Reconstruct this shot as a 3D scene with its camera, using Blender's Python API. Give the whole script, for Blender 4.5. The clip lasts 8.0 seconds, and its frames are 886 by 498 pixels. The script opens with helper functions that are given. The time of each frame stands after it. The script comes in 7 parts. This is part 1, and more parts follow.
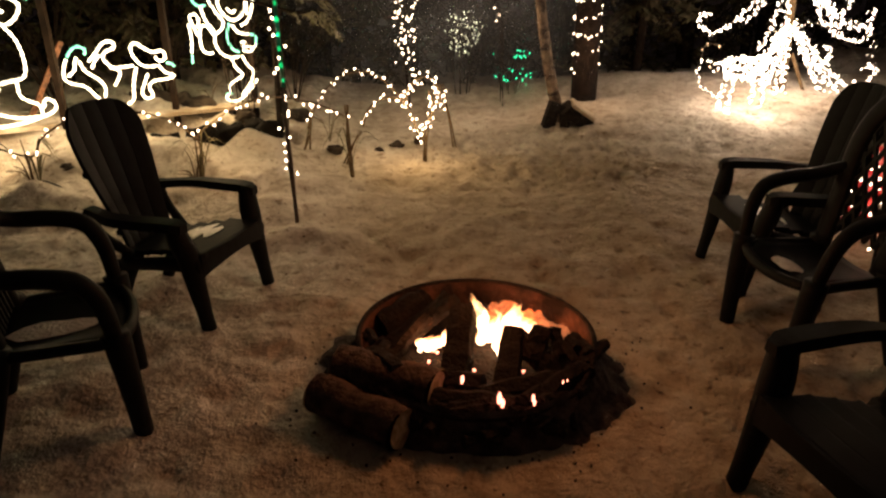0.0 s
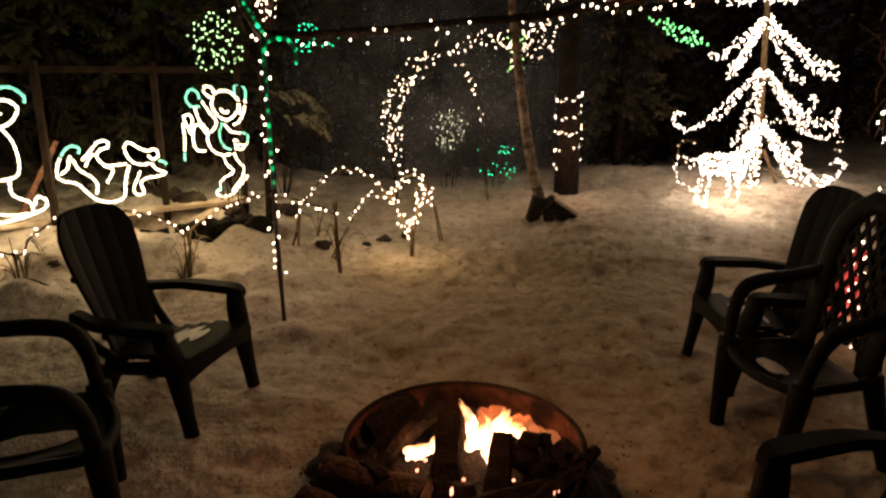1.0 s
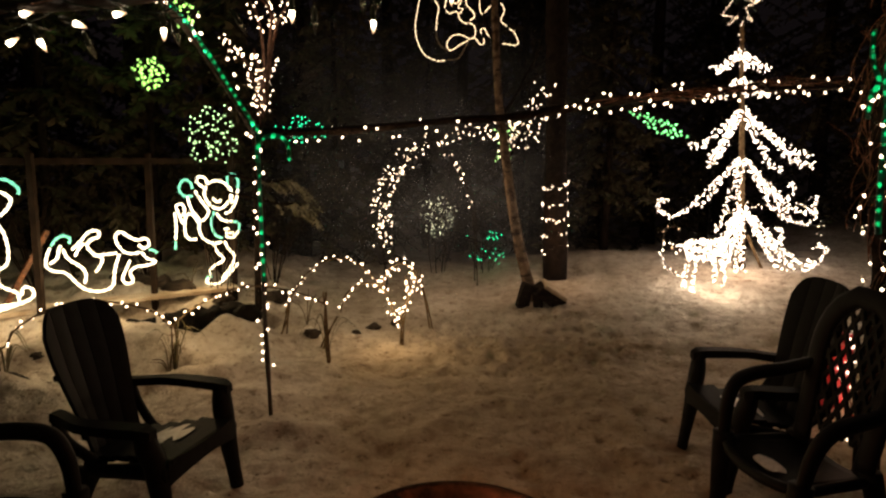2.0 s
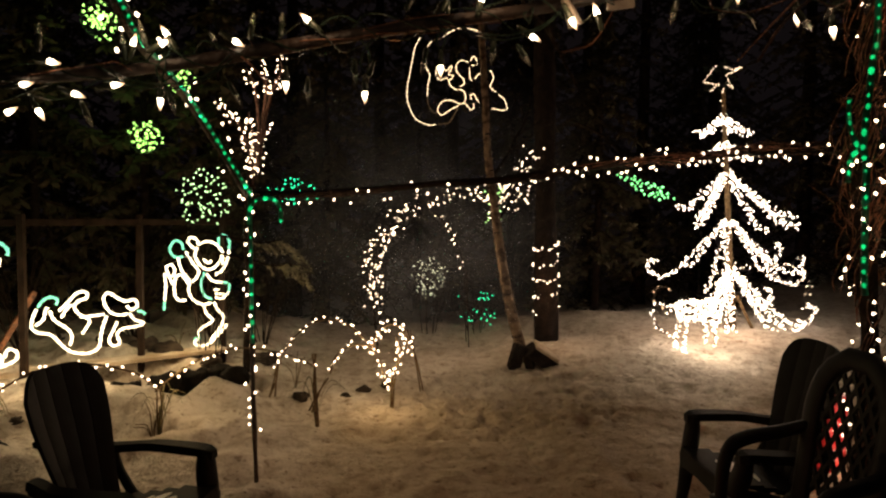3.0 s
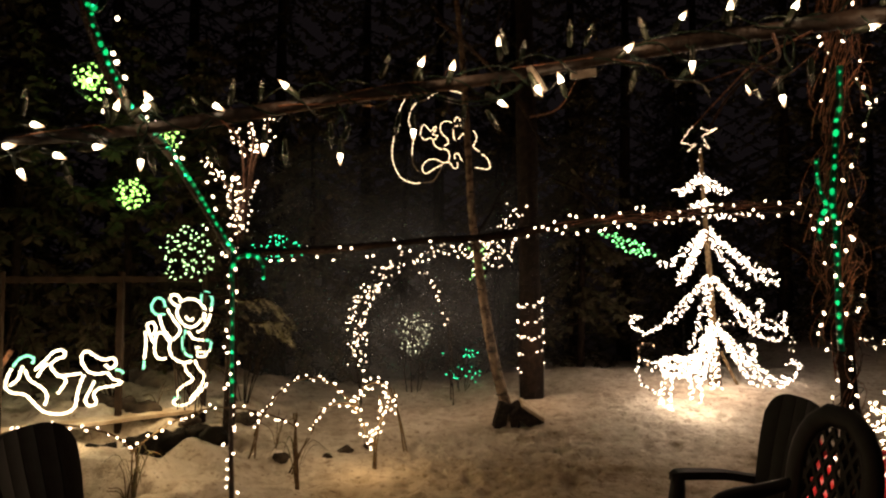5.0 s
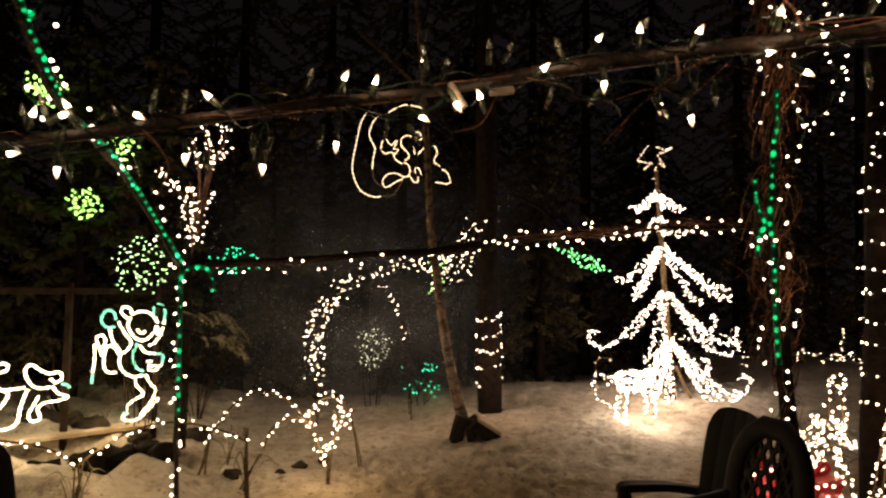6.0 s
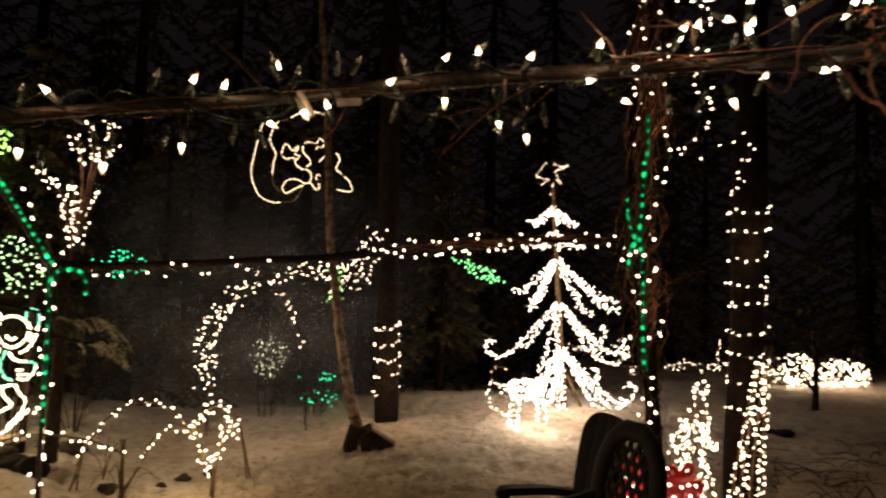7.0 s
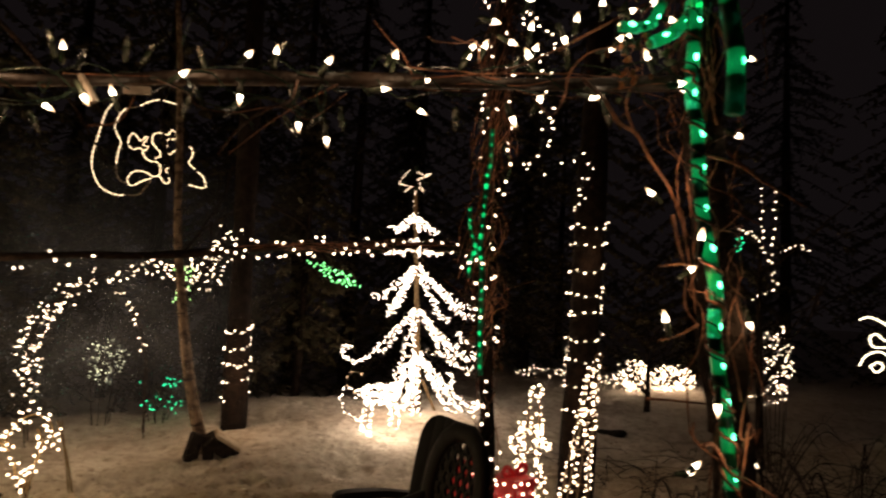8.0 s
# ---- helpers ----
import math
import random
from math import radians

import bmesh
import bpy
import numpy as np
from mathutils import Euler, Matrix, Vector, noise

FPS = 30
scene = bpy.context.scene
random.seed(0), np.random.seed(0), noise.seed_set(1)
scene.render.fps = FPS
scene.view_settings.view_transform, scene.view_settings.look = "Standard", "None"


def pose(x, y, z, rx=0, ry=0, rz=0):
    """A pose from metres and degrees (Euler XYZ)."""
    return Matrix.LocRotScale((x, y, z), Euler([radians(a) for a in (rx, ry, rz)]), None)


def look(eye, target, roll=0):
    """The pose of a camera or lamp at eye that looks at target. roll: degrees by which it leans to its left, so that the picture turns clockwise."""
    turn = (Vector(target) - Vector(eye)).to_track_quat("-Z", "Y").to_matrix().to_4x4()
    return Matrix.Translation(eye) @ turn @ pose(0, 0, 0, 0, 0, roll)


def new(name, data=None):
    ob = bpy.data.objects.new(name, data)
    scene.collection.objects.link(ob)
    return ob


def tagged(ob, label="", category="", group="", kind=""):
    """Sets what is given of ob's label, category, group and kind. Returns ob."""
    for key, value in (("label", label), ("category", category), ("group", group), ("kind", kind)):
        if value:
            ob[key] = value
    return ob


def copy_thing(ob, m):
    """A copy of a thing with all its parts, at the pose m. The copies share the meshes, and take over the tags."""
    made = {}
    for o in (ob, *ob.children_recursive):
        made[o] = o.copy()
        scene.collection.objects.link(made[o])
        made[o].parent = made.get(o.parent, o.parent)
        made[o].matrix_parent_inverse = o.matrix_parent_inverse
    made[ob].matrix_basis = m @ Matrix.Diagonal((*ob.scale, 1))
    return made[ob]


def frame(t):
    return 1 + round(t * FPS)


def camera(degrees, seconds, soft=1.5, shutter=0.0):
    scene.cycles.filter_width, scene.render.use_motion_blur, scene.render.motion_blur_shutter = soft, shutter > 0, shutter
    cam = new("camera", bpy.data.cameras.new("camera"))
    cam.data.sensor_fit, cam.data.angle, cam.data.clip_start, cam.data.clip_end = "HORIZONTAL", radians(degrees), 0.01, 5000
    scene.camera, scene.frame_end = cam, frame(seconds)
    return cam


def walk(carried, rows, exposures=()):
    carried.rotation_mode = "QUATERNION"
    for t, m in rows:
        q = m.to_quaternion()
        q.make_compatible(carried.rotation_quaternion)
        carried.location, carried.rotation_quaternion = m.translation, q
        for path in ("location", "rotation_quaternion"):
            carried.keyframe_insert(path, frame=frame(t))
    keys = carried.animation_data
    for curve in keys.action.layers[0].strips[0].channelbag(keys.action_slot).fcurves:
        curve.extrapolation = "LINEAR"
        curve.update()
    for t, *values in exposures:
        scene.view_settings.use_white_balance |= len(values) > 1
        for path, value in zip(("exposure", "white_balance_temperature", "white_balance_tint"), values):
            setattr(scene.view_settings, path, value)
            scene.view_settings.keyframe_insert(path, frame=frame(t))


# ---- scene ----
cam = camera(68.2, 8.0, soft=2.2, shutter=0.4)
PATH = [
    (0, (0.043, 0.179, 1.542), (0.075, 2.021, 0.764), 0.6),
    (0.5, (0.042, 0.18, 1.59), (0.094, 2.066, 0.927), 0.6),
    (1, (0.036, 0.179, 1.63), (0.109, 2.105, 1.096), 0.7),
    (1.5, (0.045, 0.175, 1.662), (0.132, 2.13, 1.25), 0.5),
    (2, (0.034, 0.181, 1.695), (0.138, 2.157, 1.402), 0.6),
    (3.5, (0.038, 0.17, 1.706), (0.179, 2.164, 1.657), 0.6),
    (4, (0.035, 0.167, 1.709), (0.187, 2.161, 1.706), 0.6),
    (5.5, (0.095, 0.134, 1.704), (0.296, 2.122, 1.791), 0.7),
    (6, (0.143, 0.121, 1.702), (0.412, 2.1, 1.81), 1.0),
    (6.5, (0.196, 0.093, 1.699), (0.575, 2.053, 1.825), 1.4),
    (7, (0.257, 0.052, 1.695), (0.791, 1.974, 1.84), 1.9),
    (7.5, (0.33, 0.009, 1.696), (1.052, 1.867, 1.857), 2.5),
    (8, (0.389, -0.019, 1.693), (1.285, 1.76, 1.872), 3.1),
]
walk(cam, [(t, look(eye, target, roll)) for t, eye, target, roll in PATH],
     exposures=[(0.0, 0.94), (1.0, 0.47), (2.0, 0.24), (4.0, 0.4), (5.5, 0.53), (8.0, 0.52)])

# ---- night sky and the light of the lamps ----
world = bpy.data.worlds.new("night")
scene.world = world
world.use_nodes = True
world.node_tree.nodes["Background"].inputs[0].default_value = (0.62, 0.45, 0.48, 1)
world.node_tree.nodes["Background"].inputs[1].default_value = 0.006


def lamp(name, place, watts, colour=(1.0, 0.7, 0.4), radius=0.12):
    data = bpy.data.lights.new(name, "POINT")
    data.energy, data.color, data.shadow_soft_size = watts, colour, radius
    ob = new(name, data)
    ob.location = place
    return ob


WARM = (1.0, 0.62, 0.35)
WHITE = (1.0, 0.66, 0.42)
FIRE = (1.0, 0.36, 0.12)
SNOWY = (1.0, 0.66, 0.31)
for z, w in ((0.75, 18), (1.5, 6), (2.5, 3)):
    lamp("tree_glow", (4.0, 7.75, z), w, WHITE, 0.3)
lamp("lawn_glow", (3.4, 7.0, 0.5), 8, (1.0, 0.76, 0.52), 0.2)
lamp("figure_glow", (-3.5, 5.5, 0.55), 8.5, SNOWY, 0.2)
lamp("figure_glow", (-2.75, 6.0, 0.6), 10, SNOWY, 0.2)
lamp("figure_glow", (-1.95, 6.75, 0.65), 8, SNOWY, 0.2)
lamp("arch_glow", (0.35, 7.3, 1.2), 8.0, WARM, 0.2)
lamp("coil_glow", (1.7, 7.4, 0.8), 5.0, WARM, 0.15)
lamp("gift_glow", (2.85, 3.6, 0.6), 0.9, WARM, 0.06)
lamp("fire_glow", (0.28, 2.52, 0.74), 4.6, FIRE, 0.1)
lamp("fire_glow", (0.44, 2.66, 0.2), 0.9, FIRE, 0.04)
lamp("coal_glow", (0.0, 2.52, 0.2), 0.25, FIRE, 0.04)
for x, y, z in ((-0.38, 1.31, 2.0), (-0.12, 1.32, 2.05), (0.17, 1.29, 2.09), (0.316, 1.24, 2.033), (0.47, 1.2, 2.12), (0.66, 1.1, 2.14), (0.8, 1.04, 2.12), (0.95, 0.95, 2.15), (1.1, 0.82, 2.2)):
    lamp("string_glow", (x, y, z), 0.095, WARM, 0.012)
for x, y, z in ((1.26, 0.8, 1.93), (1.22, 0.72, 1.76), (1.36, 0.72, 1.7), (1.27, 0.66, 1.5)):
    lamp("string_glow", (x, y, z), 0.12, WARM, 0.012)
lamp("string_glow", (-0.4, 1.2, 1.7), 0.2, WARM, 0.05)
lamp("string_glow", (-0.3, 3.8, 1.6), 2.2, WARM, 0.1)
lamp("string_glow", (1.2, 3.4, 1.78), 1.0, WARM, 0.1)
lamp("string_glow", (2.25, 2.95, 2.6), 2.2, WARM, 0.08)
lamp("string_glow", (2.25, 2.95, 1.7), 1.0, WARM, 0.08)
lamp("post_glow", (-0.95, 4.4, 0.75), 1.5, WARM, 0.08)
lamp("stake_glow", (-0.1, 5.65, 0.5), 6.2, SNOWY, 0.1)
lamp("stake_glow", (-1.6, 5.0, 0.6), 4.6, SNOWY, 0.1)
lamp("lawn_glow", (3.2, 3.9, 0.95), 2.2, WARM, 0.1)
lamp("lawn_glow", (4.0, 4.3, 0.8), 2.4, WARM, 0.1)
lamp("moon_glow", (0.75, 7.55, 3.2), 3.5, (1.0, 0.7, 0.4), 0.3)
lamp("strung_tree_glow", (-1.3, 6.25, 2.8), 4, WARM, 0.2)
lamp("ball_glow", (-3.1, 7.9, 3.2), 3, (0.6, 1.0, 0.3), 0.2)
lamp("star_glow", (4.05, 8.0, 3.3), 2.5, WARM, 0.2)
lamp("trunk_glow", (4.2, 4.55, 2.2), 1.2, WARM, 0.15)
lamp("bush_glow", (10.3, 9.3, 0.9), 8, WARM, 0.3)


# ---- materials ----
def material(name, colour, rough=0.8, metal=0.0, second=None, scale=8.0, bump=0.0, bump_scale=40.0, spread=0.0, fine=True):
    """A procedural surface: two colours mixed by noise at two sizes, with relief."""
    m = bpy.data.materials.new(name)
    m.use_nodes = True
    n, l = m.node_tree.nodes, m.node_tree.links
    b = n["Principled BSDF"]
    b.inputs["Roughness"].default_value, b.inputs["Metallic"].default_value = rough, metal
    b.inputs["Specular IOR Level"].default_value = 0.12 if rough >= 0.8 else 0.5
    geo = n.new("ShaderNodeNewGeometry")
    big = n.new("ShaderNodeTexNoise")
    big.inputs["Scale"].default_value, big.inputs["Detail"].default_value = scale, 6
    l.new(geo.outputs["Position"], big.inputs["Vector"])
    ramp = n.new("ShaderNodeValToRGB")
    ramp.color_ramp.elements[0].position, ramp.color_ramp.elements[1].position = 0.38, 0.62
    c2 = second or tuple(c * 0.6 for c in colour)
    ramp.color_ramp.elements[0].color, ramp.color_ramp.elements[1].color = (*colour, 1), (*c2, 1)
    l.new(big.outputs["Fac"], ramp.inputs[0])
    out = ramp.outputs[0]
    if spread:
        info, hue = n.new("ShaderNodeObjectInfo"), n.new("ShaderNodeHueSaturation")
        mix = n.new("ShaderNodeMapRange")
        mix.inputs[3].default_value, mix.inputs[4].default_value = 1 - spread, 1 + spread
        l.new(info.outputs["Random"], mix.inputs[0])
        l.new(mix.outputs[0], hue.inputs["Value"])
        l.new(out, hue.inputs["Color"])
        out = hue.outputs[0]
    l.new(out, b.inputs["Base Color"])
    if bump:
        small, bn = n.new("ShaderNodeTexNoise"), n.new("ShaderNodeBump")
        small.inputs["Scale"].default_value, small.inputs["Detail"].default_value = bump_scale, 5
        bn.inputs["Strength"].default_value, bn.inputs["Distance"].default_value = bump, 0.02
        l.new(geo.outputs["Position"], small.inputs["Vector"])
        l.new(small.outputs["Fac"], bn.inputs["Height"])
        l.new(bn.outputs[0], b.inputs["Normal"])
    return m


def glowing(name, colour, strength, sampled=False, spread=0.0):
    m = bpy.data.materials.new(name)
    m.use_nodes = True
    n, l = m.node_tree.nodes, m.node_tree.links
    b = n["Principled BSDF"]
    b.inputs["Base Color"].default_value = (*colour, 1)
    b.inputs["Roughness"].default_value = 0.3
    b.inputs["Emission Color"].default_value = (*colour, 1)
    b.inputs["Emission Strength"].default_value = strength
    if spread:
        geo, mr = n.new("ShaderNodeNewGeometry"), n.new("ShaderNodeMapRange")
        info, both = n.new("ShaderNodeObjectInfo"), n.new("ShaderNodeMath")
        add = n.new("ShaderNodeMath")
        both.operation = "FRACT"
        l.new(info.outputs["Random"], add.inputs[0])
        l.new(geo.outputs["Random Per Island"], add.inputs[1])
        l.new(add.outputs[0], both.inputs[0])
        mr.inputs[3].default_value, mr.inputs[4].default_value = strength * (1 - spread), strength * (1 + spread)
        l.new(both.outputs[0], mr.inputs[0])
        l.new(mr.outputs[0], b.inputs["Emission Strength"])
    m.cycles.emission_sampling = "AUTO" if sampled else "NONE"
    return m


def along_length(m, stops):
    """Let a glowing thing's colour and strength change along its own length: (place, colour, strength)."""
    n, l = m.node_tree.nodes, m.node_tree.links
    co, sep, hue, power = n.new("ShaderNodeTexCoord"), n.new("ShaderNodeSeparateXYZ"), n.new("ShaderNodeValToRGB"), n.new("ShaderNodeFloatCurve")
    l.new(co.outputs["Generated"], sep.inputs[0])
    l.new(sep.outputs["Z"], hue.inputs[0])
    l.new(sep.outputs["Z"], power.inputs["Value"])
    while len(hue.color_ramp.elements) < len(stops):
        hue.color_ramp.elements.new(0.5)
    points = power.mapping.curves[0].points
    while len(points) < len(stops):
        points.new(0.5, 0.5)
    most = max(strength for place, colour, strength in stops)
    for e, q, (place, colour, strength) in zip(hue.color_ramp.elements, points, stops):
        e.position, e.color = place, (*colour, 1)
        q.location = (place, strength / most)
    power.mapping.update()
    scale = n.new("ShaderNodeMath")
    scale.operation = "MULTIPLY"
    scale.inputs[1].default_value = most
    l.new(power.outputs[0], scale.inputs[0])
    b = n["Principled BSDF"]
    l.new(hue.outputs[0], b.inputs["Emission Color"])
    l.new(scale.outputs[0], b.inputs["Emission Strength"])


def snow_material():
    """Trodden snow: white, with dirt and bark bits in patches, grain and soft lumps."""
    m = bpy.data.materials.new("trodden_snow")
    m.use_nodes = True
    n, l = m.node_tree.nodes, m.node_tree.links
    b = n["Principled BSDF"]
    b.inputs["Roughness"].default_value = 0.75
    geo = n.new("ShaderNodeNewGeometry")

    def noise_tex(scale, detail, rough=0.6):
        t = n.new("ShaderNodeTexNoise")
        t.inputs["Scale"].default_value, t.inputs["Detail"].default_value, t.inputs["Roughness"].default_value = scale, detail, rough
        l.new(geo.outputs["Position"], t.inputs["Vector"])
        return t

    def ramped(t, p0, c0, p1, c1):
        r = n.new("ShaderNodeValToRGB")
        r.color_ramp.elements[0].position, r.color_ramp.elements[1].position = p0, p1
        r.color_ramp.elements[0].color, r.color_ramp.elements[1].color = (*c0, 1), (*c1, 1)
        l.new(t.outputs["Fac"], r.inputs[0])
        return r

    def times(a, c, fac):
        x = n.new("ShaderNodeMix")
        x.data_type, x.blend_type = "RGBA", "MULTIPLY"
        x.inputs["Factor"].default_value = fac
        l.new(a.outputs[0] if not a.bl_idname.endswith("Mix") else a.outputs["Result"], x.inputs["A"])
        l.new(c.outputs[0], x.inputs["B"])
        return x

    base = ramped(noise_tex(1.1, 5), 0.35, (0.6, 0.54, 0.46), 0.65, (0.84, 0.8, 0.73))
    tread = ramped(noise_tex(8.0, 8, 0.72), 0.38, (0.62, 0.56, 0.5), 0.55, (1, 1, 1))
    specks = ramped(noise_tex(30.0, 3, 0.5), 0.26, (0.22, 0.17, 0.12), 0.34, (1, 1, 1))
    flecks = ramped(noise_tex(15.0, 4, 0.6), 0.33, (0.42, 0.33, 0.25), 0.42, (1, 1, 1))
    x = times(times(times(base, tread, 0.85), specks, 0.8), flecks, 0.75)
    # the walked part of the yard, ragged at its border, has dirt trodden in
    sep, wander = n.new("ShaderNodeSeparateXYZ"), noise_tex(0.9, 4)
    l.new(geo.outputs["Position"], sep.inputs[0])
    walked = None
    for axis, lo, hi in (("X", -0.9, -0.1), ("Y", 6.7, 5.3)):
        shifted, inside = n.new("ShaderNodeMath"), n.new("ShaderNodeMapRange")
        shifted.operation = "MULTIPLY_ADD"
        l.new(wander.outputs["Fac"], shifted.inputs[0])
        shifted.inputs[1].default_value = 1.6
        inside.interpolation_type = "SMOOTHSTEP"
        l.new(sep.outputs[axis], shifted.inputs[2])
        inside.inputs[1].default_value, inside.inputs[2].default_value = lo + 0.8, hi + 0.8
        l.new(shifted.outputs[0], inside.inputs[0])
        if walked is None:
            walked = inside
        else:
            both = n.new("ShaderNodeMath")
            both.operation = "MULTIPLY"
            l.new(walked.outputs[0], both.inputs[0])
            l.new(inside.outputs[0], both.inputs[1])
            walked = both
    dirt = n.new("ShaderNodeMix")
    dirt.data_type, dirt.blend_type = "RGBA", "MULTIPLY"
    l.new(walked.outputs[0], dirt.inputs["Factor"])
    l.new(x.outputs["Result"], dirt.inputs["A"])
    dirt.inputs["B"].default_value = (0.76, 0.68, 0.56, 1)
    x = dirt
    l.new(x.outputs["Result"], b.inputs["Base Color"])
    b1, b2 = n.new("ShaderNodeBump"), n.new("ShaderNodeBump")
    b1.inputs["Strength"].default_value, b1.inputs["Distance"].default_value = 1.0, 0.06
    b2.inputs["Strength"].default_value, b2.inputs["Distance"].default_value = 0.32, 0.012
    l.new(noise_tex(9.0, 6, 0.65).outputs["Fac"], b1.inputs["Height"])
    l.new(noise_tex(70.0, 4).outputs["Fac"], b2.inputs["Height"])
    l.new(b1.outputs[0], b2.inputs["Normal"])
    l.new(b2.outputs[0], b.inputs["Normal"])
    return m


SNOW = snow_material()
CLEAN_SNOW = material("fresh_snow", (0.82, 0.81, 0.8), 0.7, second=(0.7, 0.68, 0.66), scale=5, bump=0.6, bump_scale=14)
RESIN = material("dark_green_resin", (0.007, 0.0078, 0.0086), 0.6, second=(0.0095, 0.0105, 0.0115), scale=20, bump=0.08, bump_scale=260)
RESIN2 = material("black_green_resin", (0.007, 0.0078, 0.0086), 0.55, second=(0.0095, 0.0105, 0.0115), scale=16, bump=0.06, bump_scale=300)
for m in (RESIN, RESIN2):
    m.node_tree.nodes["Principled BSDF"].inputs["Specular IOR Level"].default_value = 0.1
ICE = material("old_ice_crust", (0.92, 0.91, 0.89), 0.35, second=(0.75, 0.73, 0.7), scale=22, bump=0.6, bump_scale=60)
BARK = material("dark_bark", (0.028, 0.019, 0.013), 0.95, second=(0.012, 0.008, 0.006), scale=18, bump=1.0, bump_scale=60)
# darker copy of BARK for trunks, with their shade put into the colour
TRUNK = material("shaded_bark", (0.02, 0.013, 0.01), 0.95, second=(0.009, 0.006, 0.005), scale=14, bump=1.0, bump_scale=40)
BIRCH = material("birch_bark", (0.3, 0.22, 0.155), 0.8, second=(0.07, 0.046, 0.032), scale=16, bump=0.7, bump_scale=35)
LOGBARK = material("firewood_bark", (0.12, 0.075, 0.06), 0.9, second=(0.05, 0.031, 0.025), scale=20, bump=1.0, bump_scale=50)
VINE = material("dry_vine", (0.3, 0.13, 0.065), 0.65, second=(0.07, 0.03, 0.016), scale=30, bump=0.5, bump_scale=120)
TWIG = material("straw_stalk", (0.19, 0.14, 0.08), 0.85, second=(0.09, 0.06, 0.035), scale=25, bump=0.4, bump_scale=90)
POLE = material("weathered_pole", (0.075, 0.053, 0.036), 0.7, second=(0.022, 0.015, 0.011), scale=22, bump=0.7, bump_scale=80)
TIMBER = material("weathered_timber", (0.034, 0.022, 0.015), 0.85, second=(0.016, 0.01, 0.007), scale=7, bump=0.5, bump_scale=50)
PLANKED = material("snowy_plank", (0.72, 0.65, 0.54), 0.8, second=(0.45, 0.36, 0.26), scale=6, bump=0.4, bump_scale=40)
RUST = material("rusted_steel", (0.105, 0.046, 0.031), 0.85, 0.0, second=(0.016, 0.009, 0.008), scale=7, bump=0.6, bump_scale=60)
SOIL = material("ashy_soil", (0.12, 0.085, 0.075), 0.95, second=(0.035, 0.025, 0.023), scale=14, bump=1.0, bump_scale=45)
CHAR = material("charred_wood", (0.014, 0.011, 0.01), 0.9, second=(0.026, 0.018, 0.015), scale=22, bump=1.0, bump_scale=55)
ENDGRAIN = material("cut_log_end", (0.75, 0.57, 0.4), 0.8, second=(0.4, 0.27, 0.16), scale=25, bump=0.4, bump_scale=90)
# near-black stone: the hollow's shade is put into its colour; also rotted leaves, stump
DARKROCK = material("shade_dark_stone", (0.014, 0.011, 0.009), 0.85, second=(0.007, 0.006, 0.005), scale=9, bump=0.9, bump_scale=30)
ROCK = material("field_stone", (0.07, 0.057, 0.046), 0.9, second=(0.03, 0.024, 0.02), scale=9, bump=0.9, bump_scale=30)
WIRE = material("green_wire", (0.03, 0.05, 0.035), 0.22, second=(0.016, 0.03, 0.02), scale=40)
SOCKET = material("bulb_socket", (0.05, 0.062, 0.042), 0.25, second=(0.02, 0.03, 0.018), scale=60)
# lit copy of the needles: the glow on them is put into this pale colour
LEAFY = material("lit_spruce", (0.6, 0.6, 0.48), 0.85, second=(0.25, 0.25, 0.15), scale=9)
BEAM = material("smooth_dark_pole", (0.05, 0.034, 0.025), 0.5, second=(0.014, 0.01, 0.007), scale=16, bump=0.35, bump_scale=60)
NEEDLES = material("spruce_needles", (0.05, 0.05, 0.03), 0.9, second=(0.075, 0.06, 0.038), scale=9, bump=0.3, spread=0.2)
RED = material("red_foil", (0.55, 0.02, 0.03), 0.35, second=(0.36, 0.01, 0.015), scale=12, bump=0.3, bump_scale=60)
GLASS = material("clear_bulb_glass", (0.75, 0.75, 0.68), 0.06, second=(0.6, 0.6, 0.54), scale=60)
GLASS.node_tree.nodes["Principled BSDF"].inputs["Transmission Weight"].default_value = 0.8
TAPE = material("pale_tape", (0.45, 0.4, 0.32), 0.5, second=(0.25, 0.21, 0.17), scale=30)
LIT = glowing("lit_bulb", (1.0, 0.73, 0.5), 5.0)
LIT_NEAR = glowing("lit_pointed_bulb", (1.0, 0.77, 0.53), 5.0)
along_length(LIT_NEAR, ((0.0, (1.0, 0.7, 0.42), 3.0), (0.35, (1.0, 0.82, 0.6), 7.0), (0.62, (1.0, 0.74, 0.46), 3.2), (1.0, (1.0, 0.55, 0.26), 0.5)))
LIT_FAR = glowing("lit_bulb_small", (1.0, 0.73, 0.48), 5.2, spread=0.6)
LIT_TREE = glowing("lit_bulb_bright", (1.0, 0.8, 0.62), 4.6, spread=0.5)
DIM = glowing("lit_bulb_dim", (1.0, 0.62, 0.35), 0.9, spread=0.6)
GREEN = glowing("green_bulb", (0.02, 0.75, 0.3), 1.9, spread=0.5)
LIME = glowing("lime_bulb", (0.5, 1.0, 0.2), 2.2, spread=0.6)
ROPE = glowing("white_rope_light", (1.0, 0.84, 0.56), 2.6)
MINT = glowing("mint_rope_light", (0.22, 0.8, 0.5), 1.1)
AMBER = glowing("amber_rope_light", (1.0, 0.74, 0.44), 1.3)
TUBE_OFF = material("unlit_rope_tube", (0.25, 0.2, 0.15), 0.4, second=(0.15, 0.12, 0.09), scale=30)
GTUBE = material("green_rope_tube", (0.014, 0.17, 0.065), 0.3, second=(0.006, 0.08, 0.03), scale=30)
GTUBE.node_tree.nodes["Principled BSDF"].inputs["Transmission Weight"].default_value = 0.95
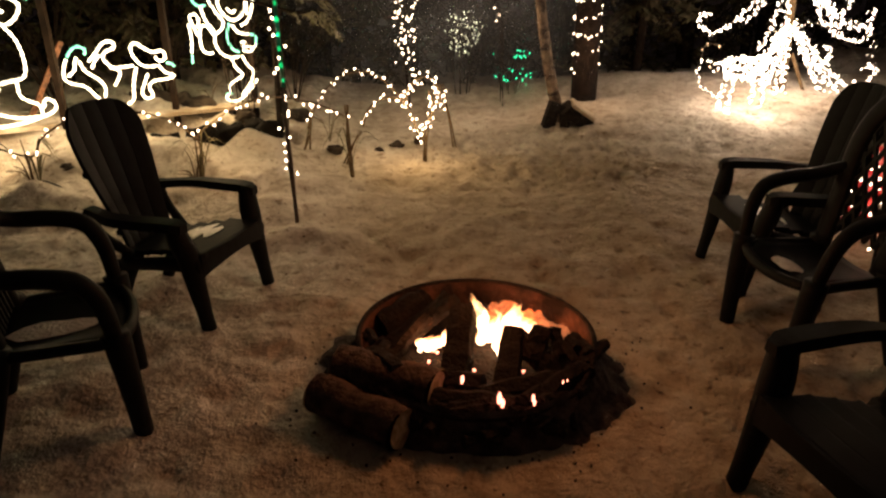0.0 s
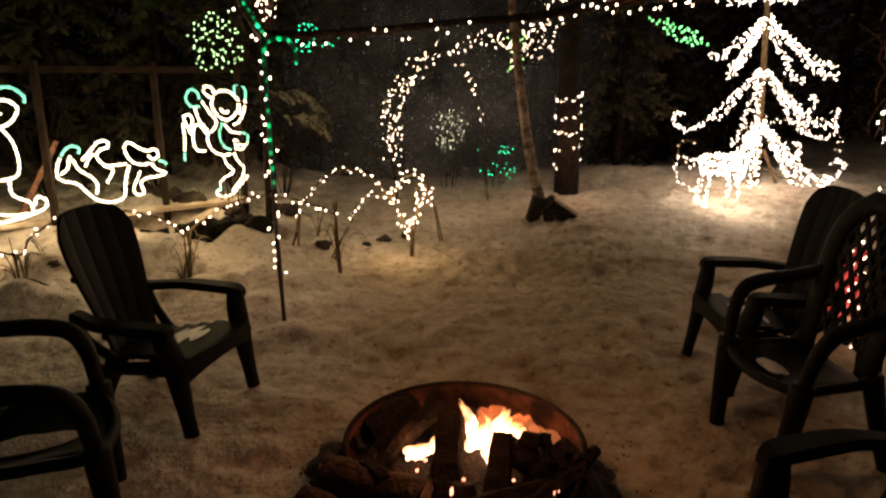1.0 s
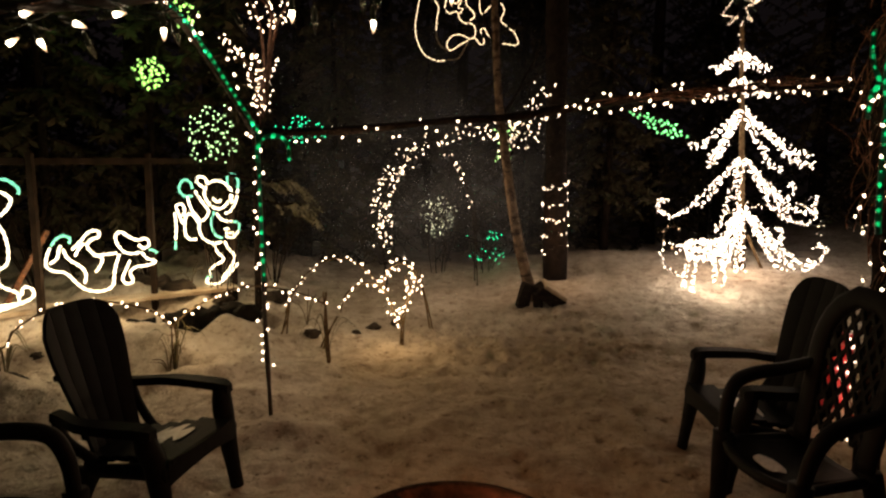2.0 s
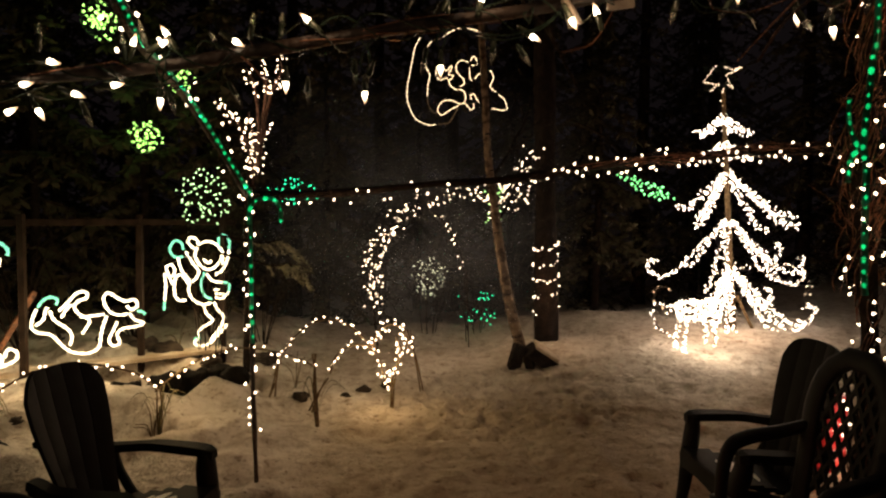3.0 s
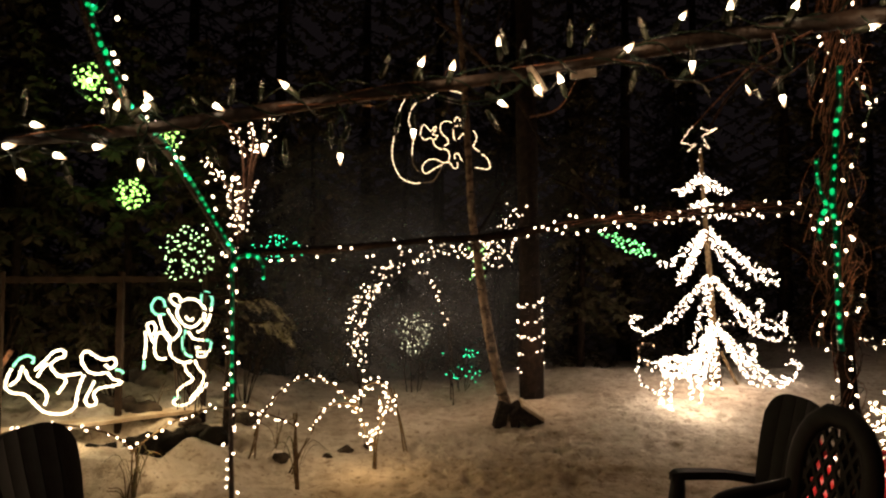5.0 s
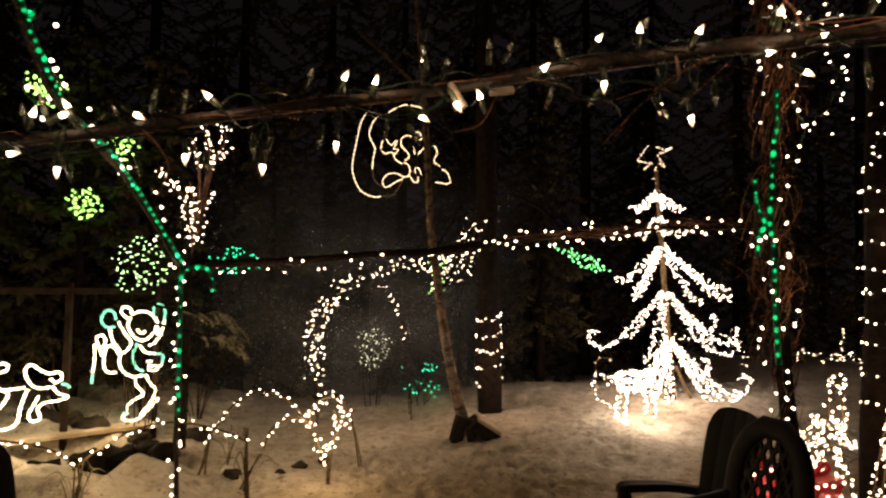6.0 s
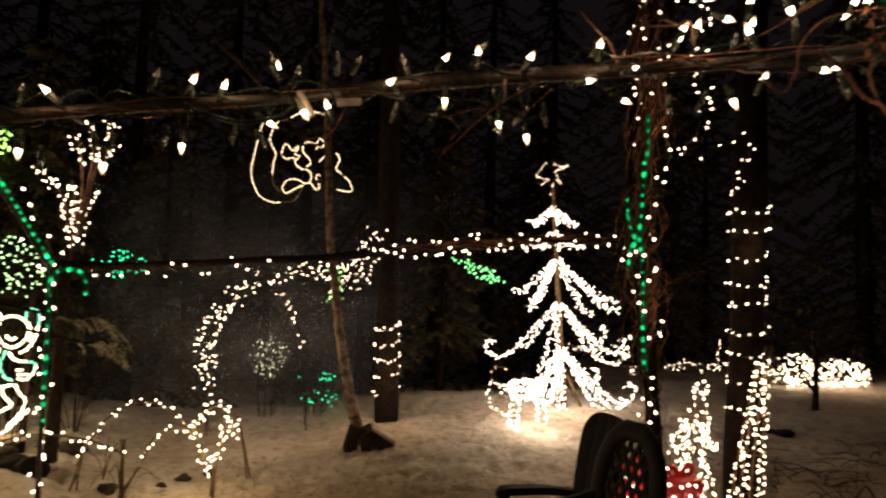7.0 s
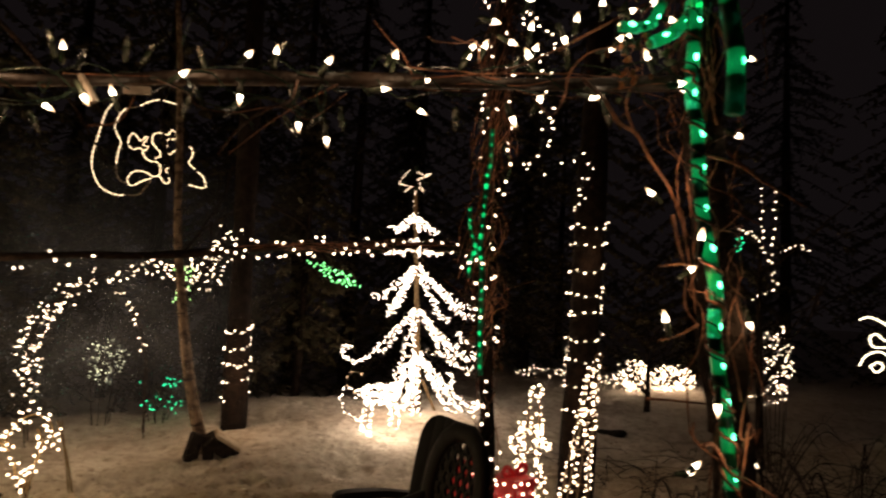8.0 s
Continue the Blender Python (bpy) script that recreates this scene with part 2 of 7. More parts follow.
GTUBE.node_tree.nodes["Principled BSDF"].inputs["IOR"].default_value = 1.15
GTUBE.node_tree.nodes["Principled BSDF"].inputs["Emission Color"].default_value = (0.02, 0.7, 0.3, 1)
GTUBE.node_tree.nodes["Principled BSDF"].inputs["Emission Strength"].default_value = 0.006


def tube_glow():
    n, l = GTUBE.node_tree.nodes, GTUBE.node_tree.links
    geo, tex, mr = n.new("ShaderNodeNewGeometry"), n.new("ShaderNodeTexNoise"), n.new("ShaderNodeMapRange")
    tex.inputs["Scale"].default_value, tex.inputs["Detail"].default_value = 16, 3
    mr.inputs[1].default_value, mr.inputs[2].default_value, mr.inputs[3].default_value, mr.inputs[4].default_value = 0.5, 0.78, 0.0, 0.03
    l.new(geo.outputs["Position"], tex.inputs["Vector"])
    l.new(tex.outputs["Fac"], mr.inputs[0])
    l.new(mr.outputs[0], n["Principled BSDF"].inputs["Emission Strength"])


tube_glow()
FLAME = glowing("flame", (1.0, 0.52, 0.15), 4.0, sampled=True)


def flame_colours():
    """White-yellow at the foot of a flame, orange and thin towards its tip."""
    n, l = FLAME.node_tree.nodes, FLAME.node_tree.links
    co, sep, ramp, pw = n.new("ShaderNodeTexCoord"), n.new("ShaderNodeSeparateXYZ"), n.new("ShaderNodeValToRGB"), n.new("ShaderNodeMapRange")
    l.new(co.outputs["Generated"], sep.inputs[0])
    l.new(sep.outputs["Z"], ramp.inputs[0])
    l.new(sep.outputs["Z"], pw.inputs[0])
    ramp.color_ramp.elements[0].position, ramp.color_ramp.elements[0].color = 0.1, (1.0, 0.72, 0.42, 1)
    ramp.color_ramp.elements[1].position, ramp.color_ramp.elements[1].color = 0.9, (1.0, 0.42, 0.15, 1)
    pw.inputs[1].default_value, pw.inputs[2].default_value = 0.3, 1.0
    pw.inputs[3].default_value, pw.inputs[4].default_value = 4.5, 1.6
    b = n["Principled BSDF"]
    thin = n.new("ShaderNodeMapRange")
    thin.inputs[1].default_value, thin.inputs[2].default_value, thin.inputs[3].default_value, thin.inputs[4].default_value = 0.1, 1.0, 0.5, 0.1
    l.new(sep.outputs["Z"], thin.inputs[0])
    l.new(thin.outputs[0], b.inputs["Alpha"])
    l.new(ramp.outputs[0], b.inputs["Emission Color"])
    l.new(pw.outputs[0], b.inputs["Emission Strength"])


flame_colours()
FLAME_THIN = glowing("thin_flame", (1.0, 0.33, 0.12), 0.9)
FLAME_THIN.node_tree.nodes["Principled BSDF"].inputs["Alpha"].default_value = 0.1
EMBER = glowing("ember", (1.0, 0.3, 0.18), 2.6)


# ---- building helpers ----
RNG = random.Random(7)
U = RNG.uniform


def thing(name, at=(0, 0, 0), turn=0.0, label="", category="", group="", kind=""):
    ob = new(name)
    ob.matrix_basis = pose(*at, 0, 0, turn)
    ob.empty_display_size = 0.1
    return tagged(ob, label, category, group, kind)


def part(name, bm, mat, parent=None, label="", smooth=False, kind=""):
    me = bpy.data.meshes.new(name)
    if smooth:
        for f in bm.faces:
            f.smooth = True
    bm.to_mesh(me)
    bm.free()
    me.materials.append(mat)
    ob = new(name, me)
    ob.parent = parent
    return tagged(ob, label, kind=kind)


def shared(name, me, parent, m):
    ob = new(name, me)
    ob.parent = parent
    ob.matrix_basis = m
    return ob


def curve_points(pts, n=8):
    """A smooth line through the given points."""
    p = [Vector(q) for q in pts]
    p = [p[0] * 2 - p[1]] + p + [p[-1] * 2 - p[-2]]
    out = []
    for i in range(1, len(p) - 2):
        for k in range(n):
            t = k / n
            a, b, c, d = p[i - 1:i + 3]
            out.append(0.5 * ((2 * b) + (c - a) * t + (2 * a - 5 * b + 4 * c - d) * t * t + (3 * b - a - 3 * c + d) * t ** 3))
    return out + [p[-2]]


def spaced(pts, step, start=0.0):
    """Points at even steps along a line, with its direction there."""
    out, left = [], start
    for a, b in zip(pts, pts[1:]):
        d = (b - a).length
        while left <= d and d > 1e-9:
            out.append((a.lerp(b, left / d), (b - a).normalized()))
            left += step
        left -= d
    return out


def tube(bm, pts, radius, sides=8, caps=True):
    """A tube along points; radius is a number or a function of 0..1."""
    pts = [Vector(p) for p in pts]
    rad = radius if callable(radius) else (lambda s: radius)
    last, rings = None, []
    for i, p in enumerate(pts):
        d = (pts[min(i + 1, len(pts) - 1)] - pts[max(i - 1, 0)]).normalized()
        if last is None:
            side = d.orthogonal().normalized()
        else:
            side = (last - d * last.dot(d))
            side = side.normalized() if side.length > 1e-6 else d.orthogonal().normalized()
        last, up, r = side, d.cross(side), rad(i / max(1, len(pts) - 1))
        rings.append([bm.verts.new(p + (side * math.cos(a) + up * math.sin(a)) * r) for a in (2 * math.pi * k / sides for k in range(sides))])
    for a, b in zip(rings, rings[1:]):
        for k in range(sides):
            bm.faces.new((a[k], a[(k + 1) % sides], b[(k + 1) % sides], b[k]))
    if caps:
        bm.faces.new(rings[0][::-1])
        bm.faces.new(rings[-1])
    return rings


def box(bm, at, size, m=None, bevel=0.0, taper=1.0):
    """A box with softened edges, at a place, in an optional frame m."""
    made = bmesh.ops.create_cube(bm, size=1.0)["verts"]
    for v in made:
        k = taper if v.co.z < 0 else 1.0
        v.co = Vector((v.co.x * size[0] * k, v.co.y * size[1] * k, v.co.z * size[2])) + Vector(at)
        if m is not None:
            v.co = m @ v.co
    if bevel:
        edges = list({e for v in made for e in v.link_edges})
        bmesh.ops.bevel(bm, geom=edges, offset=bevel, segments=2, affect="EDGES", profile=0.7)


def bulb_mesh(name, r, mat, stretch=1.5, fine=1):
    bm = bmesh.new()
    bmesh.ops.create_icosphere(bm, subdivisions=fine, radius=r)
    for v in bm.verts:
        v.co.z *= stretch
        if v.co.z > 0:
            v.co.x *= 0.85
            v.co.y *= 0.85
    me = bpy.data.meshes.new(name)
    bm.to_mesh(me)
    bm.free()
    for f in me.polygons:
        f.use_smooth = True
    me.materials.append(mat)
    return me


def tilted(p, rng=RNG, s=1.0):
    return Matrix.LocRotScale(p, Euler((rng.uniform(-1.2, 1.2), rng.uniform(-1.2, 1.2), rng.uniform(0, 6))), (s, s, s))


def many_bulbs(name, me, places, parent, label="", most=300):
    """Bulbs one by one, or, past what anyone could count, in one mesh."""
    if len(places) <= most:
        for p in places:
            shared("bulb", me, parent, tilted(Vector(p)))
        return parent
    co = np.array([v.co[:] for v in me.vertices])
    faces = np.array([p.vertices[:] for p in me.polygons])
    vs, fs = [], []
    for i, p in enumerate(places):
        m = np.array(tilted((0, 0, 0)).to_3x3())
        vs.append(co @ m.T + np.array(p))
        fs.append(faces + i * len(co))
    out = bpy.data.meshes.new(name)
    out.from_pydata(np.concatenate(vs).tolist(), [], np.concatenate(fs).tolist())
    for f in out.polygons:
        f.use_smooth = True
    out.materials.append(me.materials[0])
    ob = new(name, out)
    ob.parent = parent
    return tagged(ob, label, kind="stuff")


B_MID = bulb_mesh("bulb", 0.009, LIT, 1.3)
B_FAR = bulb_mesh("bulb", 0.0092, LIT_FAR, 1.2)
B_VINE = bulb_mesh("bulb", 0.0068, LIT, 1.7)
B_TREE = bulb_mesh("bulb", 0.0109, LIT_TREE, 1.1)
B_BEAM = bulb_mesh("bulb", 0.007, LIT, 1.4)
B_TINY = bulb_mesh("bulb", 0.009, LIT_FAR, 1.2)
B_DIM = bulb_mesh("bulb", 0.013, DIM)
B_STAR = bulb_mesh("bulb", 0.0095, glowing("star_bulb", (1.0, 0.72, 0.48), 1.6, spread=0.6))
B_GREEN = bulb_mesh("bulb", 0.0105, GREEN, 1.2)
B_LIME = bulb_mesh("bulb", 0.016, LIME, 1.3)
SLEEVE = glowing("lit_green_plastic", (0.01, 0.55, 0.2), 0.5)
along_length(SLEEVE, ((0.0, (0.01, 0.4, 0.14), 0.0), (0.5, (0.02, 0.6, 0.24), 0.72), (1.0, (0.01, 0.4, 0.14), 0.0)))
GREEN_CORE = glowing("green_lamp", (0.1, 1.0, 0.45), 6.0, spread=0.6)
B_GROPE = bulb_mesh("bulb", 0.0118, GREEN, 1.05)


def strand(name, pts, step, label, me=None, jitter=0.03, wire=0.0025, group="string lights", category="string lights", single=True, hang=0.0):
    """A light string along a line: its wire and its bulbs."""
    me = me or B_MID
    top = thing(name, label=label, category=category, group=group)
    bm = bmesh.new()
    path = [Vector(p) for p in pts]
    wavy = [p + Vector((U(-1, 1), U(-1, 1), U(-1, 1))) * jitter * 0.5 for p, d in spaced(path, max(step * 0.6, 0.03))]
    tube(bm, wavy if len(wavy) > 2 else path, wire, 5)
    part("wire", bm, WIRE, top)
    places = []
    for p, d in spaced(path, step, step * 0.4):
        o = Vector((U(-1, 1), U(-1, 1), U(-1, 1)))
        o = (o - d * o.dot(d)).normalized() * U(0.5, 1.1) * jitter
        places.append(p + o + d * U(-0.3, 0.3) * step - Vector((0, 0, hang * U(0, 1))))
    if single:
        for p in places:
            shared("bulb", me, top, tilted(p))
    else:
        many_bulbs("light_string", me, places, top)
    return top


def smooth_step(a, b, x):
    t = min(1.0, max(0.0, (x - a) / (b - a)))
    return t * t * (3 - 2 * t)


def gz(x, y):
    """The height of the snow, without its lumps."""
    h = 0.045 * smooth_step(0.9, 1.5, x) * smooth_step(1.9, 2.5, y)
    h += 0.17 * smooth_step(5.6, 8.0, y) * smooth_step(0.2, 3.2, x)
    h += 0.05 * smooth_step(6.0, 7.5, y)
    h += 0.2 * smooth_step(4.5, 6.3, y) * smooth_step(-0.9, -2.4, x)
    h += 0.16 * math.exp(-((x + 1.35) / 0.55) ** 2 - ((y - 5.05) / 0.5) ** 2)
    h += 0.1 * math.exp(-((x + 2.6) / 0.6) ** 2 - ((y - 4.5) / 0.4) ** 2)
    h += 0.2 * math.exp(-((x + 1.5) / 0.3) ** 2 - ((y - 5.65) / 0.26) ** 2)
    h += 0.15 * math.exp(-((x + 0.96) / 0.28) ** 2 - ((y - 6.0) / 0.24) ** 2)
    h += 0.13 * math.exp(-((x + 2.05) / 0.33) ** 2 - ((y - 5.3) / 0.24) ** 2)
    h += 0.085 * math.exp(-((x + 0.95) / 0.3) ** 2 - ((y - 4.4) / 0.22) ** 2)
    h += 0.06 * math.exp(-((x + 0.74) / 0.26) ** 2 - ((y - 4.0) / 0.12) ** 2)
    h -= 0.12 * math.exp(-((x + 1.7) / 0.16) ** 2 - ((y - 4.97) / 0.1) ** 2)
    h -= 0.5 * math.exp(-((x + 2.12) / 0.5) ** 2 - ((y - 6.35) / 0.26) ** 2)
    h -= 0.3 * math.exp(-((x + 1.5) / 0.2) ** 2 - ((y - 6.35) / 0.16) ** 2)
    h -= 0.5 * smooth_step(9.6, 12, y) * (1 - smooth_step(6, 8, x))
    h += 0.5 * smooth_step(11, 30, y) + 0.6 * smooth_step(9, 30, abs(x))
    return h


# ---- the ground ----
def ground_sheet():
    def axis(lo, hi, step, far):
        mid = list(np.arange(lo, hi, step))
        out, d = [], step
        a = lo
        while a > -far:
            d *= 1.35
            a -= d
            out.append(a)
        b, d, end = hi, step, []
        while b < far:
            end.append(b)
            d *= 1.35
            b += d
        return out[::-1] + mid + end

    xs, ys = axis(-4.6, 5.6, 0.036, 160), axis(0.4, 9.4, 0.036, 160)
    verts = []
    for y in ys:
        for x in xs:
            h = gz(x, y)
            p = Vector((x, y, 0))
            near = 1 if -6 < x < 9 and -3 < y < 14 else 0
            if near:
                pit = smooth_step(0.5, 0.9, math.hypot(x - 0.22, y - 2.5))
                h += 0.035 * noise.noise(p * 1.3) * pit
                h += 0.026 * noise.noise(p * 4.0) * pit
                clods = smooth_step(4.9, 5.6, y) * (1 - smooth_step(6.3, 7.2, y)) * smooth_step(-0.3, 0.4, x) * (1 - smooth_step(1.5, 2.4, x))
                bank = smooth_step(-0.7, -1.5, x) * smooth_step(4.2, 4.8, y)
                h += (0.012 + 0.045 * clods) * noise.noise(p * 10.0)
                h += (0.004 + 0.03 * clods) * noise.noise(p * 17.0) + 0.03 * clods * abs(noise.noise(p * 6.0 + Vector((5, 5, 0))))
                h += 0.17 * bank * (noise.noise(p * 1.9 + Vector((3, 1, 0))) + 0.35 * noise.noise(p * 4.5))
                tread = noise.noise(p * 7.0 + Vector((9, 4, 2)))
                h -= 0.02 * smooth_step(0.2, 0.42, tread) * pit
            verts.append((x, y, h))
    w = len(xs)
    faces = [(j * w + i, j * w + i + 1, (j + 1) * w + i + 1, (j + 1) * w + i) for j in range(len(ys) - 1) for i in range(w - 1)]
    me = bpy.data.meshes.new("ground")
    me.from_pydata(verts, [], faces)
    for f in me.polygons:
        f.use_smooth = True
    me.materials.append(SNOW)
    return tagged(new("ground", me), "trodden dirty snow covering the yard at night", "ground", kind="structure")


ground_sheet()


# ---- smoke ----
def smoke_material():
    """Thin smoke: mostly clear, thicker in soft drifts, gone towards the edge of each drift."""
    m = bpy.data.materials.new("drifting_smoke")
    m.use_nodes = True
    n, l = m.node_tree.nodes, m.node_tree.links
    n.remove(n["Principled BSDF"])
    co, sep = n.new("ShaderNodeTexCoord"), n.new("ShaderNodeSeparateXYZ")
    l.new(co.outputs["Generated"], sep.inputs[0])

    def maths(op, a, b=None):
        x = n.new("ShaderNodeMath")
        x.operation = op
        for i, v in enumerate((a, b)):
            if isinstance(v, float):
                x.inputs[i].default_value = v
            elif v is not None:
                l.new(v, x.inputs[i])
        return x.outputs[0]

    edge = None
    for axis in ("X", "Z"):
        side = maths("MULTIPLY", maths("MULTIPLY", sep.outputs[axis], maths("SUBTRACT", 1.0, sep.outputs[axis])), 4.0)
        edge = side if edge is None else maths("MULTIPLY", edge, side)
    tex, ramp = n.new("ShaderNodeTexNoise"), n.new("ShaderNodeMapRange")
    geo = n.new("ShaderNodeNewGeometry")
    tex.inputs["Scale"].default_value, tex.inputs["Detail"].default_value, tex.inputs["Distortion"].default_value = 0.8, 4, 1.2
    l.new(geo.outputs["Position"], tex.inputs["Vector"])
    l.new(tex.outputs["Fac"], ramp.inputs[0])
    ramp.inputs[1].default_value, ramp.inputs[2].default_value, ramp.inputs[3].default_value, ramp.inputs[4].default_value = 0.34, 0.7, 0.08, 1.0
    dense = maths("MULTIPLY", maths("MULTIPLY", edge, ramp.outputs[0]), 0.066)
    clear, front, rear, body, out = (n.new("ShaderNode" + k) for k in ("BsdfTransparent", "BsdfDiffuse", "BsdfTranslucent", "AddShader", "MixShader"))
    for b in (front, rear):
        b.inputs["Color"].default_value = (0.46, 0.55, 0.72, 1)
    l.new(front.outputs[0], body.inputs[0])
    l.new(rear.outputs[0], body.inputs[1])
    l.new(dense, out.inputs[0])
    l.new(clear.outputs[0], out.inputs[1])
    l.new(body.outputs[0], out.inputs[2])
    l.new(out.outputs[0], n["Material Output"].inputs[0])
    return m


def smoke_drift(x0, x1, y, z0, z1, seed):
    """One rolling layer of smoke, bellied and folded in depth."""
    o = Vector((seed * 3.1, seed * 1.7, 0))
    nx, nz = 40, 30
    verts = []
    for j in range(nz + 1):
        for i in range(nx + 1):
            u, v = i / nx, j / nz
            x, z = x0 + (x1 - x0) * u + 0.25 * v, z0 + (z1 - z0) * v
            verts.append((x, y + 0.3 * noise.noise(Vector((x * 0.8, z * 0.8, 0)) + o) + 0.25 * math.sin(math.pi * u), z))
    faces = [(j * (nx + 1) + i, j * (nx + 1) + i + 1, (j + 1) * (nx + 1) + i + 1, (j + 1) * (nx + 1) + i) for j in range(nz) for i in range(nx)]
    me = bpy.data.meshes.new("smoke_drift")
    me.from_pydata(verts, [], faces)
    for f in me.polygons:
        f.use_smooth = True
    me.materials.append(SMOKE)
    return tagged(new("smoke_drift", me), "thin grey wood smoke drifting before the trees", "smoke", "drifting smoke", "stuff")


SMOKE = smoke_material()
for x0, x1, y, z0, z1, seed in ((-1.7, 1.6, 6.35, -0.3, 2.8, 1), (-1.9, 1.9, 8.15, -0.3, 3.2, 2), (-1.7, 2.4, 8.7, -0.3, 3.4, 3), (-2.4, 2.6, 9.5, -0.4, 3.9, 4)):
    smoke_drift(x0, x1, y, z0, z1, seed)


# ---- fire pit ----
def fire_pit():
    at = (0.22, 2.5, 0.0)
    top = thing("fire_pit", at, label="rusty steel fire ring with burning logs, set in ashy soil", category="fire pit")
    bm = bmesh.new()
    n, r0, h = 96, 0.465, 0.2
    rows = [0.0, 0.05, 0.105, 0.15, 0.185, h]
    grid = []

    def sunk(a):
        """How far the ring has settled into the soil on its near side."""
        return 1 - 0.38 * smooth_step(-0.05, -0.75, math.sin(a))
    for z in rows:
        rr = r0 + (0.012 if z == h else 0)
        grid.append([bm.verts.new((rr * math.cos(2 * math.pi * k / n), rr * math.sin(2 * math.pi * k / n), z * sunk(2 * math.pi * k / n))) for k in range(n)])
    for j in range(len(rows) - 1):
        for k in range(n):
            bm.faces.new((grid[j][k], grid[j][(k + 1) % n], grid[j + 1][(k + 1) % n], grid[j + 1][k]))
    ring = part("ring", bm, RUST, top, "rust-brown steel ring", smooth=True)
    sol = ring.modifiers.new("thick", "SOLIDIFY")
    sol.thickness = 0.007
    bm = bmesh.new()
    tube(bm, [Vector((0.475 * math.cos(a), 0.475 * math.sin(a), 0.2 * sunk(a))) for a in (2 * math.pi * k / 64 for k in range(65))], 0.011, 8, False)
    part("rim", bm, CHAR, ring, "sooty rolled rim", smooth=True)
    # the bed of ash inside, and the dark soil banked against the outside
    seg = 120

    def bed(name, radii, heights, label, outside):
        bm = bmesh.new()
        rings = []
        for j, (r, z) in enumerate(zip(radii, heights)):
            row = []
            for k in range(seg):
                a = 2 * math.pi * k / seg
                c, s = math.cos(a), math.sin(a)
                rr = r
                if outside and j:
                    wide = 1.0 if s > 0 else 1.0 - 0.75 * s * s
                    rr = 0.475 + (r - 0.475) * wide * (1 + 0.45 * noise.noise(Vector((c * 2.5, s * 2.5, j * 0.3))) + (0.35 * noise.noise(Vector((c * 11, s * 11, 3))) if j > 1 else 0))
                z1 = z + (0.025 * smooth_step(0.1, -0.45, s) if outside and j < 2 else 0.05 * smooth_step(-0.35, -0.95, s) * (j > 0) if not outside else 0) + 0.02 * noise.noise(Vector((rr * c * 9, rr * s * 9, 1)))
                row.append(bm.verts.new((rr * c, rr * s, z1)))
            rings.append(row)
        if not outside:
            mid = bm.verts.new((0, 0, 0.06))
            for k in range(seg):
                bm.faces.new((mid, rings[0][k], rings[0][(k + 1) % seg]))
        for k in range(seg):
            for a, b in zip(rings, rings[1:]):
                bm.faces.new((a[k], b[k], b[(k + 1) % seg], a[(k + 1) % seg]))
        part(name, bm, SOIL if outside else CHAR, top, label, smooth=True)

    bed("ash_bed", (0.15, 0.3, 0.4, 0.46), (0.06, 0.055, 0.05, 0.05), "grey-black ash inside the ring", False)
    bed("soil_bank", (0.468, 0.5, 0.55, 0.61, 0.67), (0.12, 0.095, 0.045, 0.02, -0.04), "dark burnt soil banked round the ring", True)
    # burning logs, leaning together
    for x0, y0, z0, x1, y1, z1, r in (
            (-0.1, -0.25, 0.06, -0.05, 0.08, 0.25, 0.06), (0.1, -0.24, 0.06, 0.16, 0.02, 0.2, 0.052), (0.3, -0.1, 0.07, 0.16, 0.02, 0.18, 0.05),
            (-0.28, -0.32, 0.1, 0.12, -0.37, 0.11, 0.05), (0.16, -0.36, 0.1, 0.38, -0.2, 0.13, 0.045), (-0.4, 0.16, 0.12, -0.2, 0.3, 0.2, 0.06), (0.22, -0.06, 0.12, 0.27, 0.02, 0.22, 0.045), (0.34, -0.06, 0.1, 0.33, 0.03, 0.2, 0.035), (-0.42, -0.1, 0.14, -0.3, -0.26, 0.17, 0.05)) + (
            (-0.36, 0.05, 0.08, -0.1, 0.2, 0.24, 0.05), (-0.3, 0.24, 0.08, -0.08, 0.12, 0.27, 0.045), (0.1, 0.32, 0.08, 0.0, 0.12, 0.24, 0.045),
            (-0.3, -0.17, 0.09, 0.02, -0.24, 0.1, 0.06), (0.0, -0.3, 0.08, 0.32, -0.2, 0.1, 0.055), (-0.36, -0.06, 0.1, -0.2, 0.12, 0.2, 0.04), (0.26, 0.1, 0.08, 0.38, -0.04, 0.12, 0.045)):
        bm = bmesh.new()
        a, b = Vector((x0, y0, z0)), Vector((x1, y1, z1))
        pts = [a.lerp(b, k / 7) + Vector((U(-1, 1), U(-1, 1), U(-1, 1))) * 0.006 for k in range(8)]
        rings = tube(bm, pts, lambda s, r=r: r * (1 - 0.12 * s) * U(0.92, 1.08), 7)
        o = Vector((U(0, 9), U(0, 9), 0))
        for ring in rings:
            c = sum((v.co for v in ring), Vector()) / len(ring)
            for k, v in enumerate(ring):
                v.co = c + (v.co - c) * (1 + 0.3 * noise.noise(Vector((k * 1.7, 0, 0)) + o))
        part("burning_log", bm, CHAR, top, "charred black log")
    for k in range(84):
        a = radians(-176 + 172 * k / 83 + U(-4, 4))
        r = U(0.38, 0.51)
        c = Vector((r * math.cos(a), r * math.sin(a), 0.185 * sunk(a) + U(-0.02, 0.012) - 0.9 * max(0, r - 0.46)))
        d = Vector((-math.sin(a) + U(-0.8, 0.8), math.cos(a) + U(-0.8, 0.8), U(-0.25, 0.25))).normalized() * U(0.03, 0.07)
        bm = bmesh.new()
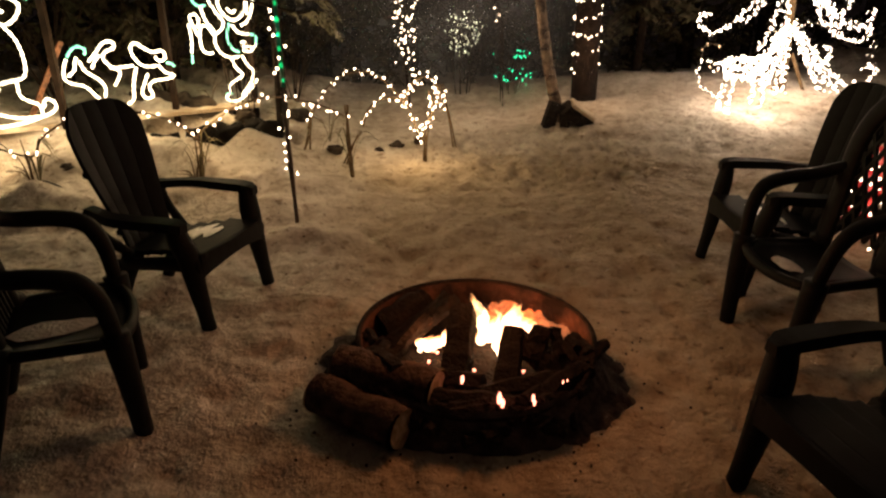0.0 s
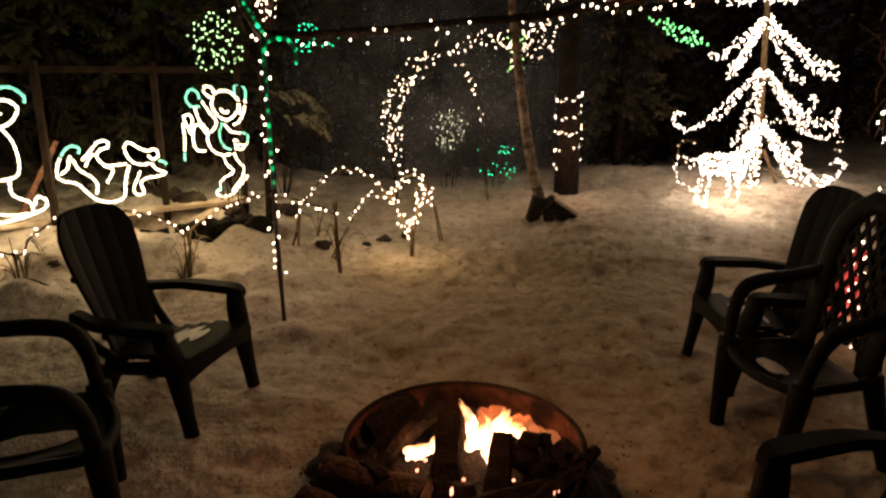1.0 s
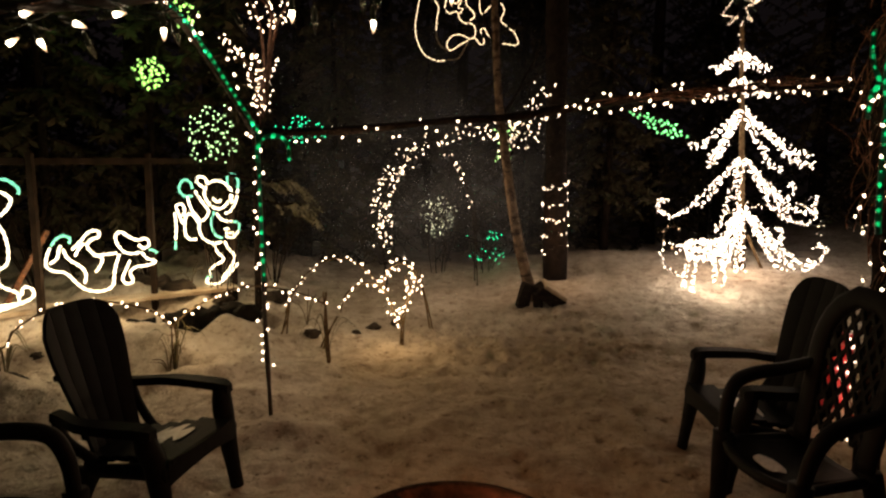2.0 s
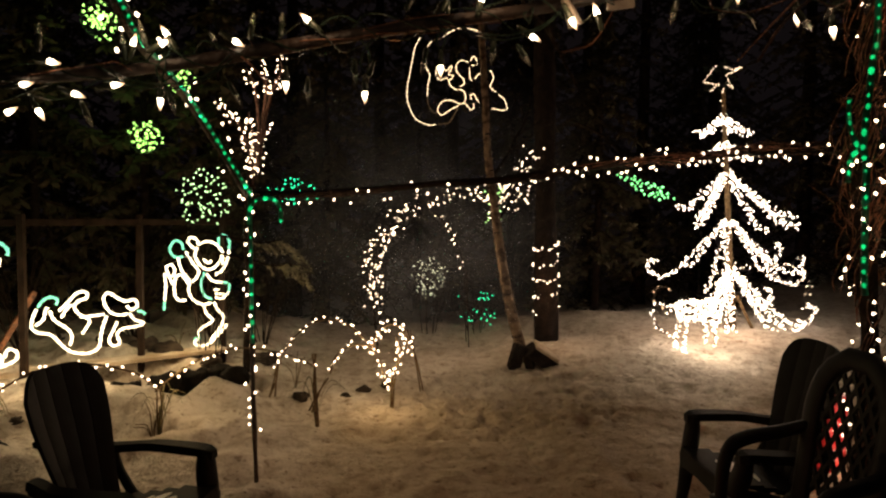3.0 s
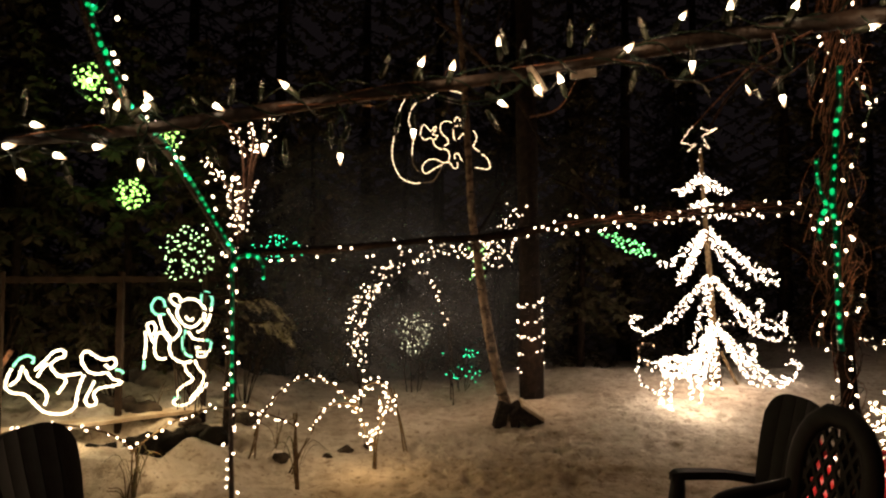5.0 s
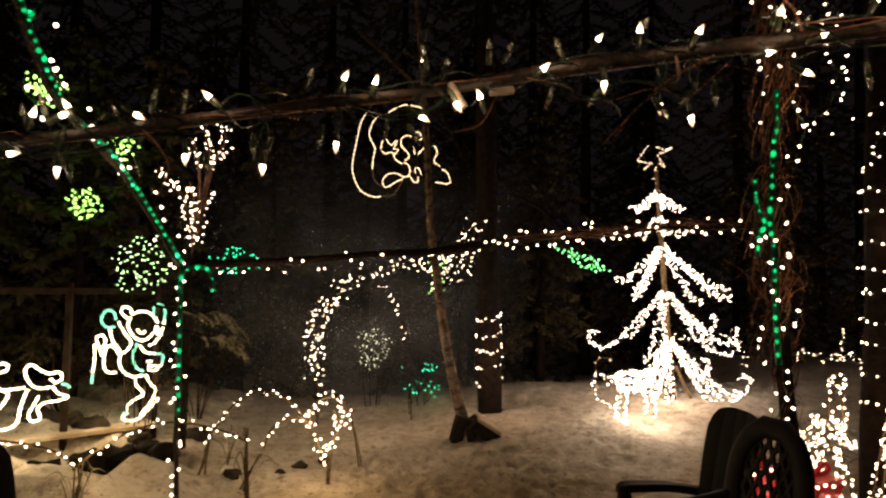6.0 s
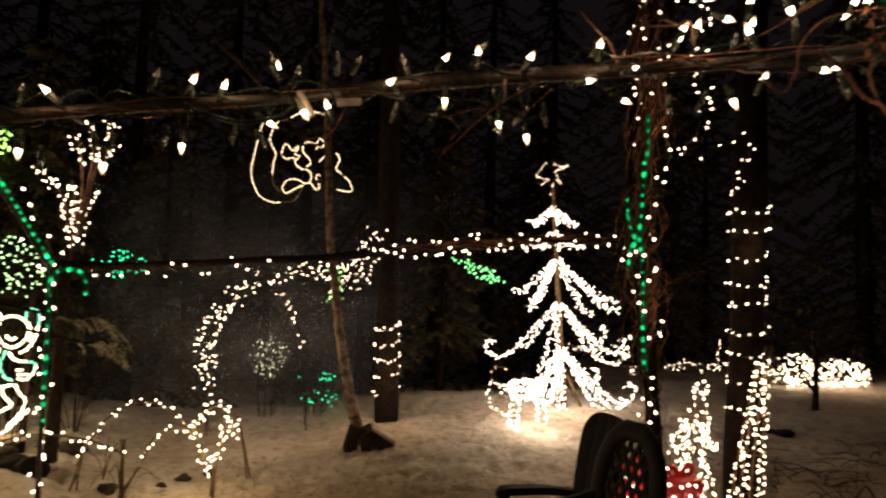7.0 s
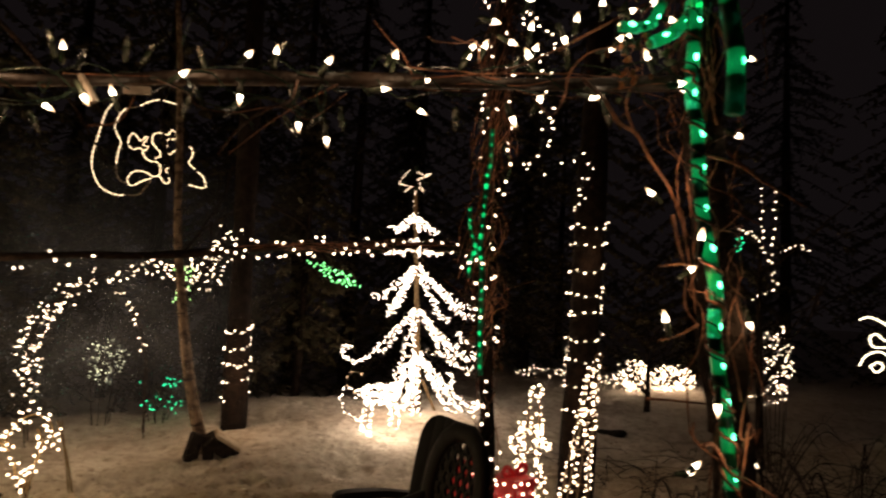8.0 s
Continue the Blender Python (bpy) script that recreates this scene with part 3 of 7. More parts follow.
        tube(bm, [c - d, c - d * 0.3, c + d * 0.4, c + d], lambda s: U(0.012, 0.027), 6)
        part("charred_piece", bm, CHAR, top, "charred black piece of wood")
    # flames: many thin licks, crowded and bright at the foot, parting towards their tips
    lick = random.Random(17)
    hearths = ((0.1, 0.09, 0.1, 0.05, 0.135, 14, 0.0), (0.035, 0.12, 0.14, 0.02, 0.155, 7, -0.045), (0.15, 0.1, 0.13, 0.025, 0.17, 8, 0.03), (0.12, 0.05, 0.09, 0.025, 0.1, 6, 0.0),
               (-0.2, 0.01, 0.115, 0.045, 0.05, 9, 0.02), (-0.13, 0.03, 0.12, 0.02, 0.085, 5, 0.02), (0.22, 0.13, 0.11, 0.035, 0.08, 5, 0.03))
    for x0, y0, z0, wide, tall, count, lean in hearths:
        for k in range(count):
            side = lick.gauss(0, 0.6)
            x, y, z = x0 + wide * side, y0 + lick.uniform(-0.03, 0.03), z0 + lick.uniform(-0.015, 0.02)
            h = tall * lick.uniform(0.45, 1.1) / (1 + 0.5 * side * side)
            w = lick.uniform(0.012, 0.026)
            ph = lick.uniform(0, 6)
            bm = bmesh.new()
            pts = [Vector((x + lean * s * s + 0.018 * math.sin(ph + 5 * s) * s, y + 0.012 * math.cos(ph + 4 * s), z + h * s)) for s in (j / 9 for j in range(10))]
            tube(bm, pts, lambda s: w * (0.75 + 0.7 * s) * (1 - s) ** 0.8 * (1 + 0.2 * math.sin(12 * s + ph)) + 0.001, 8)
            for v in bm.verts:
                v.co += Vector((1, 0.4, 0.4)) * 0.011 * noise.noise(v.co * 34)
            part("flame", bm, FLAME, top, "yellow-white lick of flame", smooth=True)
    for x, y, z, h, w in ((0.12, 0.17, 0.1, 0.15, 0.1), (0.26, 0.16, 0.08, 0.13, 0.09), (0.33, 0.12, 0.08, 0.1, 0.07)):
        bm = bmesh.new()
        pts = [Vector((x + 0.02 * math.sin(7 * s + x * 20), y, z + h * s)) for s in (k / 12 for k in range(13))]
        tube(bm, curve_points(pts, 3), lambda s, w=w: w * (0.8 + 0.4 * s) * (1 - s) ** 0.6 * (1 + 0.2 * math.sin(11 * s + w * 70)) + 0.0015, 24)
        for v in bm.verts:
            v.co.y = y + (v.co.y - y) * 0.45
            v.co += Vector((1, 0, 0.5)) * 0.02 * noise.noise(v.co * 11)
        part("flame", bm, FLAME_THIN, top, "thin orange veil of flame", smooth=True)
    places = []
    for k in range(16):
        a, r = U(0, 6.28), U(0.02, 0.3)
        places.append((r * math.cos(a), r * math.sin(a) + 0.05, 0.06 + U(0, 0.015)))
    chips = []
    for k in range(110):
        a = U(0, 6.28)
        r = 0.56 + abs(RNG.gauss(0, 0.16))
        chips.append((0.03 + r * math.cos(a), 0.9 * r * math.sin(a), 0.004 + U(0, 0.006)))
    many_bulbs("chip_litter", bulb_mesh("chip", 0.007, SOIL, 0.5), chips, top, "scattered bark and ash bits", 0)
    for x, y, z, r in ((0.061, -0.4, 0.16, 0.014), (0.072, -0.408, 0.143, 0.012), (-0.067, -0.3, 0.17, 0.011), (0.18, -0.4, 0.16, 0.009), (0.185, -0.405, 0.143, 0.008), (0.302, -0.31, 0.165, 0.005), (0.32, -0.3, 0.165, 0.004)):
        bm = bmesh.new()
        bmesh.ops.create_icosphere(bm, subdivisions=2, radius=r)
        for v in bm.verts:
            v.co = Vector((v.co.x * 0.62 + v.co.z * 0.2, v.co.y, v.co.z * 1.7)) * (1 + 0.5 * noise.noise(v.co * 60)) + Vector((x, y, z))
        part("ember", bm, EMBER, top, "glowing orange ember on a log", smooth=True)
    many_bulbs("ember_bed", bulb_mesh("ember", 0.009, EMBER, 0.7), places, top, "glowing red embers", 0)


fire_pit()


def firewood(at, turn, length, r, label):
    top = thing("firewood_log", at, turn, label, "firewood", "spare firewood")
    bm = bmesh.new()
    pts = [Vector((length * (k / 10 - 0.5), 0.008 * math.sin(k), 0)) for k in range(11)]
    rings = tube(bm, pts, lambda s: r * (1 + 0.05 * math.sin(9 * s)), 18, False)
    for ring in rings:
        for v in ring:
            v.co += Vector((0, v.co.y, v.co.z)).normalized() * 0.006 * noise.noise(v.co * 30)
    part("bark", bm, LOGBARK, top, "dark rough bark", smooth=True)
    for s in (-0.5, 0.5):
        bm = bmesh.new()
        ring = [bm.verts.new((length * s, 0.97 * r * math.cos(2 * math.pi * k / 18), 0.97 * r * math.sin(2 * math.pi * k / 18))) for k in range(18)]
        c = bm.verts.new((length * s + (0.004 if s > 0 else -0.004), 0, 0))
        for k in range(18):
            bm.faces.new((c, ring[k], ring[(k + 1) % 18]) if s > 0 else (c, ring[(k + 1) % 18], ring[k]))
        part("cut_end", bm, ENDGRAIN, top, "pale sawn end")


firewood((-0.225, 2.14, 0.078), -33, 0.4, 0.075, "split firewood log with bark lying on snow")
firewood((-0.13, 2.285, 0.12), -25, 0.42, 0.08, "dark bark firewood log lying beside the fire ring")


# ---- chairs; each faces its own x ----
def adirondack(at, turn, label, name="patio_chair", icy=True):
    """A moulded patio chair: fanned back of five ribs, sloping seat, broad arms on heavy tapered legs."""
    top = thing(name, at, turn, label, "chair", "chairs round the fire")
    lean = pose(-0.205, 0, 0.28, 0, -15.5, 0)
    H = 0.716

    def width(z):
        t = z / H
        return 0.31 + 0.14 * smooth_step(0.0, 0.75, t)

    def crest(v):
        return H * (1 - 0.04 * abs(v) ** 2 - 0.15 * abs(v) ** 6)

    for i in range(5):
        bm = bmesh.new()
        rows = []
        v0, v1 = -1 + 0.4 * i + 0.008, -1 + 0.4 * (i + 1) - 0.008
        for k in range(11):
            t = k / 10
            row = []
            for q in range(5):
                v = v0 + (v1 - v0) * q / 4
                z = crest(v) * t
                rib = 0.006 * (1 - (2 * q / 4 - 1) ** 2)
                row.append((z, v * width(z) / 2, 0.05 * v * v + rib))
            rows.append(row)
        front = [[bm.verts.new(lean @ Vector((d, y, z))) for z, y, d in row] for row in rows]
        rear = [[bm.verts.new(lean @ Vector((d - 0.022, y, z))) for z, y, d in row] for row in rows]
        for a, b, c, d in zip(front, front[1:], rear, rear[1:]):
            for q in range(4):
                bm.faces.new((a[q], a[q + 1], b[q + 1], b[q]))
                bm.faces.new((c[q], d[q], d[q + 1], c[q + 1]))
            bm.faces.new((a[0], b[0], d[0], c[0]))
            bm.faces.new((a[4], c[4], d[4], b[4]))
        for q in range(4):
            bm.faces.new((front[-1][q], front[-1][q + 1], rear[-1][q + 1], rear[-1][q]))
            bm.faces.new((front[0][q], rear[0][q], rear[0][q + 1], front[0][q + 1]))
        bmesh.ops.recalc_face_normals(bm, faces=bm.faces)
        part("back_slat", bm, RESIN, top)
    for z in (0.1, 0.4):
        bm = bmesh.new()
        tube(bm, [lean @ Vector((0.05 * v * v - 0.024, v * width(z) / 2 * 0.97, z)) for v in (-1, -0.6, -0.2, 0.2, 0.6, 1)], 0.02, 6)
        part("back_rail", bm, RESIN, top)
    for k in range(6):
        s = k / 5
        bm = bmesh.new()
        box(bm, (0.27 - 0.43 * s, 0, 0.375 - 0.085 * s - (0.012 if k == 0 else 0)), (0.082, 0.47 - 0.12 * s, 0.022), bevel=0.006)
        part("seat_slat", bm, RESIN, top)
    bm = bmesh.new()
    lo, hi = [], []
    for k in range(9):
        v = -1 + k / 4
        x = 0.305 + 0.02 * (1 - v * v)
        hi.append((bm.verts.new((x, 0.25 * v, 0.372)), bm.verts.new((x - 0.02, 0.25 * v, 0.372))))
        z = 0.26 + 0.035 * (1 - v * v)
        lo.append((bm.verts.new((x, 0.25 * v, z)), bm.verts.new((x - 0.02, 0.25 * v, z))))
    for a, b, c, d in zip(hi, hi[1:], lo, lo[1:]):
        for f in ((a[0], b[0], d[0], c[0]), (a[1], c[1], d[1], b[1]), (a[0], a[1], b[1], b[0]), (c[0], d[0], d[1], c[1])):
            bm.faces.new(f)
    bmesh.ops.recalc_face_normals(bm, faces=bm.faces)
    part("front_panel", bm, RESIN, top)
    for s in (-1, 1):
        bm = bmesh.new()
        tube(bm, curve_points([(0.3, s * 0.245, 0.32), (0.05, s * 0.235, 0.29), (-0.26, s * 0.18, 0.22)]), lambda t: 0.042 - 0.014 * t, 8)
        part("side_rail", bm, RESIN, top, smooth=True)
        bm = bmesh.new()
        up, dn = [], []
        for k in range(15):
            t = k / 14
            x = 0.265 - 0.555 * t
            half = 0.048 * (0.72 + 0.28 * math.sin(math.pi * min(1, 0.25 + t))) * (0.6 + 0.4 * smooth_step(0, 0.07, t))
            yc = s * (0.288 + 0.02 * math.sin(math.pi * t) - 0.055 * smooth_step(0.6, 1, t))
            z = 0.54 - 0.012 * t - 0.016 * (1 - smooth_step(0, 0.1, t))
            up.append((bm.verts.new((x, yc - half * 0.85, z)), bm.verts.new((x, yc + half * 0.85, z))))
            dn.append((bm.verts.new((x, yc - half, z - 0.038)), bm.verts.new((x, yc + half, z - 0.038))))
        for a, b, c, d in zip(up, up[1:], dn, dn[1:]):
            for q in ((a[0], a[1], b[1], b[0]), (c[0], d[0], d[1], c[1]), (a[0], b[0], d[0], c[0]), (a[1], c[1], d[1], b[1])):
                bm.faces.new(q)
        for q in (up[0] + dn[0][::-1], up[-1][::-1] + dn[-1]):
            bm.faces.new(q)
        bmesh.ops.recalc_face_normals(bm, faces=bm.faces)
        part("armrest", bm, RESIN, top)
        bm = bmesh.new()
        tube(bm, curve_points([(0.215, s * 0.29, 0.525), (0.225, s * 0.278, 0.44), (0.245, s * 0.262, 0.36), (0.27, s * 0.26, 0.2), (0.305, s * 0.262, 0.0)], 4), lambda t: 0.034 + 0.018 * math.sin(math.pi * min(1, 0.1 + 1.0 * t)), 8)
        part("front_leg", bm, RESIN, top, smooth=True)
        bm = bmesh.new()
        tube(bm, curve_points([(-0.12, s * 0.19, 0.3), (-0.2, s * 0.18, 0.15), (-0.26, s * 0.175, 0.0)], 4), lambda t: 0.05 - 0.02 * t, 8)
        part("rear_leg", bm, RESIN, top, smooth=True)
        bm = bmesh.new()
        tube(bm, curve_points([(-0.13, s * 0.2, 0.3), (-0.24, s * 0.235, 0.4), (-0.285, s * 0.24, 0.515)], 4), 0.024, 6)
        part("arm_brace", bm, RESIN, top, smooth=True)
    if not icy:
        return top
    bm = bmesh.new()
    n = 14
    rim = []
    cen = bm.verts.new((0.1, 0.02, 0.366))
    for k in range(n):
        a = 2 * math.pi * k / n
        r = 1 + 0.25 * noise.noise(Vector((math.cos(a) * 2, math.sin(a) * 2, at[0] * 5)))
        x = 0.1 + 0.11 * r * math.cos(a)
        rim.append(bm.verts.new((x, 0.02 + 0.13 * r * math.sin(a), 0.333 + 0.2 * x)))
    for k in range(n):
        bm.faces.new((cen, rim[k], rim[(k + 1) % n]))
    part("ice_patch", bm, ICE, top, "thin icy snow left on the seat", smooth=True)
    return top


def monobloc(at, turn, label, lattice=True, width=0.51, ice=(0.15, 0.0, 0.045, 0.08)):
    """A moulded chair with looped arms and a high rounded, pierced back."""
    top = thing("moulded_chair", at, turn, label, "chair", "chairs round the fire")
    w = width / 2
    bm = bmesh.new()
    n = 9
    def seat_pt(i, j, dz):
        u, v = i / n * 2 - 1, j / n * 2 - 1
        x, y = 0.03 + 0.21 * u, (w - 0.03) * v * (1 - 0.1 * (u < 0) * -u)
        corner = max(0, abs(u) + abs(v) - 1.5)
        return (x * (1 - 0.2 * corner), y * (1 - 0.2 * corner), 0.41 - 0.03 * (1 - v * v) * (1 - 0.5 * u) - 0.02 * (u > 0.7) + dz)
    gridu = [[bm.verts.new(seat_pt(i, j, 0)) for j in range(n + 1)] for i in range(n + 1)]
    for i in range(n):
        for j in range(n):
            bm.faces.new((gridu[i][j], gridu[i + 1][j], gridu[i + 1][j + 1], gridu[i][j + 1]))
    seat = part("seat", bm, RESIN2, top, smooth=True)
    sol = seat.modifiers.new("thick", "SOLIDIFY")
    sol.thickness = 0.012
    bm = bmesh.new()
    tube(bm, curve_points([(-0.16, -w + 0.05, 0.395), (0.02, -w + 0.03, 0.395), (0.2, -w + 0.04, 0.39), (0.25, 0, 0.375), (0.2, w - 0.04, 0.39), (0.02, w - 0.03, 0.395), (-0.16, w - 0.05, 0.395)]), 0.022, 6)
    part("apron", bm, RESIN2, top, smooth=True)
    lean = pose(-0.13, 0, 0.4, 0, -10, 0)
    H, bw = 0.7, 0.203
    def half(z):
        t = z / H
        return bw * (0.86 + 0.2 * t) if t < 0.6 else bw * 0.98 * math.sqrt(max(0, 1 - ((t - 0.6) / 0.4) ** 2.3))
    frame_pts = [(0, -half(z), z) for z in np.linspace(0, H * 0.985, 14)] + [(0, half(z), z) for z in np.linspace(H * 0.985, 0, 14)]
    def bowed(p):
        return lean @ Vector((0.28 * p[1] ** 2 - 0.01, p[1], p[2]))
    bm = bmesh.new()
    tube(bm, [bowed(p) for p in frame_pts], 0.05 if lattice else 0.036, 10)
    for v in bm.verts:
        q = lean.inverted() @ v.co
        q.x *= 0.45
        v.co = lean @ q
    part("back_frame", bm, RESIN2, top, smooth=True)
    bm = bmesh.new()
    # crossing strips leave lozenge holes
    if lattice:
        for s in (-1, 1):
            for k in range(-10, 20):
                pts = []
                for q in range(25):
                    z = H * q / 24
                    y = s * (z * 0.52 - 0.3 + k * 0.056)
                    if abs(y) < half(z) - 0.02 and 0.08 < z < H - 0.03:
                        pts.append(bowed((0, y, z)))
                if len(pts) > 1:
                    tube(bm, pts, 0.0108, 4)
    else:
        for k in range(-4, 5):
            slat = bmesh.new()
            tube(slat, [bowed((0, k * 0.041, z)) for z in np.linspace(0.02, H * (1 - 0.012 * k * k) - 0.03, 8)], 0.013, 4)
            part("back_slat", slat, RESIN2, top)
        tube(bm, [bowed((0, y, 0.3)) for y in np.linspace(-0.19, 0.19, 7)], 0.014, 6)
    part("lattice" if lattice else "back_rail", bm, RESIN2, top)
    for s in (-1, 1):
        bm = bmesh.new()
        tube(bm, curve_points([bowed((0, s * 0.2, 0.36)), (-0.1, s * (w + 0.02), 0.7), (0.03, s * (w + 0.035), 0.68), (0.13, s * (w + 0.03), 0.645), (0.18, s * (w + 0.015), 0.55), (0.2, s * (w - 0.005), 0.4)], 6),
             lambda t: 0.026 + 0.007 * math.sin(3.14 * t), 10)
        part("arm", bm, RESIN2, top, smooth=True)
        bm = bmesh.new()
        tube(bm, curve_points([(0.2, s * (w - 0.005), 0.43), (0.212, s * (w - 0.015), 0.25), (0.225, s * (w - 0.035), 0.0)], 4), lambda t: 0.047 - 0.014 * t, 8)
        part("front_leg", bm, RESIN2, top, smooth=True)
        bm = bmesh.new()
        tube(bm, curve_points([(-0.14, s * (w - 0.05), 0.43), (-0.19, s * (w - 0.03), 0.22), (-0.25, s * (w - 0.01), 0.0)], 4), lambda t: 0.042 - 0.016 * t, 8)
        part("rear_leg", bm, RESIN2, top, smooth=True)
    bm = bmesh.new()
    n = 14
    rim = []
    cx, cy, hx, hy = ice
    cen = bm.verts.new((cx, cy, 0.402))
    for k in range(n):
        a = 2 * math.pi * k / n
        r = 1 + 0.3 * noise.noise(Vector((math.cos(a) * 2, math.sin(a) * 2, at[1] * 5)))
        rim.append(bm.verts.new((cx + hx * r * math.cos(a), cy + hy * r * math.sin(a), 0.392)))
    for k in range(n):
        bm.faces.new((cen, rim[k], rim[(k + 1) % n]))
    part("ice_patch", bm, ICE, top, "thin icy snow left on the seat", smooth=True)
    return top


adirondack((-1.205, 3.197, 0.0), -17.3, "dark green resin patio chair with ribbed rounded back")
monobloc((-1.29, 2.225, 0.0), 24, "dark moulded garden chair with icy snow on seat", lattice=False, ice=(0.0, -0.05, 0.15, 0.06))
taller = adirondack((1.855, 3.375, 0.03), 178, "dark resin patio chair with rounded back, on snow")
taller.scale = (0.86, 1.05, 1.07)
monobloc((1.69, 2.7, 0.03), 187, "dark moulded garden chair with pierced lattice back")
adirondack((1.39, 1.65, 0.0), 193, "dark resin patio chair with broad arms near fire", icy=False)


# ---- the arbour of rough poles ----
NEAR_BEAM = curve_points([(-1.3, 1.22, 1.86), (-0.9, 1.27, 1.89), (-0.555, 1.342, 1.928), (-0.386, 1.368, 1.955), (-0.189, 1.379, 1.994), (0.0, 1.37, 2.028), (0.28, 1.32, 2.062), (0.476, 1.261, 2.092), (0.7, 1.165, 2.108), (0.84, 1.096, 2.114), (1.1, 0.933, 2.113), (1.33, 0.78, 2.12)], 6)
BACK_BEAM = curve_points([(-0.85, 4.12, 1.8), (-0.592, 4.053, 1.8), (-0.199, 3.969, 1.822), (0.25, 3.871, 1.868), (0.534, 3.807, 1.884), (0.784, 3.751, 1.917), (1.062, 3.688, 1.961), (1.305, 3.632, 1.996), (1.605, 3.562, 2.017), (1.9, 3.491, 2.045), (2.276, 3.4, 2.054)], 4)
FORK = curve_points([(-0.859, 4.12, 1.793), (-0.986, 3.98, 2.05), (-1.068, 3.7, 2.271), (-1.036, 3.2, 2.339), (-0.97, 2.75, 2.354), (-0.944, 2.5, 2.451), (-0.914, 2.3, 2.537), (-0.896, 2.2, 2.575)], 5)
LEFT_POST = curve_points([(-0.834, 4.18, -0.05), (-0.85, 4.15, 0.7), (-0.855, 4.13, 1.3), (-0.86, 4.12, 1.84)], 6)
RIGHT_POST = curve_points([(2.455, 3.31, -0.05), (2.415, 3.3, 0.5), (2.411, 3.3, 1.005), (2.376, 3.3, 1.363), (2.34, 3.3, 1.725), (2.326, 3.3, 2.125), (2.351, 3.3, 2.538), (2.372, 3.3, 2.889), (2.369, 3.3, 3.314), (2.391, 3.3, 3.68)], 4)
NEAR_POST = curve_points([(1.5, 0.84, -0.05), (1.404, 0.8, 1.386), (1.387, 0.8, 1.506), (1.37, 0.8, 1.625), (1.35, 0.8, 1.765), (1.328, 0.8, 1.884), (1.311, 0.8, 2.015), (1.297, 0.8, 2.147), (1.285, 0.8, 2.271), (1.277, 0.8, 2.365)], 4)


def pole(name, pts, r0, r1, label, mat=POLE, sides=10):
    top = thing(name, label=label, category="pole", group="arbour poles")
    bm = bmesh.new()
    ph = U(0, 9)
    tube(bm, pts, lambda s: (r0 + (r1 - r0) * s) * (1 + 0.12 * math.sin(17 * s + ph) + 0.08 * math.sin(41 * s)), sides)
    part("stem", bm, mat, top, smooth=True)
    return top


def vines(parent, pts, n, spread, r=0.006, seed=1, length=(0.3, 0.9), mat=None):
    """Dry vine stems wound about a pole, with loose ends."""
    rng = random.Random(seed)
    for k in range(n):
        i = rng.randrange(0, len(pts) - 2)
        span = rng.uniform(*length)
        line, d, ph, j = [], 0.0, rng.uniform(0, 6), i
        rad = rng.uniform(0.3, 1.0) * spread
        while d < span and j < len(pts) - 1:
            a = ph + d * rng.uniform(3, 7)
            line.append(pts[j] + Vector((math.cos(a), math.sin(a), 0.4 * math.sin(a * 1.7))) * rad)
            d += (pts[j + 1] - pts[j]).length
            j += 1
        if len(line) < 3:
            continue
        line.append(line[-1] + Vector((rng.uniform(-1, 1), rng.uniform(-1, 1), rng.uniform(-0.6, 0.8))) * spread * rng.uniform(0.3, 1.3))
        bm = bmesh.new()
        tube(bm, curve_points(line, 3), lambda s, r=r: r * (1.1 - 0.8 * s), 5)
        part("vine_stem", bm, mat or VINE, parent)


def rope_tube(name, pts, label, r=0.013, step=0.055, me=None, sleeve=0.0):
    """A green rope light: a clear tube with lamps in a row inside, each lighting the plastic round it."""
    top = thing(name, label=label, category="rope light", group="green rope lights")
    bm = bmesh.new()
    tube(bm, pts, r, 8)
    part("tube", bm, GTUBE, top, "translucent green plastic tube", smooth=True)
    for p, d in spaced(pts, step, step * 0.5):
        q = d.to_track_quat("Z", "Y")
        k = U(0.45, 1.2)
        core = Matrix.LocRotScale(p + Vector((U(-1, 1), U(-1, 1), U(-2, 2))) * 0.25 * r, q, (k, k, k * U(0.9, 1.7)))
        bead = shared("lamp_bead", me or B_GROPE, top, core)
        if sleeve:
            bm = bmesh.new()
            half = sleeve * U(1.8, 2.9)
            tube(bm, [(0, 0, half * v) for v in (-1, -0.75, -0.35, 0, 0.35, 0.75, 1)], sleeve, 10)
            glow = part("lit_sleeve", bm, SLEEVE, top, "green plastic lit by its lamp", smooth=True)
            glow.matrix_basis = Matrix.LocRotScale(p, q, None)
            bead.matrix_basis = Matrix.LocRotScale(p + Vector((U(-1, 1) * 0.3, -0.9, U(-0.5, 0.5))) * sleeve, q, (k * 0.9, k * 0.9, k))
    if sleeve and len(pts) > 60:
        # dark wire and vine wound loosely round the tube
        for turns, rr, mat in ((len(pts) / 7, 0.0018, WIRE), (len(pts) / 11, 0.0026, VINE)):
            bm = bmesh.new()
            n = len(pts) - 1
            line = []
            for k in range(6 * n):
                a = k / 6
                c = pts[int(a)].lerp(pts[int(a) + 1], a % 1)
                g = 2 * math.pi * turns * a / n + 1.3 * noise.noise(Vector((a * 0.4, rr * 900, 0)))
                line.append(c + Vector((math.cos(g), math.sin(g), 0)) * (r + rr) * 1.05)
            tube(bm, line, rr, 5)
            part("winding", bm, mat, top, smooth=True)
    return top


def off(pts, v):
    return [p + Vector(v) for p in pts]


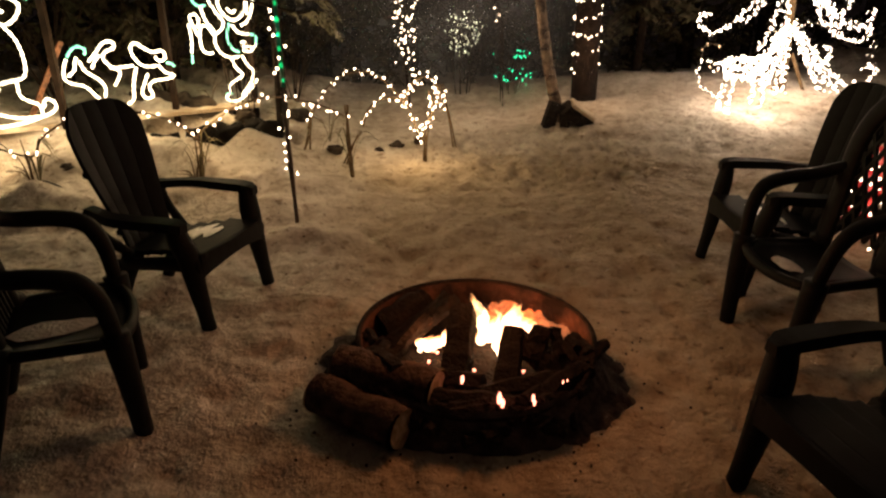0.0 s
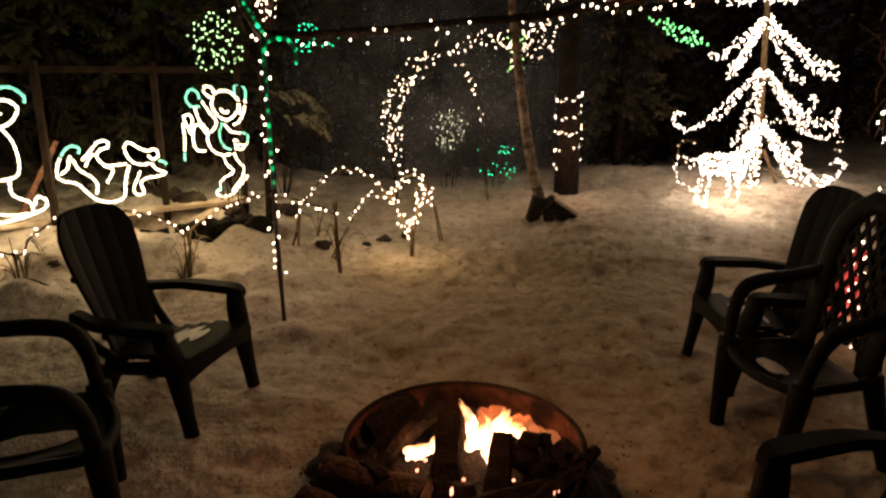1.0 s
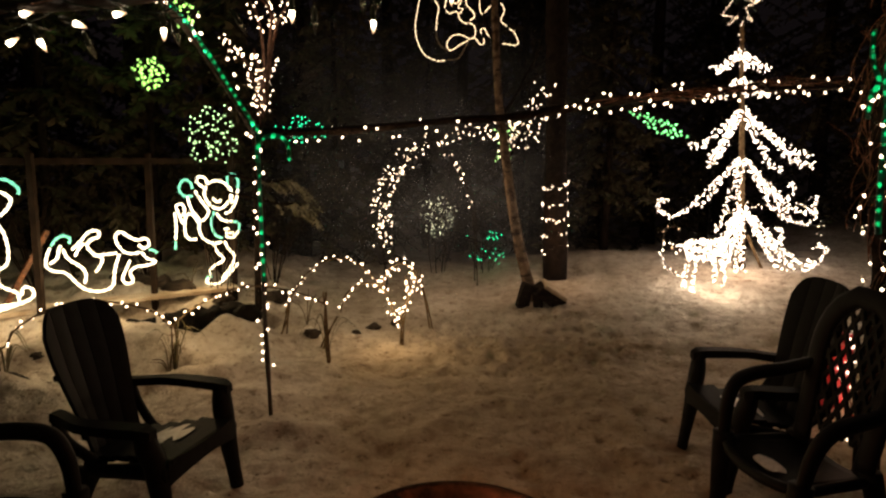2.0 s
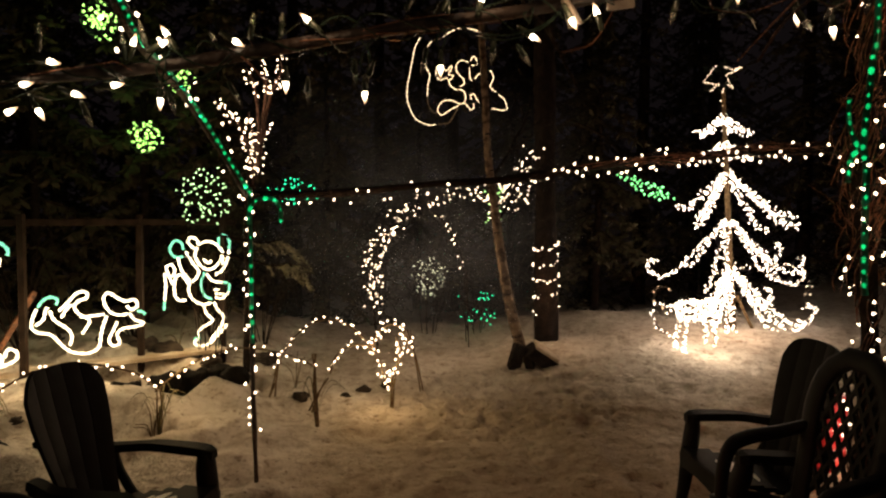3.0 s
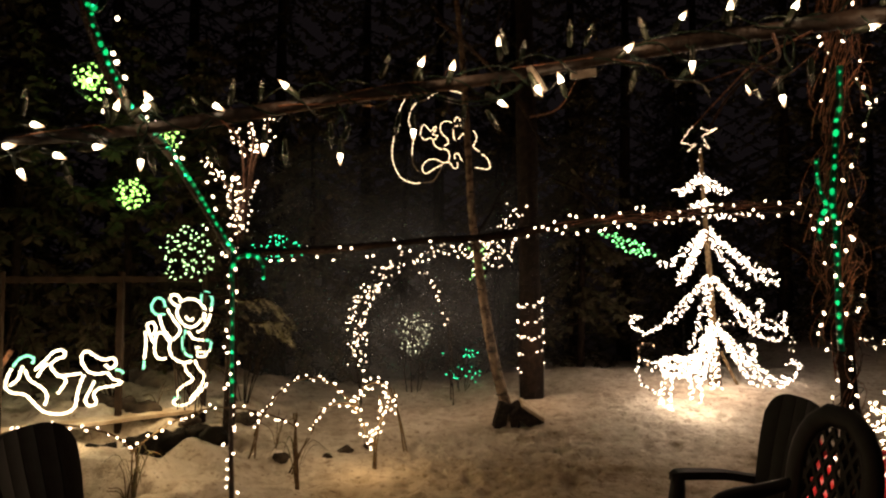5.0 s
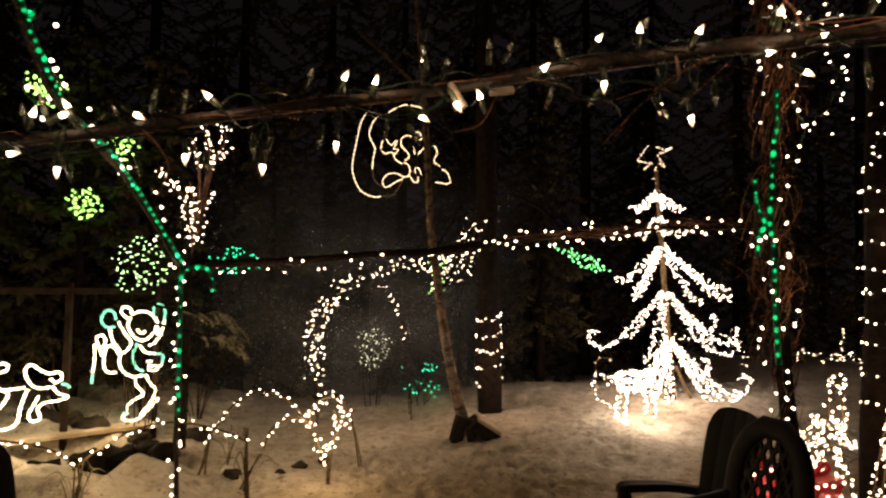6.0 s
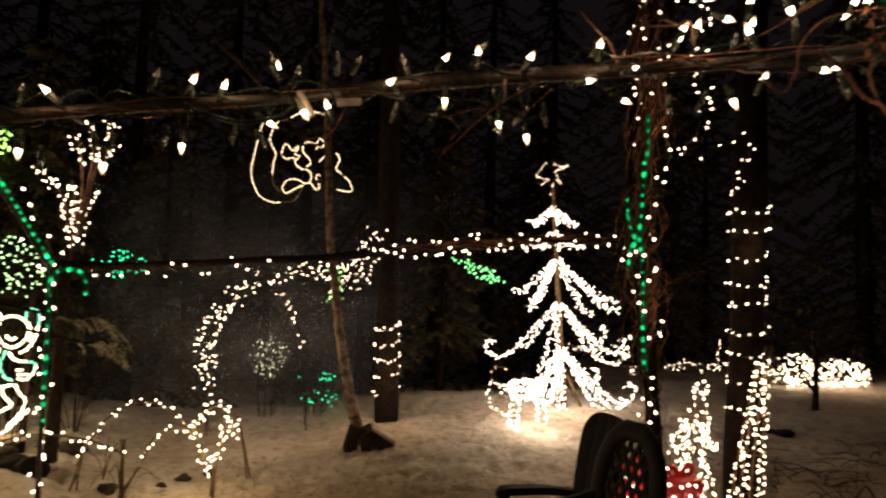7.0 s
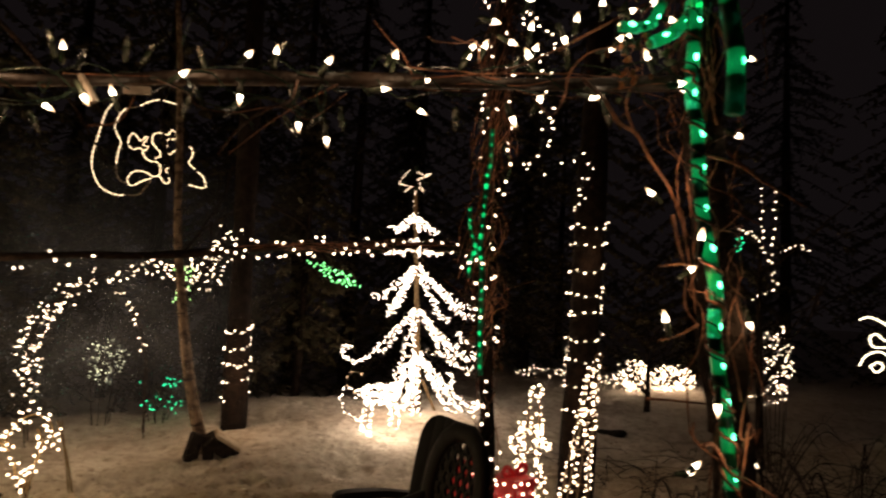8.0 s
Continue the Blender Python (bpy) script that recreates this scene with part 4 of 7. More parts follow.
p = pole("arbour_post", LEFT_POST, 0.014, 0.012, "thin dark arbour post standing in snow")
p = pole("arbour_beam", BACK_BEAM, 0.022, 0.02, "dark rough pole beam across the arbour", BARK)
vines(p, BACK_BEAM[22:], 16, 0.04, 0.0024, 3)
vines(p, BACK_BEAM[26:], 30, 0.11, 0.002, 33, (0.2, 0.6))
p = pole("arbour_branch", FORK, 0.025, 0.018, "forked branch rising from the arbour post")
p = pole("arbour_post", RIGHT_POST, 0.055, 0.03, "arbour post wrapped in dry vines", BARK)
vines(p, RIGHT_POST, 60, 0.085, 0.0035, 4)
vines(p, RIGHT_POST, 24, 0.1, 0.003, 47, mat=BARK)
vines(p, RIGHT_POST[12:24], 60, 0.16, 0.003, 44, (0.2, 0.5))
vines(p, RIGHT_POST[22:], 60, 0.15, 0.0028, 45, (0.2, 0.7))
p = pole("arbour_beam", NEAR_BEAM, 0.010, 0.0145, "rough dark pole beam hung with light strings", BEAM)
for stem, r in (([(0.728, 1.12, 2.09), (0.691, 1.2, 2.073), (0.623, 1.18, 2.013), (0.555, 1.17, 1.943)], 0.0022),
                ([(0.147, 1.38, 2.186), (0.202, 1.36, 2.132), (0.25, 1.34, 2.079), (0.29, 1.35, 2.041), (0.325, 1.36, 1.99), (0.363, 1.38, 1.935)], 0.0045),
                ([(0.325, 1.36, 1.996), (0.377, 1.34, 2.01), (0.402, 1.3, 2.06)], 0.002),
                ([(0.86, 1.08, 2.12), (0.83, 1.06, 2.15), (0.8, 1.05, 2.165), (0.77, 1.06, 2.2)], 0.002),
                ([(-0.25, 1.37, 1.98), (-0.21, 1.35, 1.94), (-0.19, 1.34, 1.9), (-0.2, 1.33, 1.86)], 0.002)):
    bm = bmesh.new()
    tube(bm, curve_points(stem, 4), lambda s, r=r: r * (1.1 - 0.6 * s), 6)
    part("vine_stem", bm, BARK if r > 0.004 else VINE, p)
vines(p, NEAR_BEAM[:50], 12, 0.03, 0.0016, 25, (0.15, 0.45))
vines(p, NEAR_BEAM[46:], 9, 0.04, 0.0018, 5, (0.15, 0.5))
p = pole("arbour_post", NEAR_POST, 0.042, 0.03, "near arbour post with vines and rope light", BARK)
vines(p, NEAR_POST, 26, 0.065, 0.0018, 6)
vines(p, off(NEAR_POST, (-0.075, -0.075, 0)), 18, 0.035, 0.0018, 46)
vines(p, NEAR_POST[20:], 16, 0.12, 0.0013, 16)
for pts, r in (([(1.084, 0.86, 2.1), (1.133, 0.86, 2.072), (1.167, 0.86, 2.037), (1.209, 0.86, 2.023), (1.244, 0.86, 1.981), (1.289, 0.86, 1.939), (1.317, 0.86, 1.894), (1.33, 0.85, 1.827), (1.36, 0.83, 1.6)], 0.0085),) + (([(1.191, 0.86, 2.102), (1.183, 0.86, 2.067), (1.201, 0.86, 2.03)], 0.007), ([(1.011, 0.9, 2.061), (1.043, 0.9, 2.039), (1.059, 0.9, 2.045), (1.078, 0.9, 2.082), (1.086, 0.9, 2.123), (1.127, 0.9, 2.168), (1.169, 0.88, 2.183), (1.204, 0.84, 2.18)], 0.0055),) + (([(0.94, 0.9, 2.09), (1.017, 0.9, 2.134), (1.085, 0.9, 2.178), (1.169, 0.9, 2.233)], 0.005), ([(0.841, 0.98, 2.159), (0.859, 0.98, 2.154), (0.905, 0.98, 2.162), (0.935, 0.98, 2.172), (0.96, 1.0, 2.13)], 0.004),
               ([(1.258, 0.76, 1.976), (1.3, 0.72, 1.957), (1.365, 0.72, 1.937), (1.45, 0.7, 1.9)], 0.006), ([(1.3, 0.8, 1.52), (1.26, 0.76, 1.5), (1.3, 0.72, 1.46), (1.33, 0.67, 1.43), (1.4, 0.62, 1.36)], 0.006),) + (([(0.65, 1.1, 2.075), (0.628, 1.05, 2.021), (0.593, 1.05, 2.001), (0.552, 1.05, 1.963), (0.522, 1.05, 1.915)], 0.0055), ([(1.25, 0.86, 1.553), (1.298, 0.86, 1.55), (1.354, 0.86, 1.545), (1.416, 0.86, 1.54)], 0.006), ([(1.414, 0.86, 2.044), (1.449, 0.86, 2.025), (1.498, 0.86, 2.003), (1.552, 0.86, 1.979)], 0.007), ([(1.513, 0.9, 1.925), (1.55, 0.9, 1.914), (1.603, 0.9, 1.901)], 0.005), ([(1.455, 0.8, 1.419), (1.429, 0.8, 1.445), (1.447, 0.8, 1.464), (1.469, 0.8, 1.504)], 0.008), ([(1.21, 0.7, 1.506), (1.226, 0.7, 1.509), (1.243, 0.7, 1.496), (1.267, 0.7, 1.465), (1.332, 0.7, 1.432)], 0.008), ([(1.383, 0.8, 1.706), (1.384, 0.8, 1.665), (1.387, 0.8, 1.625), (1.4, 0.8, 1.595), (1.445, 0.8, 1.575)], 0.006), ([(1.267, 0.78, 1.788), (1.234, 0.78, 1.787), (1.189, 0.78, 1.78)], 0.006), ([(1.305, 0.8, 1.688), (1.272, 0.8, 1.672), (1.233, 0.8, 1.661), (1.214, 0.8, 1.658)], 0.006), ([(1.297, 0.82, 1.781), (1.295, 0.82, 1.721), (1.328, 0.82, 1.683), (1.336, 0.82, 1.643)], 0.005), ([(1.098, 0.95, 2.183), (1.149, 0.95, 2.222), (1.203, 0.95, 2.258), (1.26, 0.95, 2.3), (1.319, 0.95, 2.336)], 0.007), ([(1.26, 0.82, 1.878), (1.275, 0.82, 1.83), (1.297, 0.82, 1.781)], 0.008), ([(0.897, 1, 2.179), (0.927, 1, 2.175), (0.956, 1, 2.178), (0.986, 1, 2.189)], 0.004), ([(0.43, 1.2, 2.06), (0.475, 1.12, 2.023), (0.492, 1.12, 2.005), (0.545, 1.12, 2.003), (0.605, 1.12, 2.024), (0.639, 1.12, 2.028), (0.681, 1.12, 2.016), (0.74, 1.1, 2.07)], 0.003)):
    bm = bmesh.new()
    tube(bm, curve_points(pts, 5), lambda s, r=r: 0.45 * r * (1 - 0.3 * s), 7)
    part("vine_stem", bm, VINE, p, smooth=True)


def dry_leaf(at, size, mat, rng):
    """A curled leaf with a folded midrib."""
    bm = bmesh.new()
    rows = []
    for k in range(5):
        t = k / 4
        w = size * 0.38 * math.sin(math.pi * (0.12 + 0.83 * t))
        z = 0.25 * size * math.sin(2.4 * t)
        rows.append([bm.verts.new((size * t, s * w, z + abs(s) * w * 0.5)) for s in (-1, 0, 1)])
    for a, b in zip(rows, rows[1:]):
        for q in range(2):
            bm.faces.new((a[q], a[q + 1], b[q + 1], b[q]))
    m = Matrix.LocRotScale(Vector(at), Euler([rng.uniform(0, 6) for q in range(3)]), None)
    bmesh.ops.transform(bm, matrix=m, verts=bm.verts)
    ob = part("leaf", bm, mat, p, "withered leaf", smooth=True)
    sol = ob.modifiers.new("thick", "SOLIDIFY")
    sol.thickness = 0.0006


LEAF_DRY = material("withered_leaf", (0.4, 0.16, 0.05), 0.7, second=(0.2, 0.08, 0.03), scale=40, bump=0.4, bump_scale=120)
LEAF_GREEN = material("dark_green_leaf", (0.06, 0.1, 0.04), 0.5, second=(0.03, 0.05, 0.02), scale=40, bump=0.3, bump_scale=120)
rng_leaf = random.Random(91)
for k in range(10):
    dry_leaf((1.125 + rng_leaf.gauss(0, 0.022), 0.8 + rng_leaf.gauss(0, 0.015), 2.1 + rng_leaf.gauss(0, 0.012)), rng_leaf.uniform(0.007, 0.016), LEAF_DRY, rng_leaf)
for k in range(34):
    dry_leaf((1.15 + rng_leaf.gauss(0, 0.035), 0.79 + rng_leaf.gauss(0, 0.03), 2.16 + rng_leaf.gauss(0, 0.035)), rng_leaf.uniform(0.009, 0.02), LEAF_GREEN if k % 4 else LEAF_DRY, rng_leaf)

# green rope lights on the arbour
rope_tube("green_rope_light", off([q for q in LEFT_POST if q.z > 0.85], (0.012, -0.03, 0)), "green rope light running up the post", 0.012, 0.085)
rope_tube("green_rope_light", off(FORK, (0.02, -0.03, 0)), "green rope light along the forked branch", 0.012, 0.045)
rope_tube("green_rope_light", curve_points([(-0.845, 4.05, 1.623), (-0.841, 4.05, 1.704), (-0.809, 4.05, 1.759), (-0.747, 4.05, 1.777), (-0.691, 4.05, 1.762), (-0.663, 4.05, 1.707), (-0.661, 4.05, 1.642)]), "green rope light hooked over the beam", 0.012, 0.06)
rope_tube("green_rope_light", curve_points([(-0.914, 2.3, 2.537), (-0.889, 2.3, 2.527), (-0.866, 2.3, 2.536), (-0.851, 2.3, 2.568)]), "green rope light end curling from branch", 0.012, 0.06)
rope_tube("green_rope_light", curve_points([(2.274, 3.17, 2.73), (2.27, 3.17, 2.663), (2.27, 3.17, 2.531), (2.253, 3.17, 2.43), (2.243, 3.17, 2.265), (2.234, 3.17, 2.167), (2.23, 3.17, 2.038), (2.247, 3.17, 1.943), (2.25, 3.17, 1.816), (2.253, 3.17, 1.705), (2.256, 3.17, 1.579), (2.262, 3.17, 1.407), (2.27, 3.17, 1.33)]), "green rope light down the vine post", 0.015, 0.06, bulb_mesh("bulb", 0.0112, GREEN, 1.0))
rope_tube("green_rope_light", curve_points([(2.171, 3.2, 2.273), (2.169, 3.2, 2.195), (2.184, 3.2, 2.116), (2.218, 3.2, 2.039), (2.188, 3.2, 1.978), (2.18, 3.2, 1.869)]), "green rope light loop beside vine post", 0.012, 0.05)
BIG = bulb_mesh("bulb", 0.005, GREEN_CORE, 1.4, 2)
rope_tube("green_rope_light", curve_points([(1.196, 0.72, 2.272), (1.198, 0.72, 2.215), (1.197, 0.72, 2.157), (1.193, 0.72, 2.109), (1.192, 0.72, 2.053), (1.206, 0.72, 2.004), (1.21, 0.72, 1.945), (1.217, 0.72, 1.895), (1.228, 0.72, 1.837), (1.242, 0.72, 1.788), (1.256, 0.72, 1.739), (1.252, 0.72, 1.685), (1.261, 0.72, 1.632), (1.273, 0.72, 1.578), (1.283, 0.72, 1.534), (1.29, 0.72, 1.485), (1.299, 0.72, 1.427), (1.313, 0.72, 1.348)]), "thick green rope light on the near post", 0.0108, 0.062, BIG, 0.0098)
rope_tube("green_rope_light", curve_points([(1.143, 0.64, 2.246), (1.159, 0.64, 2.215), (1.176, 0.64, 2.176), (1.184, 0.64, 2.143), (1.195, 0.64, 2.101), (1.196, 0.64, 2.066), (1.196, 0.64, 2.032), (1.194, 0.64, 2.004)]), "green rope light end hanging by the post", 0.0138, 0.115, BIG, 0.0105)
rope_tube("green_rope_light", curve_points([(1.155, 0.77, 2.15), (1.182, 0.76, 2.166), (1.205, 0.75, 2.19), (1.215, 0.745, 2.215), (1.21, 0.74, 2.26)]), "green rope light bend above the near beam", 0.011, 0.04, BIG, 0.0098)
rope_tube("green_rope_light", curve_points([(1.095, 0.78, 2.166), (1.12, 0.775, 2.168), (1.15, 0.77, 2.183), (1.17, 0.765, 2.22)]), "short green rope light end in vines", 0.009, 0.03, BIG, 0.008)


# ---- light strings on the arbour ----
strand("string_light", LEFT_POST[3:], 0.052, "warm white light string wound round thin post", jitter=0.045)
strand("string_light", off(BACK_BEAM, (0, 0, -0.02)), 0.055, "warm white light string along the back beam", B_BEAM, jitter=0.05)
strand("string_light", off(BACK_BEAM[22:], (0, 0, -0.005)), 0.045, "warm white light string among vine twigs", B_BEAM, jitter=0.065)
strand("string_light", FORK, 0.09, "warm white light string on forked branch", jitter=0.09)
strand("string_light", RIGHT_POST, 0.11, "warm white light string wound round vine post", B_VINE, jitter=0.11)
wound = [(2.3, 2.65), (2.33, 2.5), (2.28, 2.39), (2.29, 2.27), (2.26, 2.15), (2.3, 2.06), (2.22, 1.96), (2.07, 1.95), (2.11, 1.83), (2.24, 1.86), (2.12, 1.72), (2.24, 1.6), (2.335, 1.61), (2.27, 1.5), (2.13, 1.52), (2.12, 1.42), (2.16, 1.35), (2.3, 1.3), (2.22, 1.19), (2.3, 1.17), (2.2, 1.09), (2.27, 0.95), (2.38, 0.8)]
strand("string_light", [Vector((x, 3.08 + 0.06 * math.cos(9 * z), z)) for x, z in wound], 0.105, "warm white light string zigzagged over the vine post", bulb_mesh("bulb", 0.0082, LIT, 1.4), jitter=0.01)
strand("string_light", RIGHT_POST[26:], 0.045, "warm white light string crowded on the upper vines", B_VINE, jitter=0.15)
strand("string_light", curve_points([(2.6, 3.4, 3.7), (2.821, 3.45, 3.539), (2.845, 3.45, 3.409), (2.824, 3.45, 3.288), (2.805, 3.45, 3.112), (2.833, 3.45, 3.015), (2.882, 3.45, 2.936), (2.846, 3.45, 2.831)]), 0.036, "warm white light string hanging off loose twigs", B_VINE, jitter=0.055)
strand("string_light", curve_points([(2.846, 3.45, 2.831), (3.012, 3.9, 2.715), (3.147, 3.9, 2.726), (3.236, 3.9, 2.777), (3.385, 3.9, 2.825), (3.504, 3.9, 2.939), (3.605, 3.9, 2.866), (3.9, 4.4, 2.75), (4.2, 4.7, 2.7)]), 0.13, "warm white light string slung to the trunk", B_VINE, jitter=0.04)


def pointed_bulb(lit):
    """A small push-in bulb: pointed glass and a ribbed socket."""
    bm = bmesh.new()
    tube(bm, [(0, 0, z) for z in (0.0, 0.003, 0.007, 0.012, 0.017, 0.021)], lambda s: (0.0042, 0.005, 0.0052, 0.0042, 0.0024, 0.0006)[round(s * 5)], 8)
    glass = bpy.data.meshes.new("glass")
    bm.to_mesh(glass)
    bm.free()
    glass.materials.append(LIT_NEAR if lit else GLASS)
    bm = bmesh.new()
    tube(bm, [(0, 0, z) for z in (-0.02, -0.016, -0.008, 0.0, 0.003)], lambda s: (0.0035, 0.005, 0.0055, 0.006, 0.0052)[round(s * 4)], 8)
    sock = bpy.data.meshes.new("socket")
    bm.to_mesh(sock)
    bm.free()
    sock.materials.append(SOCKET)
    for me in (glass, sock):
        for f in me.polygons:
            f.use_smooth = True
    return glass, sock


def beam_string():
    top = thing("string_light", label="pointed clear mini bulbs wired along the near beam", category="string lights", group="string lights")
    lit, dead = pointed_bulb(True), pointed_bulb(False)

    def put(glass_sock, at, rx, ry):
        m = Matrix.LocRotScale(at, Euler((radians(rx), radians(ry), U(0, 6)), "ZYX"), (0.98, 0.98, 1.2))
        s = shared("socket", glass_sock[1], top, m)
        g = shared("bulb", glass_sock[0], s, Matrix.Identity(4))

    def by(x):
        return 1.37 - 0.1 * x - 0.27 * x * x
    # along the beam: x, height, and the side tilt of the tip from upright
    places = ((-0.556, 1.95, 100), (-0.52, 1.9, 110), (-0.46, 1.914, 80), (-0.424, 1.98, 15), (-0.382, 1.986, 60), (-0.364, 2.0, -35), (-0.38, 1.9, 180), (-0.26, 2.003, 120),
              (-0.123, 2.035, -50), (-0.028, 1.92, 180), (0.105, 1.965, 180), (0.114, 2.075, 25), (0.172, 2.066, 15), (0.254, 2.013, 120), (0.321, 2.045, 160))
    more = ((0.366, 2.036, -20), (0.467, 2.087, 45), (0.571, 2.066, 180), (0.625, 2.14, 5), (0.71, 2.13, 30), (0.801, 2.089, 75),
            (0.871, 2.108, 60), (0.937, 2.15, 30), (1.051, 2.07, 30), (1.135, 2.092, 100), (1.177, 2.185, 20), (1.21, 2.15, -30)) + ((1.029, 2.26, 20), (1.085, 2.2, 150), (0.973, 2.228, 90), (1.078, 2.286, 60), (1.001, 2.19, 100), (1.036, 2.205, 10), (0.964, 2.17, 20), (1.038, 2.153, -30), (0.823, 2.145, 10), (0.943, 2.169, 35), (1.012, 2.049, 150), (1.104, 2.221, 10), (-0.596, 1.907, 80), (-0.617, 1.858, 60), (-0.571, 1.872, 150), (-0.167, 1.935, 180))
    for x, z, a in places + more:
        put(lit, (x, by(x) - 0.02, z), 0, a)
    for x, y, z, a in ((0.316, 1.27, 2.033, 150), (0.271, 1.384, 2.135, -5), (0.588, 1.292, 2.165, 35), (0.69, 1.239, 2.043, 175), (0.744, 1.227, 2.02, 170), (0.892, 1.126, 2.077, 110), (1.281, 0.886, 1.923, -60), (1.255, 0.78, 1.775, 60), (1.316, 0.74, 2.016, 100), (1.421, 0.79, 1.701, 150), (1.211, 0.78, 1.687, -20), (1.216, 0.68, 1.575, 180), (1.418, 0.78, 1.453, 120), (1.281, 0.8, 1.437, 90), (1.158, 0.72, 2.064, 70), (1.192, 0.9, 2.204, 40), (1.181, 0.86, 2.244, 60), (1.155, 0.9, 2.26, 0), (1.189, 0.74, 2.072, 100), (1.166, 0.9, 2.182, 70), (1.144, 0.92, 2.097, 95), (1.174, 0.68, 1.811, 10), (1.422, 0.8, 2.194, 90), (1.215, 0.8, 2.216, 80), (1.213, 0.84, 2.257, 50), (1.075, 1, 2.189, 20), (1.298, 0.8, 1.443, 60)):
        put(lit, (x, y, z), 0, a)
    for k in range(36):
        x = -0.55 + 1.75 * k / 36 + U(-0.02, 0.02)
        upright = U(0, 1) < 0.5
        zb = 1.945 + 0.155 * smooth_step(-0.6, 0.7, x)
        put(dead, (x, by(x) - U(-0.02, 0.04), zb + (U(0.03, 0.06) if upright else -U(0.04, 0.09))), U(-25, 25), U(-30, 30) if upright else 180 + U(-35, 35))
    # the twisted wires and drops
    for k in range(3):
        bm = bmesh.new()
        pts = []
        for i, q in enumerate(NEAR_BEAM):
            a = i * 0.9 + k * 2.1
            pts.append(q + Vector((0, math.cos(a), math.sin(a))) * (0.026 + 0.012 * math.sin(i * 0.7 + k)) + Vector((U(-1, 1), 0, U(-1, 1))) * 0.008)
        tube(bm, curve_points(pts, 3), 0.0016, 5)
        part("wire", bm, WIRE, top)
    for x, z in ((-0.028, 1.93), (0.105, 1.98), (-0.38, 1.92), (0.571, 2.08), (0.661, 2.05), (0.707, 2.03), (0.254, 2.03)):
        bm = bmesh.new()
        zt = 1.98 + 0.13 * smooth_step(-0.4, 0.7, x)
        tube(bm, curve_points([(x - 0.01, by(x), zt), (x + 0.008, by(x) - 0.015, (z + zt) / 2 + 0.01), (x, by(x) - 0.02, z)], 5), 0.0018, 5)
        part("wire", bm, WIRE, top)
        bm = bmesh.new()
        tube(bm, curve_points([(x + 0.012, by(x), zt), (x - 0.008, by(x) - 0.015, (z + zt) / 2), (x + 0.003, by(x) - 0.02, z)], 5), 0.0018, 5)
        part("wire", bm, WIRE, top)
    # slack loops below the beam
    for loop in ([(0.48, 1.25, 2.08), (0.494, 1.22, 2.057), (0.512, 1.21, 2.03), (0.539, 1.2, 2.024), (0.58, 1.2, 2.02), (0.601, 1.2, 2.002)],
                 [(0.54, 1.2, 2.025), (0.563, 1.21, 2.036), (0.601, 1.2, 2.058), (0.644, 1.18, 2.052), (0.68, 1.15, 2.032), (0.708, 1.15, 2.024)],
                 [(-0.46, 1.34, 1.94), (-0.42, 1.33, 1.915), (-0.36, 1.34, 1.91), (-0.3, 1.35, 1.93), (-0.26, 1.36, 1.97)],
                 [(0.1, 1.34, 2.04), (0.15, 1.31, 2.01), (0.21, 1.3, 2.0), (0.27, 1.3, 2.02), (0.31, 1.3, 2.05)]):
        for lift in (0.0, 0.006):
            bm = bmesh.new()
            tube(bm, curve_points([Vector(q) + Vector((U(-1, 1), U(-1, 1), U(-1, 1))) * 0.003 + Vector((0, 0, lift)) for q in loop], 5), 0.0014, 5)
            part("wire", bm, WIRE, top)
    # tape and a tag tied at the middle
    bm = bmesh.new()
    box(bm, (0, 0, 0), (0.045, 0.014, 0.014), pose(0.402, 1.27, 2.055, 10, -5, -14), 0.003)
    part("tape", bm, TAPE, top, "pale tape round the wires")
    bm = bmesh.new()
    tube(bm, [(0.31, 1.29, 2.07), (0.318, 1.285, 2.05), (0.33, 1.285, 2.022)], lambda s: 0.006 + 0.007 * s, 6)
    part("tape", bm, TAPE, top, "pale paper tag")


beam_string()


# ---- the timber frame with the rope-light figures ----
def timber_frame():
    top = thing("timber_frame", label="weathered timber frame of posts and top rail", category="frame")
    posts = ((-3.22, 6.02), (-2.5, 6.72), (-1.85, 7.25))
    for x, y in posts:
        bm = bmesh.new()
        box(bm, (x, y, 0.78), (0.055, 0.055, 1.75), bevel=0.008)
        part("post", bm, TIMBER, top)
    bm = bmesh.new()
    a, b = Vector((-4.4, 4.95, 1.6)), Vector((-1.75, 7.33, 1.6))
    d = (b - a)
    box(bm, (0, 0, 0), (d.length, 0.05, 0.06), Matrix.LocRotScale((a + b) / 2 + Vector((0, 0.06, -0.02)), Euler((0, 0, math.atan2(d.y, d.x))), None), 0.006)
    part("top_rail", bm, TIMBER, top)
    bm = bmesh.new()
    box(bm, (0, 0, 0), (0.75, 0.035, 0.045), pose(-3.42, 6.2, 0.62, 0, -60, 43), 0.006)
    part("brace", bm, VINE, top, "reddish slanting brace")


timber_frame()


